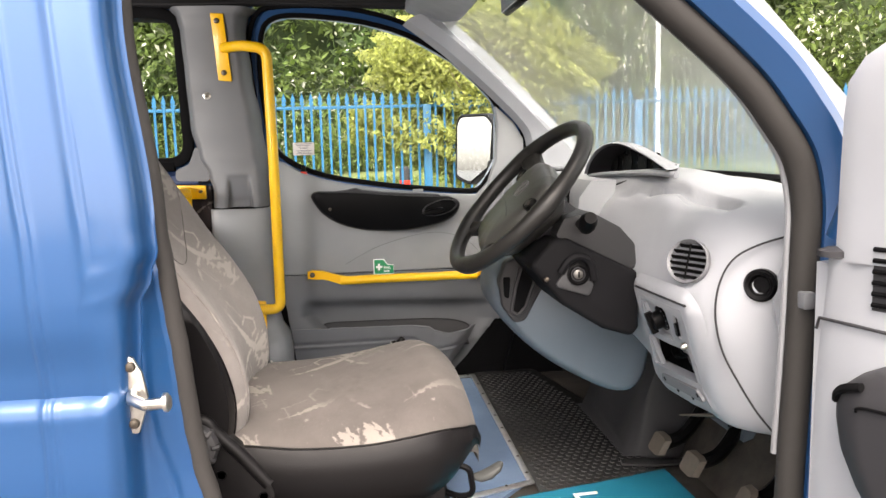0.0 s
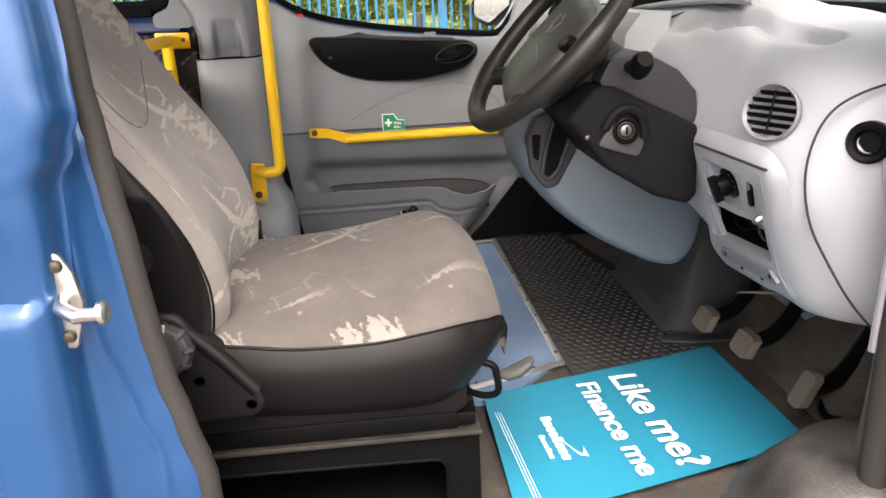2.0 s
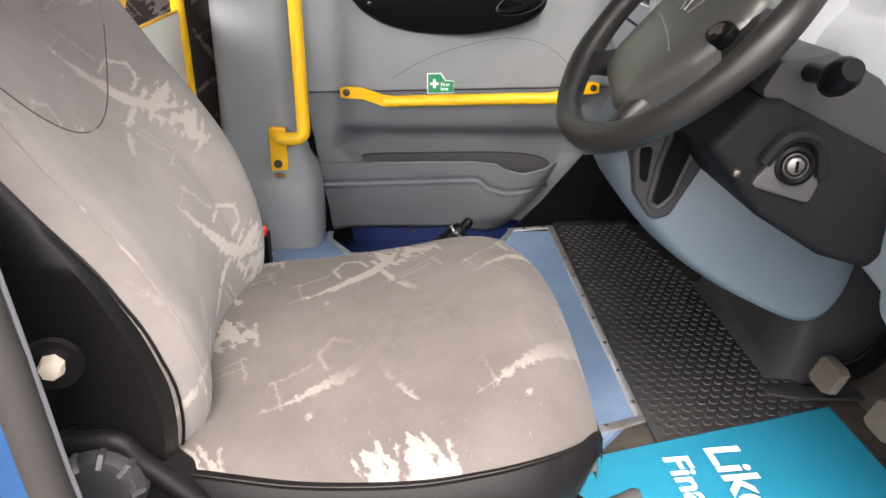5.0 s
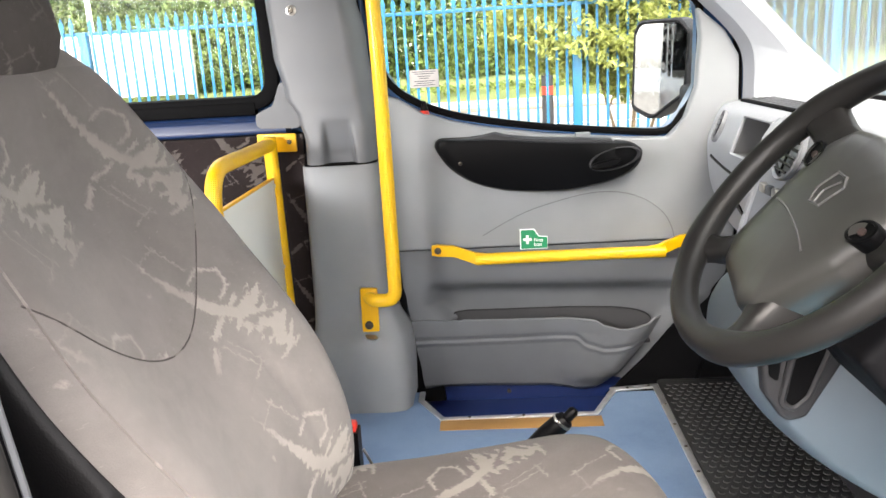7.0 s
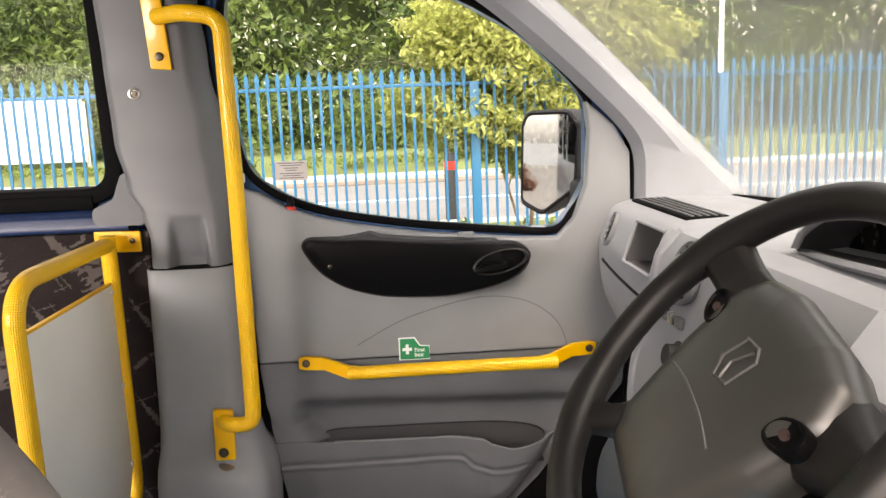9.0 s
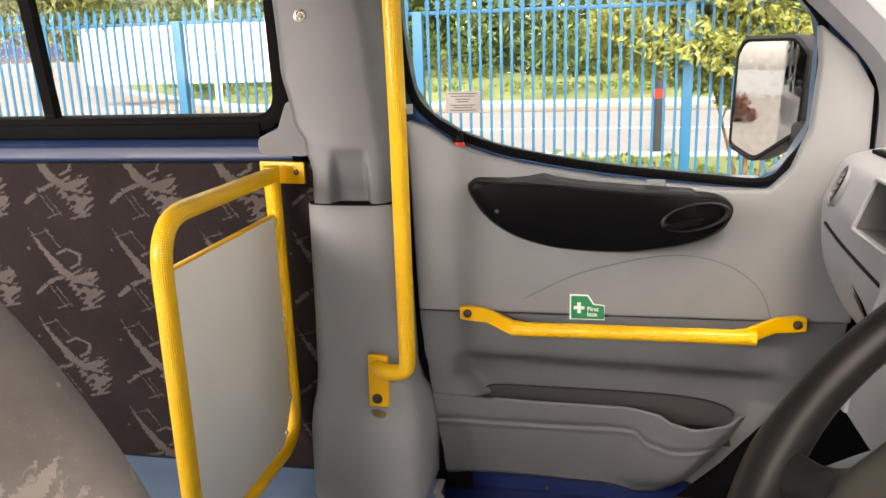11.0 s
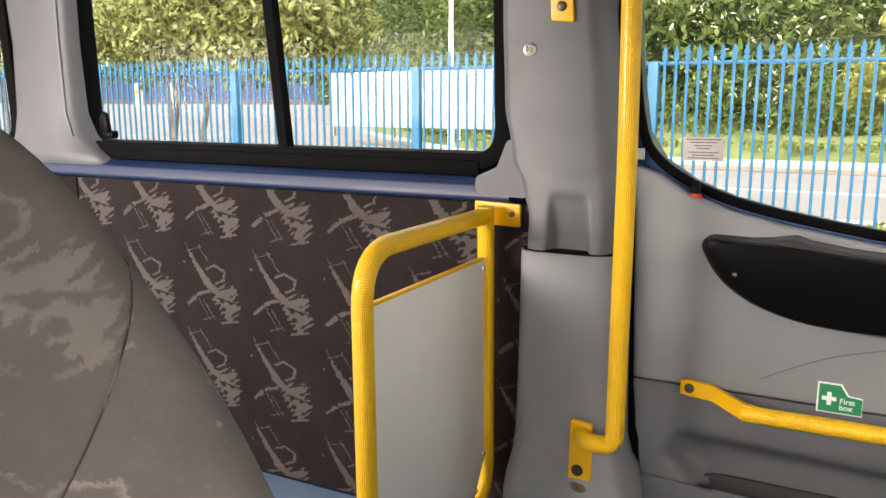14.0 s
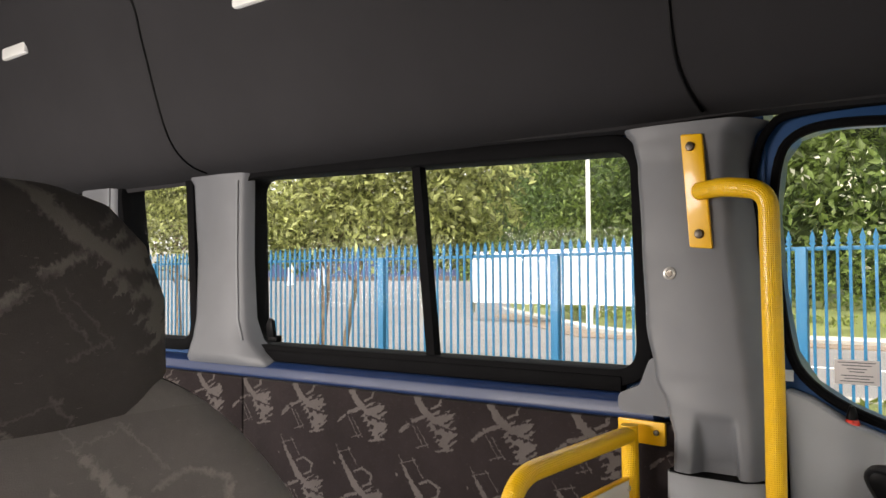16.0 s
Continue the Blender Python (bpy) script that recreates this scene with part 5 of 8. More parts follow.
        return (x + c + lift, y, z + (c + lift) * 0.35)
    cloth, back = [], []
    for i, (z, x, y0, y1) in enumerate(line):
        cloth.append([face(-1 + 2 * k / 48, z) for k in range(49)] + [(x - 0.04, y1, z - 0.003), (x - 0.05, (y0 + y1) / 2, z - 0.006), (x - 0.04, y0, z - 0.003)])
        thick = 0.125 - 0.05 * max(0, (z - 1.38) / 0.14) + 0.09 * max(0.0, min(1.0, (1.30 - z) / 0.25))
        mid, h = (y0 + y1) / 2, (y1 - y0) / 2
        b = [(x - 0.020 - thick * math.sin(q) ** 0.8, mid - (h + (0.010 if q < 1.6 else -0.006)) * math.cos(q), z - 0.03 * math.sin(q)) for q in (k / 16 * math.pi for k in range(17))]
        back.append(b + [(x - 0.060, y1 - 0.012, z + 0.002), (x - 0.060, y0 + 0.012, z + 0.002), (x - 0.030, y0 + lerp(inset, z)[0] + 0.004, z), (x - 0.0205, y0 + lerp(inset, z)[0], z), (x - 0.014, y0 + lerp(inset, z)[0] * 0.5 - 0.003, z)])

    def cloth_uv(co, f):
        return (co.y - 1.550, (along(co.z)[0] - along(1.251)[0]) * 1.05 + 0.0246)
    bm = loft(cloth)
    map_uv(bm, cloth_uv)
    part("backrest", bm, SEAT_CLOTH, s, "stained patterned cloth backrest", sharp=70)
    part("back_shell", loft(back), VINYL_BLACK, s, "black vinyl back and sides", sharp=70)

    def panel(u, v):
        y = 1.262 + 0.415 * u
        low = min(1.225 + 3.1 * (y - 1.440) ** 2, 1.405)
        z = low + (1.490 - low) * v
        _, (x, y0, y1) = along(z)
        f = max(-0.93, min(0.93, (y - (y0 + y1) / 2) / ((y1 - y0) / 2)))
        return face(f, z, 0.0022 * (1 - math.exp(-v * 60)) - 0.0012)
    bm = sheet(panel, 56, 40)
    map_uv(bm, cloth_uv)
    part("upper_panel", bm, SEAT_UPPER, s, "upper cloth panel above a curved seam, shade in its colour", sharp=70)
    part("panel_seam", tube([panel(k / 40, 0.012) for k in range(41)], 0.0010, 6), HEAD_CLOTH, s, "dark stitched seam")
    part("backrest_seam", tube([face(-0.86, z, 0.0004) for z, _, _, _ in line[4:40]], 0.0013, 6), SEAT_UPPER, s, "stitched seam")
    part("piping", tube([face(-0.995, z, 0.002) for z, _, _, _ in line[3:44]], 0.0016, 6), VINYL_BLACK, s, "black piping")
    # headrest
    hc = Vector((-0.492, 1.445, 1.566))
    up, fw = Vector((-0.30, 0, 0.954)), Vector((0.954, 0, 0.30))
    rows = []
    for f, w, d in ((-0.098, 0.095, 0.028), (-0.090, 0.125, 0.046), (-0.060, 0.148, 0.060), (0.0, 0.158, 0.066), (0.045, 0.150, 0.060), (0.078, 0.125, 0.048), (0.094, 0.092, 0.030), (0.099, 0.045, 0.012)):
        rows.append((hc + up * f, Vector((0, w * 0.92, 0)), fw * d))
    bm = blob(rows, 36, 2.5)
    map_uv(bm, lambda co, f: (co.y - 1.515, co.z * 1.1 - 1.70 + co.x * 0.2))
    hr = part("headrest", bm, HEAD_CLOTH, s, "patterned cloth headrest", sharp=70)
    for y in (-0.06, 0.06):
        part("headrest_post", tube([tuple(hc + up * -0.14 + Vector((0.0, y, 0))), tuple(hc + up * -0.07 + Vector((0, y, 0)))], 0.006, 10), STEEL, hr)
    part("collar", blob([(hc + up * -0.112, Vector((0, 0.075, 0)), fw * 0.020), (hc + up * -0.092, Vector((0, 0.07, 0)), fw * 0.018)], 24), BLACK, hr)
    # side cover with the recliner wheel
    cov = [(-0.330, 0.990), (-0.285, 1.010), (-0.245, 1.010), (-0.226, 0.985), (-0.190, 0.948), (-0.148, 0.895), (-0.142, 0.868), (-0.162, 0.852), (-0.24, 0.850), (-0.34, 0.870)]
    ring = round_off(cov, 0.018)
    sc = part("side_cover", soften(prism(ring, "y", 1.206, 1.250), 0.008, 3), VINYL_BLACK, s, "black plastic hinge cover")
    part("cover_ridge", tube([(x, 1.208, z) for x, z in spline([(-0.285, 1.003), (-0.247, 1.003), (-0.230, 0.982), (-0.195, 0.945), (-0.154, 0.894)], 5)], 0.0105, 10), VINYL_BLACK, sc)
    wheel = part("recliner_wheel", lathe([(0.037, 0), (0.037, 0.012), (0.033, 0.020), (0.024, 0.024), (0.010, 0.022)], (-0.262, 1.206, 0.967), (0, -1, 0), 24), plastic("recliner_grey", (0.030, 0.030, 0.032), 0.34), sc, "grey recliner wheel")
    for k in range(9):
        q = 2 * math.pi * k / 9
        c, d = Vector((-0.262, 1.194, 0.967)), Vector((math.cos(q), 0, math.sin(q)))
        part("grip_rib", tube([c + d * 0.0355 + Vector((0, 0.010, 0)), c + d * 0.0355 - Vector((0, 0.004, 0)), c + d * 0.027 - Vector((0, 0.011, 0))], 0.0042, 6), wheel.data.materials[0], wheel)
    for x, z in ((-0.226, 0.914), (-0.163, 0.874), (-0.30, 0.885)):
        part("screw", lathe([(0.0085, 0), (0.0085, 0.001), (0.0065, 0.001), (0.006, -0.001)], (x, 1.206, z), (0, -1, 0), 14), BLACK, sc, "black recessed screw")
    part("button_bezel", lathe([(0.024, 0), (0.022, 0.004), (0.014, 0.003)], (-0.280, 1.196, 1.090), (0.2, -1, 0), 18), VINYL_BLACK, s)
    part("release_button", lathe([(0.0105, 0), (0.0105, 0.008), (0.0085, 0.012), (0.004, 0.013)], (-0.280, 1.195, 1.090), (0.2, -1, 0), 7), metal("worn_cream_button", (0.62, 0.56, 0.46), 0.5, 0.2, 90), s, "worn cream release button")
    # plastic pan, slide rails, lever
    pan = [(-0.32, 0.806), (0.118, 0.806), (0.132, 0.815), (0.134, 0.868), (0.118, 0.868), (0.06, 0.842), (-0.32, 0.838)]
    part("seat_pan", soften(prism(round_off(pan, 0.01), "y", 1.252, 1.672), 0.005, 2), VINYL_BLACK, s, "dark moulded seat pan")
    for y in (1.258, 1.630):
        part("slide_rail", soften(box(-0.32, 0.118, y, y + 0.040, 0.776, 0.804), 0.003), BLACK, s)
        part("rail_end", soften(box(0.10, 0.146, y + 0.004, y + 0.036, 0.779, 0.800), 0.003), BLACK, s)
    part("adjust_lever", tube(bend([(0.125, 1.30, 0.822), (0.160, 1.275, 0.816), (0.182, 1.262, 0.826), (0.176, 1.262, 0.872), (0.155, 1.266, 0.878)], 0.014), 0.0055, 8), BLACK, s, "black wire adjusting lever")
    part("lever_knob", blob([((0.182, 1.270, 0.853), (0, 0.007, 0), (0, 0, 0.005)), ((0.194, 1.265, 0.854), (0, 0.014, 0), (0, 0, 0.008)), ((0.212, 1.263, 0.861), (0, 0.016, 0), (0, 0, 0.010)), ((0.228, 1.266, 0.870), (0, 0.013, 0), (0, 0, 0.008)), ((0.234, 1.268, 0.874), (0, 0.006, 0), (0, 0, 0.003))], 16, 2.2), plastic("knob_grey", (0.036, 0.038, 0.037), 0.5, shine=0.15), s, "grey adjuster knob")
    b = thing("steel_box", (-0.08, 1.46, 0.605), "black steel box with an open side under the seat", "steel box")
    part("box_side", soften(holed([(-0.32, 0.605), (0.150, 0.605), (0.150, 0.765), (-0.32, 0.765)], [round_off([(-0.26, 0.632), (0.100, 0.632), (0.100, 0.722), (-0.26, 0.727)], 0.022)], "y", 1.266, 1.272), 0.001, 1, 60), BLACK, b)
    part("opening_lip", tube([(x, 1.267, z) for x, z in round_off([(-0.26, 0.632), (0.100, 0.632), (0.100, 0.722), (-0.26, 0.727)], 0.022)], 0.003, 6, True), BLACK, b)
    part("box_side", box(-0.32, 0.150, 1.668, 1.674, 0.605, 0.765), BLACK, b)
    part("box_front", box(0.144, 0.151, 1.273, 1.667, 0.605, 0.765), BLACK, b)
    part("box_back", box(-0.32, -0.314, 1.273, 1.667, 0.605, 0.765), BLACK, b)
    part("box_floor", box(-0.313, 0.143, 1.273, 1.667, 0.606, 0.612), RUBBER_BLACK, b)
    part("top_flange", soften(box(-0.32, 0.153, 1.252, 1.680, 0.766, 0.774), 0.002), rough_ground("dusty_black_steel", (0.003, 0.003, 0.003), (0.030, 0.025, 0.020), 26, 400, 0.7, 0.3), b, "black steel flange with dust along it")
    # buckle
    k = thing("seat_belt_buckle", (-0.205, 1.742, 0.6155), "black seat belt buckle with a red button", "buckle")
    part("stalk", tube([(-0.200, 1.742, 0.6155), (-0.204, 1.742, 0.80), (-0.212, 1.742, 0.90), (-0.214, 1.740, 0.925)], 0.009, 10, flat=0.6), BLACK, k)
    part("body", soften(loft([[(-0.226, 1.729, 0.905), (-0.202, 1.729, 0.905), (-0.202, 1.752, 0.905), (-0.226, 1.752, 0.905)], [(-0.231, 1.724, 0.981), (-0.201, 1.724, 0.981), (-0.201, 1.750, 0.981), (-0.231, 1.750, 0.981)]]), 0.004), BLACK, k)
    part("button", box(-0.228, -0.204, 1.727, 1.747, 0.979, 0.992, 0.003), RED, k, "red release button")
    part("strap_edge", tube([(-0.196, 1.728, 0.955), (-0.186, 1.726, 0.935), (-0.180, 1.726, 0.915)], 0.0022, 6), STEEL, k, "bright frayed strap edge")
    h = thing("handbrake", (-0.16, 1.79, 0.615), "black handbrake lever with a bright collar", "lever")
    part("base", soften(box(-0.24, -0.08, 1.764, 1.816, 0.6155, 0.69), 0.01), BLACK, h)
    part("shaft", tube([(-0.17, 1.790, 0.66), (-0.08, 1.790, 0.78), (-0.01, 1.789, 0.862), (0.04, 1.788, 0.915)], 0.010, 10), BLACK, h)
    part("grip", tube([(-0.01, 1.789, 0.862), (0.0, 1.789, 0.873), (0.06, 1.788, 0.936), (0.084, 1.788, 0.957), (0.090, 1.788, 0.962)], [0.011, 0.014, 0.015, 0.015, 0.012], 14), BLACK, h, "black grip")
    part("grip_collar", lathe([(0.0152, 0), (0.0156, 0.003), (0.0130, 0.006)], (0.082, 1.788, 0.955), (0.68, 0, 0.73), 14), STEEL, h, "bright collar")
    part("button", lathe([(0.008, 0), (0.008, 0.014), (0.005, 0.018)], (0.091, 1.788, 0.963), (0.68, 0, 0.73), 10), BLACK, h, "black release button")


driver_seat()


# ---- steering wheel and column ----
def steering():
    c = Vector((0.325, 1.534, 1.315))
    w = thing("steering_wheel", c, "dark four-spoke steering wheel, worn shiny", "steering wheel")
    lean, yaw = radians(47.0), radians(-4.5)
    n = Vector((-math.sin(lean) * math.cos(yaw), math.sin(yaw), math.cos(lean) * math.cos(yaw)))
    e1 = (Vector((0, 1, 0)) - n * n.y).normalized()
    e2 = n.cross(e1)
    e2 = e2 if e2.z > 0 else -e2
    R, turned = 0.178, radians(16)                # the wheel stands a little off straight ahead
    ca, sa = math.cos(turned), math.sin(turned)

    def P(a, b, h=0.0):
        return c + e1 * (a * ca - b * sa) + e2 * (a * sa + b * ca) + n * h
    ring = [P(R * math.cos(q), R * math.sin(q)) for q in (2 * math.pi * k / 96 for k in range(96))]
    swell = [0.0156 + 0.0022 * (math.exp(-((math.degrees(q) - 16) / 13) ** 2) + math.exp(-((math.degrees(q) - 164) / 13) ** 2) + math.exp(-((math.degrees(q) - 232) / 12) ** 2) + math.exp(-((math.degrees(q) - 308) / 12) ** 2)) for q in (2 * math.pi * k / 96 for k in range(96))]
    part("rim", tube(ring, swell, 16, True), WHEEL_GRIP, w)
    pad = round_off([(-0.108, 0.050), (-0.088, 0.082), (-0.045, 0.093), (0.045, 0.093), (0.088, 0.082), (0.108, 0.050), (0.100, -0.015), (0.074, -0.106), (0.046, -0.126), (-0.046, -0.126), (-0.074, -0.106), (-0.100, -0.015)], 0.018, 4)
    secs = [[P(a * s * 0.95, b * s * 0.95 - 0.006, h) for a, b in pad] for h, s in ((-0.070, 0.70), (-0.045, 0.96), (-0.024, 1.0), (-0.012, 0.985), (-0.004, 0.94), (0.001, 0.86), (0.004, 0.70), (0.006, 0.45), (0.0065, 0.2))]
    hub = part("hub_pad", loft(secs), plastic("worn_hub_pad", (0.034, 0.0342, 0.032), 0.33, 1200, 0.15, shine=0.9), w, "large soft hub pad", sharp=60)
    for a0, b0, a1, b1, w0, w1 in ((-0.088, 0.036, -0.168, 0.049, 0.036, 0.027), (0.088, 0.036, 0.168, 0.049, 0.036, 0.027), (-0.056, -0.094, -0.100, -0.143, 0.026, 0.019), (0.056, -0.094, 0.100, -0.143, 0.026, 0.019)):
        d = Vector((a1 - a0, b1 - b0)).normalized()
        t = Vector((-d.y, d.x))
        sec = []
        for f, h0, h1 in ((0.0, -0.044, -0.010), (0.2, -0.040, -0.007), (0.4, -0.034, -0.006), (0.6, -0.026, -0.004), (0.8, -0.018, 0.002), (1.0, -0.012, 0.009)):
            q = Vector((a0, b0)).lerp(Vector((a1, b1)), f)
            ww = w0 + (w1 - w0) * f - 0.008 * math.sin(math.pi * f)
            row = []
            for g, hh in ((1, 0.0), (1.02, 0.55), (0.82, 0.9), (0.4, 1.0), (-0.4, 1.0), (-0.82, 0.9), (-1.02, 0.55), (-1, 0.0)):
                row.append(P(q.x + t.x * ww * g, q.y + t.y * ww * g, h0 + (h1 - h0) * hh))
            sec.append(row)
        part("spoke", loft(sec), WHEEL_GRIP, w, sharp=70)
    for sgn in (-1, 1):
        a, b = 0.090 * sgn, 0.019
        tilt = 0.5 * sgn
        def oval(s, h):
            return [P(a + (0.021 * math.cos(q) * math.cos(tilt) - 0.0135 * math.sin(q) * math.sin(tilt)) * s, b + (0.021 * math.cos(q) * math.sin(tilt) + 0.0135 * math.sin(q) * math.cos(tilt)) * s, h) for q in (2 * math.pi * k / 20 for k in range(20))]
        part("horn_button", loft([oval(1.0, -0.012), oval(1.0, 0.0005), oval(0.94, 0.003), oval(0.80, 0.0035), oval(0.74, 0.0015), oval(0.3, 0.001)]), BLACK, hub, "black horn button")
        part("horn_mark", loft([[P(a + 0.006 * math.cos(q), b + 0.004 * math.sin(q), h) for q in (2 * math.pi * k / 10 for k in range(10))] for h in (0.0010, 0.0022)]), plastic("worn_red_mark", (0.045, 0.028, 0.026), 0.4), hub, "faint horn mark")
    worn_mark = plastic("worn_embossing", (0.075, 0.075, 0.075), 0.35)
    part("badge", tube([P(a, b + 0.011, 0.0068) for a, b in ((-0.017, 0.016), (-0.006, 0.023), (0.014, 0.020), (0.018, -0.004), (0.006, -0.018), (-0.014, -0.012))], 0.0016, 6, True), worn_mark, hub, "raised plain badge outline")
    part("badge_bar", tube([P(-0.006, 0.029, 0.0072), P(0.004, 0.011, 0.0072), P(-0.002, -0.003, 0.0072)], 0.0015, 6), worn_mark, hub)
    part("pad_crease", tube(spline([P(-0.058, -0.036, 0.0048), P(-0.03, -0.031, 0.0060), P(0.0, -0.030, 0.0064), P(0.03, -0.031, 0.0060), P(0.058, -0.036, 0.0048)], 5), 0.0013, 6), worn_mark, hub, "pale worn crease across the pad")
    part("pad_joint", tube(spline([P(-0.052, -0.103, -0.006), P(-0.02, -0.1085, -0.005), P(0.02, -0.1085, -0.005), P(0.052, -0.103, -0.006)], 5), 0.0012, 6), RUBBER_BLACK, hub)
    # column shroud, seen from the side; light from above is painted as a paler upper half
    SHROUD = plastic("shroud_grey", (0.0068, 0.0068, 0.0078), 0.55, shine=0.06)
    col = thing("steering_column", (0.45, 1.53, 1.10), "dark grey steering column shroud with an ignition lock", "steering column")
    up = [(0.372, 1.240), (0.392, 1.276), (0.445, 1.286), (0.500, 1.256), (0.530, 1.222), (0.534, 1.168), (0.46, 1.200), (0.40, 1.232)]
    part("upper_shroud", soften(prism(round_off(up, 0.012), "y", 1.436, 1.602), 0.024, 4), plastic("top_lit_shroud_grey", (0.022, 0.0225, 0.0245), 0.45, shine=0.3), col, "dark grey upper shroud with the top light in its colour")
    low = [(0.320, 1.190), (0.366, 1.240), (0.396, 1.238), (0.532, 1.170), (0.534, 1.060), (0.520, 1.044), (0.463, 1.062), (0.384, 1.112)]
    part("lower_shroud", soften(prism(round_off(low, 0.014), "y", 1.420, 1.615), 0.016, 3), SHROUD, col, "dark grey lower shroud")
    part("boss", tube([P(0, 0, -0.05), P(0, 0, -0.11)], [0.055, 0.06], 20), TRIM_DARK, col)
    esc = part("lock_plate", soften(prism(round_off([(0.366, 1.150), (0.392, 1.186), (0.428, 1.186), (0.442, 1.150), (0.434, 1.128)], 0.008), "y", 1.414, 1.424), 0.003), plastic("mid_grey", (0.034, 0.035, 0.038), 0.45, shine=0.3), col, "grey ignition plate")
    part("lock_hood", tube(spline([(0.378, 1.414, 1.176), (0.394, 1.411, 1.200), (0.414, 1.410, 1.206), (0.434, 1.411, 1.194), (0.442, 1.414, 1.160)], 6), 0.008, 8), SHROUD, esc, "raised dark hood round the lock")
    part("lock_collar", lathe([(0.021, 0), (0.021, 0.004), (0.017, 0.006), (0.0135, 0.003)], (0.411, 1.414, 1.172), (-0.1, -1, 0.1), 24), BLACK, esc, "black lock collar")
    part("lock_ring", lathe([(0.0135, 0.001), (0.0135, 0.0050), (0.0122, 0.0056), (0.0115, 0.003)], (0.411, 1.414, 1.172), (-0.1, -1, 0.1), 20), TRIM_DARK, esc, "dark lock ring")
    part("key_barrel", lathe([(0.009, 0), (0.009, 0.0055), (0.008, 0.0062)], (0.411, 1.414, 1.172), (-0.1, -1, 0.1), 16), DULL_STEEL, esc, "worn steel key barrel")
    part("key_slot", box(0.4095, 0.4125, 1.4065, 1.4078, 1.1665, 1.1785), BLACK, esc)
    part("stalk", tube([(0.425, 1.455, 1.262), (0.420, 1.410, 1.268), (0.416, 1.375, 1.270)], 0.010, 10), BLACK, col, "black control stalk")
    part("stalk_knob", tube([(0.418, 1.385, 1.262), (0.416, 1.372, 1.270), (0.414, 1.352, 1.280), (0.413, 1.340, 1.285)], [0.013, 0.017, 0.016, 0.011], 12), BLACK, col)
    part("stalk", tube([(0.405, 1.60, 1.255), (0.40, 1.66, 1.265), (0.397, 1.72, 1.275)], 0.008, 10), BLACK, col, "black control stalk")
    screw((0.352, 1.4195, 1.164), (0, -1, 0), col, 0.005)


steering()


# ---- dashboard ----
def vent(parent, centre, normal, upv, rx, ry, slats=6, name="air_vent", ring=TRIM_DARK, box_shape=False):
    c, n = Vector(centre), Vector(normal).normalized()
    u = (Vector(upv) - n * n.dot(Vector(upv))).normalized()
    r = u.cross(n)
    seg = 28
    def loop(s, h):
        return [c + r * (rx * s * math.cos(q)) + u * (ry * s * math.sin(q)) + n * h for q in (2 * math.pi * k / seg for k in range(seg))]
    v = part(name, loft([loop(1.0, -0.004), loop(1.04, 0.003), loop(0.99, 0.006), loop(0.90, 0.002), loop(0.88, -0.012), loop(0.5, -0.013)]), ring, parent, "round air vent")
    part("vent_throat", loft([loop(0.89, -0.007), loop(0.89, -0.0045)]), RUBBER_BLACK, v, "dark throat of the vent")
    for k in range(slats):
        f = -0.78 + 1.56 * k / (slats - 1)
        half = rx * 0.88 * math.sqrt(max(0.02, 1 - f * f))
        p0, p1 = c + u * (ry * 0.88 * f) - r * half, c + u * (ry * 0.88 * f) + r * half
        part("slat", tube([p0, p1], ry * 0.055, 6, flat=2.2), BLACK, v)
    part("slat", tube([c - u * ry * 0.8 + n * 0.002, c + u * ry * 0.8 + n * 0.002], ry * 0.045, 6), BLACK, v)
    return v


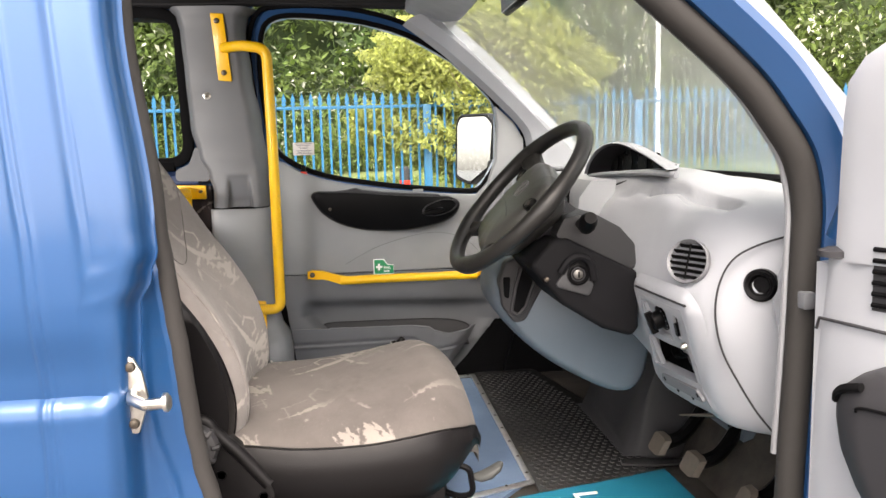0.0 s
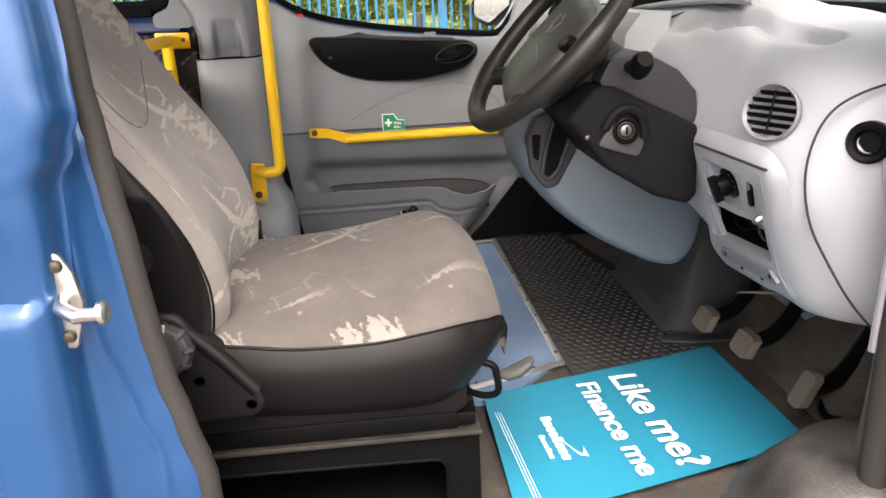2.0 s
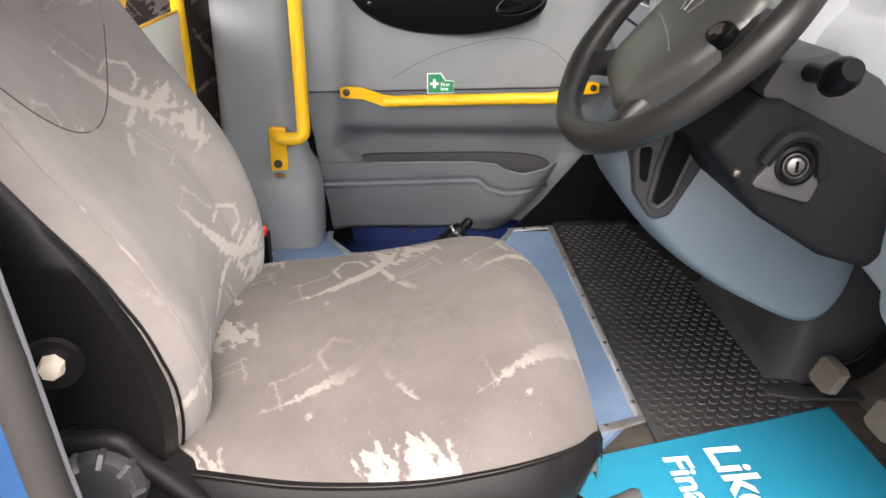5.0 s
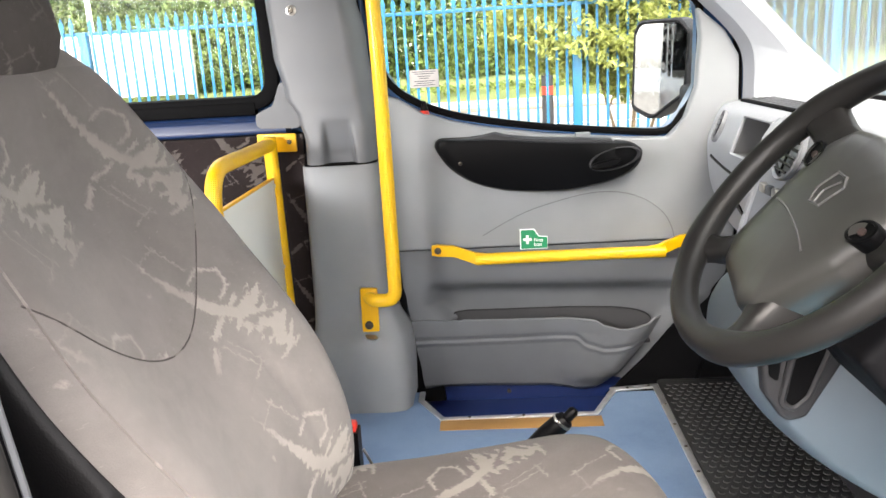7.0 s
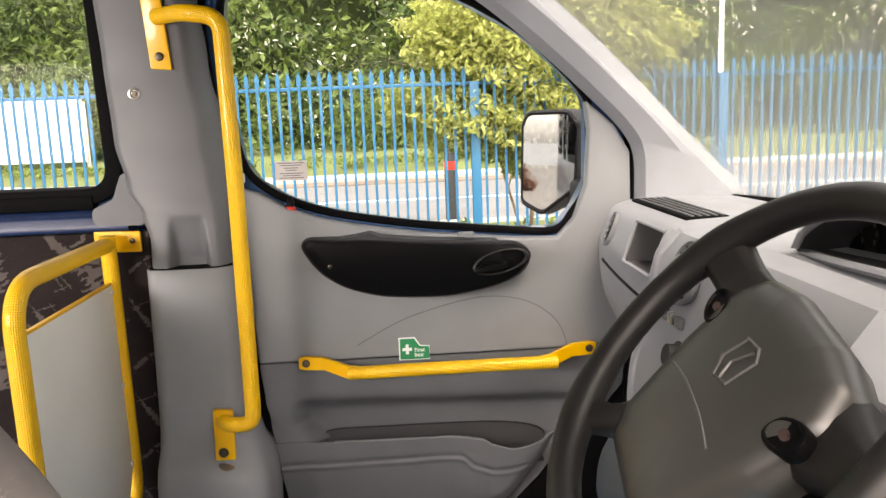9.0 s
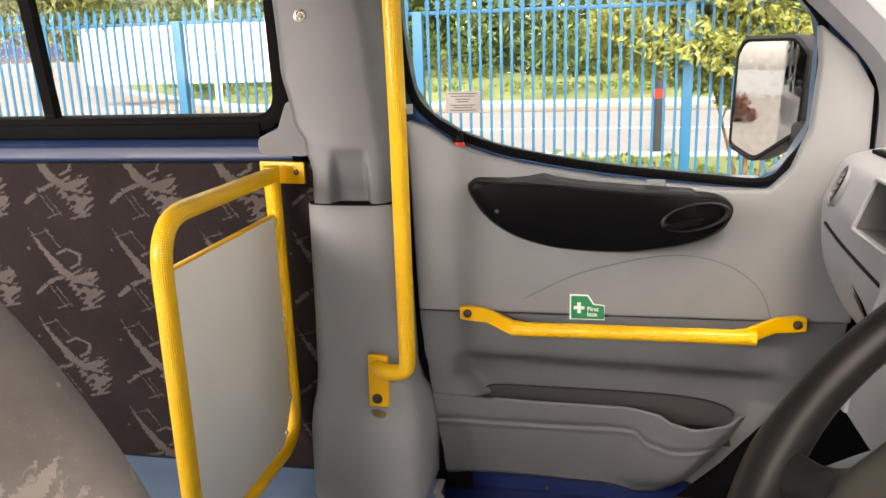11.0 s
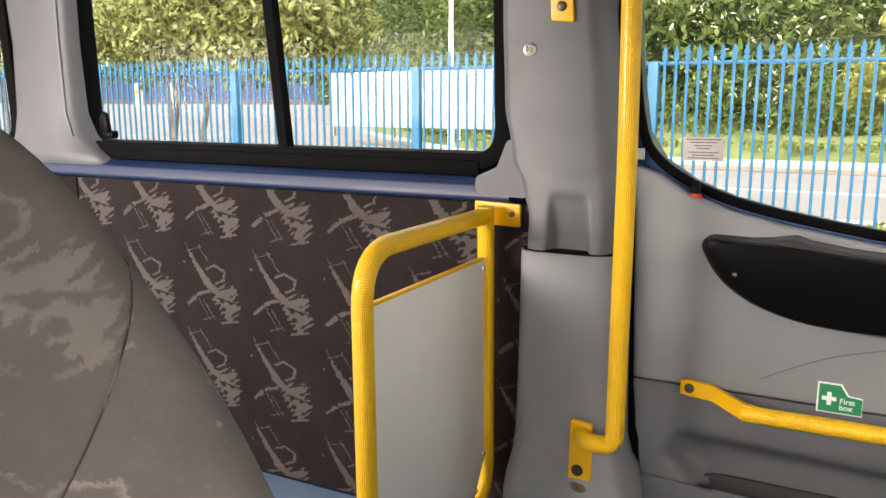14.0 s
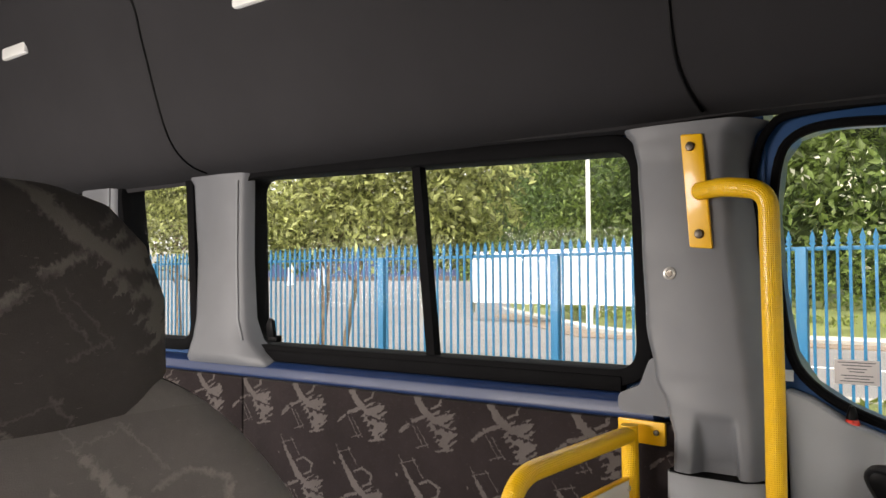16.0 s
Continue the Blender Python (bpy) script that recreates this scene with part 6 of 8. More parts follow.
def dashboard():
    d = thing("dashboard", (0.65, MID, 1.10), "light grey moulded dashboard with vents and an open fuse bay", "dashboard")
    # stations across the van: profile from the foot of the windscreen round to the knee
    near_prof = [(0.93, 1.285), (0.85, 1.305), (0.78, 1.316), (0.72, 1.320), (0.665, 1.317), (0.615, 1.304), (0.577, 1.276), (0.550, 1.226), (0.529, 1.166), (0.534, 1.110), (0.557, 1.050), (0.577, 1.000), (0.598, 0.955), (0.625, 0.932), (0.70, 0.945), (0.80, 1.02)]
    mid_prof = [(0.97, 1.30), (0.88, 1.325), (0.80, 1.335), (0.72, 1.335), (0.65, 1.330), (0.59, 1.318), (0.545, 1.295), (0.520, 1.255), (0.515, 1.200), (0.520, 1.140), (0.535, 1.080), (0.562, 1.03), (0.605, 0.99), (0.65, 0.97), (0.71, 0.975), (0.80, 1.02)]
    far_prof = [(0.93, 1.295), (0.85, 1.318), (0.78, 1.330), (0.70, 1.334), (0.62, 1.332), (0.565, 1.328), (0.530, 1.314), (0.512, 1.275), (0.502, 1.236), (0.510, 1.150), (0.535, 1.085), (0.565, 1.035), (0.610, 0.995), (0.65, 0.98), (0.71, 0.985), (0.80, 1.02)]

    def at(y):
        if y < 1.62:
            f = max(0, min(1, (y - 1.40) / 0.22))
            a, b = near_prof, mid_prof
        else:
            f = max(0, min(1, (y - 1.9) / 0.3))
            a, b = mid_prof, far_prof
        f = f * f * (3 - 2 * f)
        pr = [(p[0] + (q[0] - p[0]) * f, p[1] + (q[1] - p[1]) * f) for p, q in zip(a, b)]
        e = max(0.0, (1.300 - y) / 0.18)          # the near end curls away
        pull, low_pull = 0.105 * e ** 2.2, 0.13 * max(0.0, (1.235 - y) / 0.117) ** 2.2
        e2 = max(0.0, (y - 2.60) / 0.09)
        pull, low_pull = pull + 0.05 * e2 ** 2.5, low_pull + 0.05 * e2 ** 2.5
        out = []
        for i, (x, z) in enumerate(pr):
            s = 1.0 if 3 <= i <= 13 else 0.25
            low = max(0.0, min(1.0, (1.185 - z) / 0.06)) if i > 5 else 0.0
            out.append((x + (pull + (low_pull - pull) * low) * s, y, z - (0.018 * e ** 2 if i < 7 else 0)))
        return out
    ys = [1.118, 1.13, 1.145, 1.155] + [1.165 + 0.0095 * k for k in range(56)] + [1.72, 1.76, 1.80, 1.85, 1.9, 1.95, 2.0, 2.05, 2.1, 2.15, 2.2, 2.235, 2.272, 2.32, 2.38, 2.434, 2.47, 2.5, 2.54, 2.58, 2.62, 2.65, 2.675, 2.69]
    bm = loft([[Vector(p) for p in spline(at(y), 16)] for y in ys], closed=False)
    # a shallow tray pressed into the top, and the open cubby before the passenger
    for v in bm.verts:
        x, y, z = v.co
        if z > 1.22:
            # the top swells up under the instruments
            across = max(0.0, 1 - ((x - 0.635) / 0.12) ** 2) if x > 0.60 else 1 / (1 + math.exp((0.566 - x) / 0.006))
            run = 1 / (1 + math.exp(-(y - 1.385) / 0.016)) * 1 / (1 + math.exp((y - 1.985) / 0.012))
            v.co.z += across * run * max(0.0, (1.366 - 0.030 * (y - 1.42) / 0.53) - 1.326)
            # a crescent tray: its floor runs out to the front, its back wall is steep
            back = lerp([(1.23, 0.640), (1.26, 0.650), (1.33, 0.652), (1.40, 0.620), (1.50, 0.582), (1.60, 0.556)], y)[0]
            front = lerp([(1.23, 0.606), (1.26, 0.600), (1.34, 0.588), (1.436, 0.568), (1.60, 0.548)], y)[0]
            q = (x - front) / (back - front)
            if 0 < q < 1:
                ends = max(0.0, min(1.0, (y - 1.232) / 0.03)) * max(0.0, min(1.0, (1.60 - y) / 0.12))
                v.co.z -= 0.030 * ends * q ** 1.3 * min(1.0, (1 - q) / 0.16)
    # the hole behind the switch panel
    o, ea, eb, nn = Vector((0.5215, 1.396, 1.1488)), Vector((0.010, -1.0, 0.0)), Vector((0.367, 0.004, -0.930)), Vector((-0.930, -0.009, -0.367))
    cut = []
    for f in bm.faces:
        q = f.calc_center_median() - o
        a, b = q.dot(ea), q.dot(eb)
        if abs(q.dot(nn)) < 0.03 and 0.020 < b < 0.198 and (0.004 if b < 0.095 else -0.03) < a < 0.172 - 0.22 * max(0.0, b - 0.03):
            cut.append(f)
    bmesh.ops.delete(bm, geom=cut, context="FACES")
    gone = [f for f in bm.faces if 2.27 < f.calc_center_median().y < 2.436 and 1.237 < f.calc_center_median().z < 1.3135 and f.calc_center_median().x < 0.60]
    bmesh.ops.delete(bm, geom=gone, context="FACES")
    ext = bmesh.ops.extrude_face_region(bm, geom=bm.faces[:])
    bmesh.ops.translate(bm, verts=[g for g in ext["geom"] if isinstance(g, bmesh.types.BMVert)], vec=Vector((0.010, 0, 0.0)))
    body = part("top_moulding", bm, TRIM_PALE, d, "light grey main moulding", sharp=60)
    prof = [(x, z) for x, _, z in spline(at(1.125), 3)]
    part("end_panel", prism(prof + [(0.93, 1.1)], "y", 1.112, 1.120, 0.002), TRIM_PALE, d, "light grey end panel")
    # end-panel seam and the round hole
    part("end_seam", tube(spline([(0.667, 1.128, 1.268), (0.619, 1.145, 1.251), (0.586, 1.157, 1.228), (0.568, 1.163, 1.19), (0.563, 1.165, 1.14), (0.574, 1.163, 1.083), (0.597, 1.155, 1.033), (0.628, 1.145, 0.979), (0.656, 1.130, 0.941)], 6), 0.0018, 6), TRIM_DARK, d, "dark joint line")
    hole = part("demister_hole", lathe([(0.026, -0.006), (0.026, 0.012), (0.022, 0.017), (0.017, 0.015), (0.0135, 0.006), (0.002, 0.005)], (0.627, 1.138, 1.190), (-0.72, -0.69, 0.05), 24), BLACK, d, "black round demister outlet")
    part("flap", lathe([(0.0125, 0.0055), (0.0125, 0.0070), (0.009, 0.0072)], (0.627, 1.138, 1.190), (-0.72, -0.69, 0.05), 20), RUBBER_BLACK, hole)
    vent(d, (0.5475, 1.233, 1.2165), (-0.88, -0.40, 0.25), (0, 0, 1), 0.042, 0.037, 6, ring=SLATE_LIGHT)
    # instrument binnacle: an arched hood open towards the wheel, dark inside
    def arch(f, x, y0, y1, sink):
        h = 0.066 * max(0.0, math.sin(math.pi * f ** 1.5)) ** 0.6
        return Vector((x, y0 + (y1 - y0) * f, 1.362 - 0.026 * f + h * sink))
    n = 32
    rows = [[arch(k / n, *q) for k in range(n + 1)] for q in ((0.650, 1.52, 1.92, 0.80), (0.615, 1.47, 1.93, 0.90), (0.592, 1.435, 1.945, 0.97), (0.585, 1.425, 1.95, 1.0), (0.588, 1.418, 1.958, 1.04), (0.600, 1.425, 1.962, 1.06), (0.630, 1.480, 1.965, 1.00), (0.665, 1.555, 1.965, 0.78), (0.705, 1.645, 1.965, 0.45), (0.745, 1.735, 1.96, 0.05), (0.76, 1.76, 1.955, -0.15))]
    part("binnacle_hood", loft(rows, closed=False), TRIM_PALE, d, "grey arched instrument hood", sharp=60)
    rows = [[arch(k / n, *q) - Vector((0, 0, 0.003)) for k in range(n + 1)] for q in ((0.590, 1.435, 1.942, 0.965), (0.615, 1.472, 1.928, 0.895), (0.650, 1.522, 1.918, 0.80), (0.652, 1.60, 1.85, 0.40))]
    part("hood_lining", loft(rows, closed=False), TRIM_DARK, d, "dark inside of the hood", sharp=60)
    pts = [(p.y, p.z) for p in (arch(k / n, 0.65, 1.525, 1.915, 0.79) for k in range(n + 1))]
    part("instrument_face", prism(pts, "x", 0.640, 0.644), RUBBER_BLACK, d, "dark instrument face")
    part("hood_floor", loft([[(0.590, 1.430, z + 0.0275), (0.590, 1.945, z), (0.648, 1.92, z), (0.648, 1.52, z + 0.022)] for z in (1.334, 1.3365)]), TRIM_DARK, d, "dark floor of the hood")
    part("hood_ledge", tube(spline([(0.600, 1.41, 1.352), (0.585, 1.50, 1.354), (0.580, 1.68, 1.346), (0.585, 1.84, 1.337), (0.600, 1.95, 1.330)], 6), 0.006, 8), TRIM_PALE, d, "pale ledge below the instruments")
    for y, r in ((1.605, 0.026), (1.69, 0.033), (1.785, 0.033), (1.865, 0.022)):
        dial = part("dial", lathe([(r, 0), (r, 0.003), (r * 0.93, 0.003), (r * 0.9, 0.0008)], (0.640, y, 1.366), (-1, 0, 0.05), 24), BLACK, d, "round dial with faint marks")
        for k in range(7):
            q = radians(-40 + 260 * k / 6)
            c = Vector((0.6370, y + r * 0.72 * math.cos(q), 1.366 + r * 0.72 * math.sin(q)))
            part("dial_mark", box(c.x - 0.0006, c.x + 0.0006, c.y - 0.0016, c.y + 0.0016, c.z - 0.003, c.z + 0.003), TRIM_DARK, dial)
    part("top_joint", tube(spline([(0.522, 1.769, 1.261), (0.541, 1.735, 1.2915), (0.559, 1.683, 1.3155), (0.578, 1.596, 1.3355), (0.611, 1.535, 1.3485), (0.636, 1.515, 1.358), (0.655, 1.544, 1.366)], 6), 0.0022, 6), TRIM_DARK, d, "dark joint sweeping up to the instrument hood")
    # fuse bay and light knob at the near knee
    def S(a, b, h=0.0):
        return o + ea * a + eb * b + nn * h

    def tile(pts, h0, h1, r=0.006):
        ring = round_off(pts, r, 3)
        return soften(loft([[S(a, b, h0) for a, b in ring], [S(a, b, h1) for a, b in ring]]), 0.0015)
    def plate(outer, holes, h0, h1):
        bm = holed(round_off(outer, 0.008, 3), [round_off(q, 0.005, 3) for q in holes], "z", h0, h1)
        for v in bm.verts:
            v.co = S(v.co.x, v.co.y, v.co.z)
        return soften(bm, 0.0012, 1, 50)
    pocket = [(0.004, 0.024), (0.116, 0.021), (0.104, 0.086), (-0.020, 0.092)]
    slot = [(0.146, 0.026), (0.166, 0.027), (0.147, 0.073), (0.126, 0.071)]
    fuses = [(-0.030, 0.106), (0.077, 0.101), (0.158, 0.091), (0.146, 0.158), (0.04, 0.170), (-0.062, 0.180)]
    bay = part("switch_panel", plate([(-0.012, 0.012), (0.198, 0.006), (0.176, 0.089), (0.156, 0.168), (0.170, 0.200), (0.06, 0.218), (-0.062, 0.228), (-0.088, 0.212), (-0.052, 0.128), (-0.054, 0.094)], [slot, fuses, pocket], -0.012, 0.006), TRIM_PALE, d, "pale switch panel with the fuse cover missing")
    part("pocket_floor", tile([(0.000, 0.020), (0.119, 0.018), (0.107, 0.089), (-0.024, 0.095)], -0.010, -0.004), TRIM_PALE, bay, "recessed switch pocket")
    rim = round_off([(-0.012, 0.012), (0.198, 0.006), (0.176, 0.089), (0.156, 0.168), (0.170, 0.200), (0.06, 0.218), (-0.062, 0.228), (-0.088, 0.212), (-0.052, 0.128), (-0.054, 0.094)], 0.008, 3)
    part("panel_skirt", loft([[S(a, b, h) for a, b in grow(rim, g)] for h, g in ((0.0055, -0.003), (0.0052, 0.003), (0.0035, 0.009), (0.000, 0.016), (-0.006, 0.023), (-0.016, 0.030))], caps=False), TRIM_PALE, bay, "moulded edge running into the dashboard", sharp=60)
    part("light_knob", lathe([(0.024, 0), (0.024, 0.004), (0.017, 0.006), (0.016, 0.022), (0.012, 0.025)], S(0.063, 0.054, -0.004), nn, 18), BLACK, bay, "black rotary light knob")
    part("knob_grip", soften(loft([[S(0.058, 0.034, h), S(0.068, 0.034, h), S(0.068, 0.074, h), S(0.058, 0.074, h)] for h in (0.014, 0.026)]), 0.003), BLACK, bay)
    for k in range(5):
        q = -0.9 + 0.45 * k
        part("knob_mark", loft([[S(0.063 + 0.0205 * math.cos(q + w), 0.054 + 0.0205 * math.sin(q + w), h) for w in (-0.05, 0.05)] + [S(0.063 + 0.0225 * math.cos(q + w), 0.054 + 0.0225 * math.sin(q + w), h) for w in (0.05, -0.05)] for h in (-0.001, 0.0008)]), SLATE_LIGHT, bay)
    part("switch_slot", tile([(0.124, 0.024), (0.168, 0.024), (0.149, 0.075), (0.122, 0.073)], -0.004, 0.001, 0.003), RUBBER_BLACK, bay, "dark empty switch slot")
    part("switch_stub", tile([(0.146, 0.040), (0.156, 0.040), (0.146, 0.066), (0.136, 0.065)], 0.001, 0.009, 0.003), BLACK, bay)
    part("clip", lathe([(0.006, 0), (0.006, 0.006), (0.003, 0.010)], S(0.160, 0.080, 0.006), nn, 10), STEEL, bay, "bright clip")
    mouth = round_off([(-0.034, 0.103), (0.079, 0.098), (0.162, 0.088), (0.150, 0.162), (0.04, 0.174), (-0.068, 0.184)], 0.005, 3)
    part("fuse_bay", loft([[S(a, b, h) for a, b in mouth] for h in (0.000, -0.012, -0.060)], caps=False), RUBBER_BLACK, bay, "open dark fuse bay with its cover missing", sharp=20)
    part("bay_back", tile([(-0.034, 0.103), (0.079, 0.098), (0.162, 0.088), (0.150, 0.162), (0.04, 0.174), (-0.068, 0.184)], -0.064, -0.059), RUBBER_BLACK, bay)
    for k, (a0, a1, b0) in enumerate(((0.02, 0.11, 0.128), (0.05, 0.14, 0.144), (-0.03, 0.06, 0.150))):
        part("fuse_wire", tube(spline([S(a0, b0, -0.050), S(a0 + 0.02, b0 - 0.01, -0.022), S((a0 + a1) / 2, b0 + 0.006, -0.016), S(a1, b0 - 0.006, -0.040)], 5), 0.0022, 6), SHROUD_DARK if k == 1 else BLACK, bay, "loose wire")
    part("fuse_block", tile([(0.06, 0.108), (0.115, 0.104), (0.110, 0.132), (0.055, 0.136)], -0.058, -0.018, 0.003), SLATE, bay, "dark fuse block")
    part("bay_ledge", tile([(-0.030, 0.192), (0.136, 0.172), (0.158, 0.192), (-0.046, 0.214)], 0.006, 0.011), SLATE_LIGHT, bay, "ledge of the open fuse bay")
    for a, b in ((-0.020, 0.200), (0.135, 0.183), (0.02, 0.214), (0.09, 0.206)):
        part("ledge_hole", lathe([(0.0042, 0), (0.0042, 0.0015)], S(a, b, 0.0105 if b < 0.204 else 0.006), nn, 10), BLACK, bay)
    part("panel_joint", tube([S(-0.004, 0.000, 0.004), S(0.10, -0.002, 0.003), S(0.212, -0.004, 0.002)], 0.0022, 6), TRIM_DARK, d, "dark joint line")
    # knee bolster in blue-grey, and the console below the middle
    prof = [(0.335, 1.175), (0.298, 1.145), (0.285, 1.10), (0.302, 1.050), (0.36, 0.985), (0.43, 0.930), (0.51, 0.884), (0.565, 0.862), (0.605, 0.872), (0.632, 0.93), (0.64, 1.05), (0.62, 1.20), (0.50, 1.24)]
    secs = []
    for y, s in ((1.610, 0.88), (1.622, 0.95), (1.655, 1.0), (1.72, 1.0), (1.80, 0.99), (1.83, 0.95)):
        secs.append([(0.52 + (x - 0.52) * s, y, 1.06 + (z - 1.06) * s) for x, z in [tuple(q) for q in spline(prof, 3, True)]])
    con = part("centre_console", loft(secs), TRIM_BLUE, d, "blue-grey console moulding", sharp=60)
    ring = round_off([(0.296, 1.130), (0.302, 1.076), (0.328, 1.038), (0.352, 1.044), (0.391, 1.114), (0.382, 1.163), (0.350, 1.186), (0.312, 1.172)], 0.016, 4)
    con_frame = part("console_frame", soften(prism(ring, "y", 1.604, 1.640), 0.006, 3), SHROUD_DARK, d, "dark grey console frame")
    slot = [(0.321, 1.066), (0.335, 1.057), (0.352, 1.074), (0.372, 1.129), (0.367, 1.164), (0.345, 1.168), (0.330, 1.118)]
    part("console_slot", prism(round_off(slot, 0.010, 4), "y", 1.6005, 1.6045), RUBBER_BLACK, con_frame, "dark recess")
    part("slot_rim", tube([(x, 1.602, z) for x, z in round_off(slot, 0.010, 4)], 0.0045, 8, True), SHROUD_DARK, con_frame, "rolled edge of the recess")
    part("console_slot", prism(round_off([(0.304, 1.140), (0.306, 1.100), (0.316, 1.092), (0.320, 1.140)], 0.004, 3), "y", 1.6005, 1.6045), RUBBER_BLACK, con_frame, "dark recess")
    face = part("middle_moulding", soften(loft([[(0.505, y, 1.335), (0.478, y, 1.30), (0.470, y, 1.22), (0.448, y, 1.12), (0.44, y, 1.05), (0.52, y, 1.05), (0.56, y, 1.335)] for y in (1.63, 2.170)]), 0.012, 3), TRIM_PALE, d, "light grey middle moulding")
    vent(d, (0.474, 1.765, 1.283), (-0.96, -0.05, 0.2), (0, 0, 1), 0.060, 0.036, 5, ring=BLACK)
    vent(d, (0.477, 2.035, 1.292), (-0.93, 0.10, 0.36), (0, 0, 1), 0.062, 0.046, 6, ring=SLATE_LIGHT)
    for k, y in enumerate((1.84, 1.93, 2.02)):
        part("heater_knob", lathe([(0.022, 0), (0.022, 0.004), (0.017, 0.006), (0.015, 0.02)], (0.462, y, 1.175), (-0.95, 0, 0.25), 16), STEEL if k == 1 else TRIM_DARK, d, "heater control knob")
    for k in range(4):
        part("push_button", box(0.462, 0.478, 2.02 + 0.03 * k, 2.042 + 0.03 * k, 1.212, 1.229, 0.003), STEEL if k % 2 else SLATE, d)
    # passenger's side: small vent, cubby and slot
    vent(d, (0.513, 2.555, 1.281), (-0.95, 0.10, 0.4), (0, 0, 1), 0.026, 0.036, 5, ring=SLATE_LIGHT)
    # the cubby is a real hollow in the moulding; its shade is painted dark
    mouth = [Vector(p) for p in ((0.530, 2.272, 1.314), (0.530, 2.434, 1.314), (0.502, 2.434, 1.236), (0.502, 2.272, 1.236))]
    deep = [Vector(p) for p in ((0.66, 2.282, 1.305), (0.66, 2.424, 1.305), (0.66, 2.424, 1.232), (0.66, 2.282, 1.232))]
    cub = part("cubby", loft([[p + Vector((0.004, 0, 0)) for p in mouth], deep], caps=False), plastic("cubby_shade_grey", (0.075, 0.076, 0.08)), d, "open cubby hollow with its shade in the colour", sharp=20)
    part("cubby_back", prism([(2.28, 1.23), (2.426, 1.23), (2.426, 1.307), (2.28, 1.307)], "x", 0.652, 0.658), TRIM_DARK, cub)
    part("cubby_rim", tube(bend([*mouth, mouth[0]], 0.008), 0.0035, 6), TRIM_PALE, cub)
    part("slot_line", tube(spline([(0.5035, 2.585, 1.212), (0.5045, 2.50, 1.200), (0.505, 2.40, 1.192), (0.506, 2.30, 1.186)], 5), 0.0042, 8), BLACK, d, "dark slot below the cubby")
    part("lower_slot", loft([[(0.510, 2.475, 1.158), (0.512, 2.40, 1.130), (0.522, 2.385, 1.098), (0.517, 2.44, 1.122)], [(0.530, 2.475, 1.158), (0.532, 2.40, 1.130), (0.54, 2.385, 1.098), (0.535, 2.44, 1.122)]]), BLACK, d, "dark lower slot")
    part("stack_edge", tube(spline([(0.512, 2.140, 1.333), (0.482, 2.150, 1.30), (0.474, 2.165, 1.22), (0.452, 2.180, 1.12), (0.446, 2.18, 1.05)], 6), 0.011, 8), TRIM_PALE, d, "rounded edge of the middle moulding")
    part("demist_grille", soften(box(0.572, 0.648, 2.29, 2.61, 1.326, 1.3352), 0.0015), RUBBER_BLACK, d, "dark demister grille")
    for k in range(5):
        part("grille_bar", box(0.583 + 0.014 * k, 0.588 + 0.014 * k, 2.295, 2.605, 1.3345, 1.3372, 0.001), SLATE, d)
    part("screen_grille", soften(box(0.80, 0.845, 1.62, 2.1, 1.322, 1.330), 0.002), BLACK, d, "dark windscreen demister slot")
    for k in range(12):
        part("grille_bar", box(0.805, 0.842, 1.635 + 0.04 * k, 1.650 + 0.04 * k, 1.3295, 1.3335), TRIM, d)


dashboard()


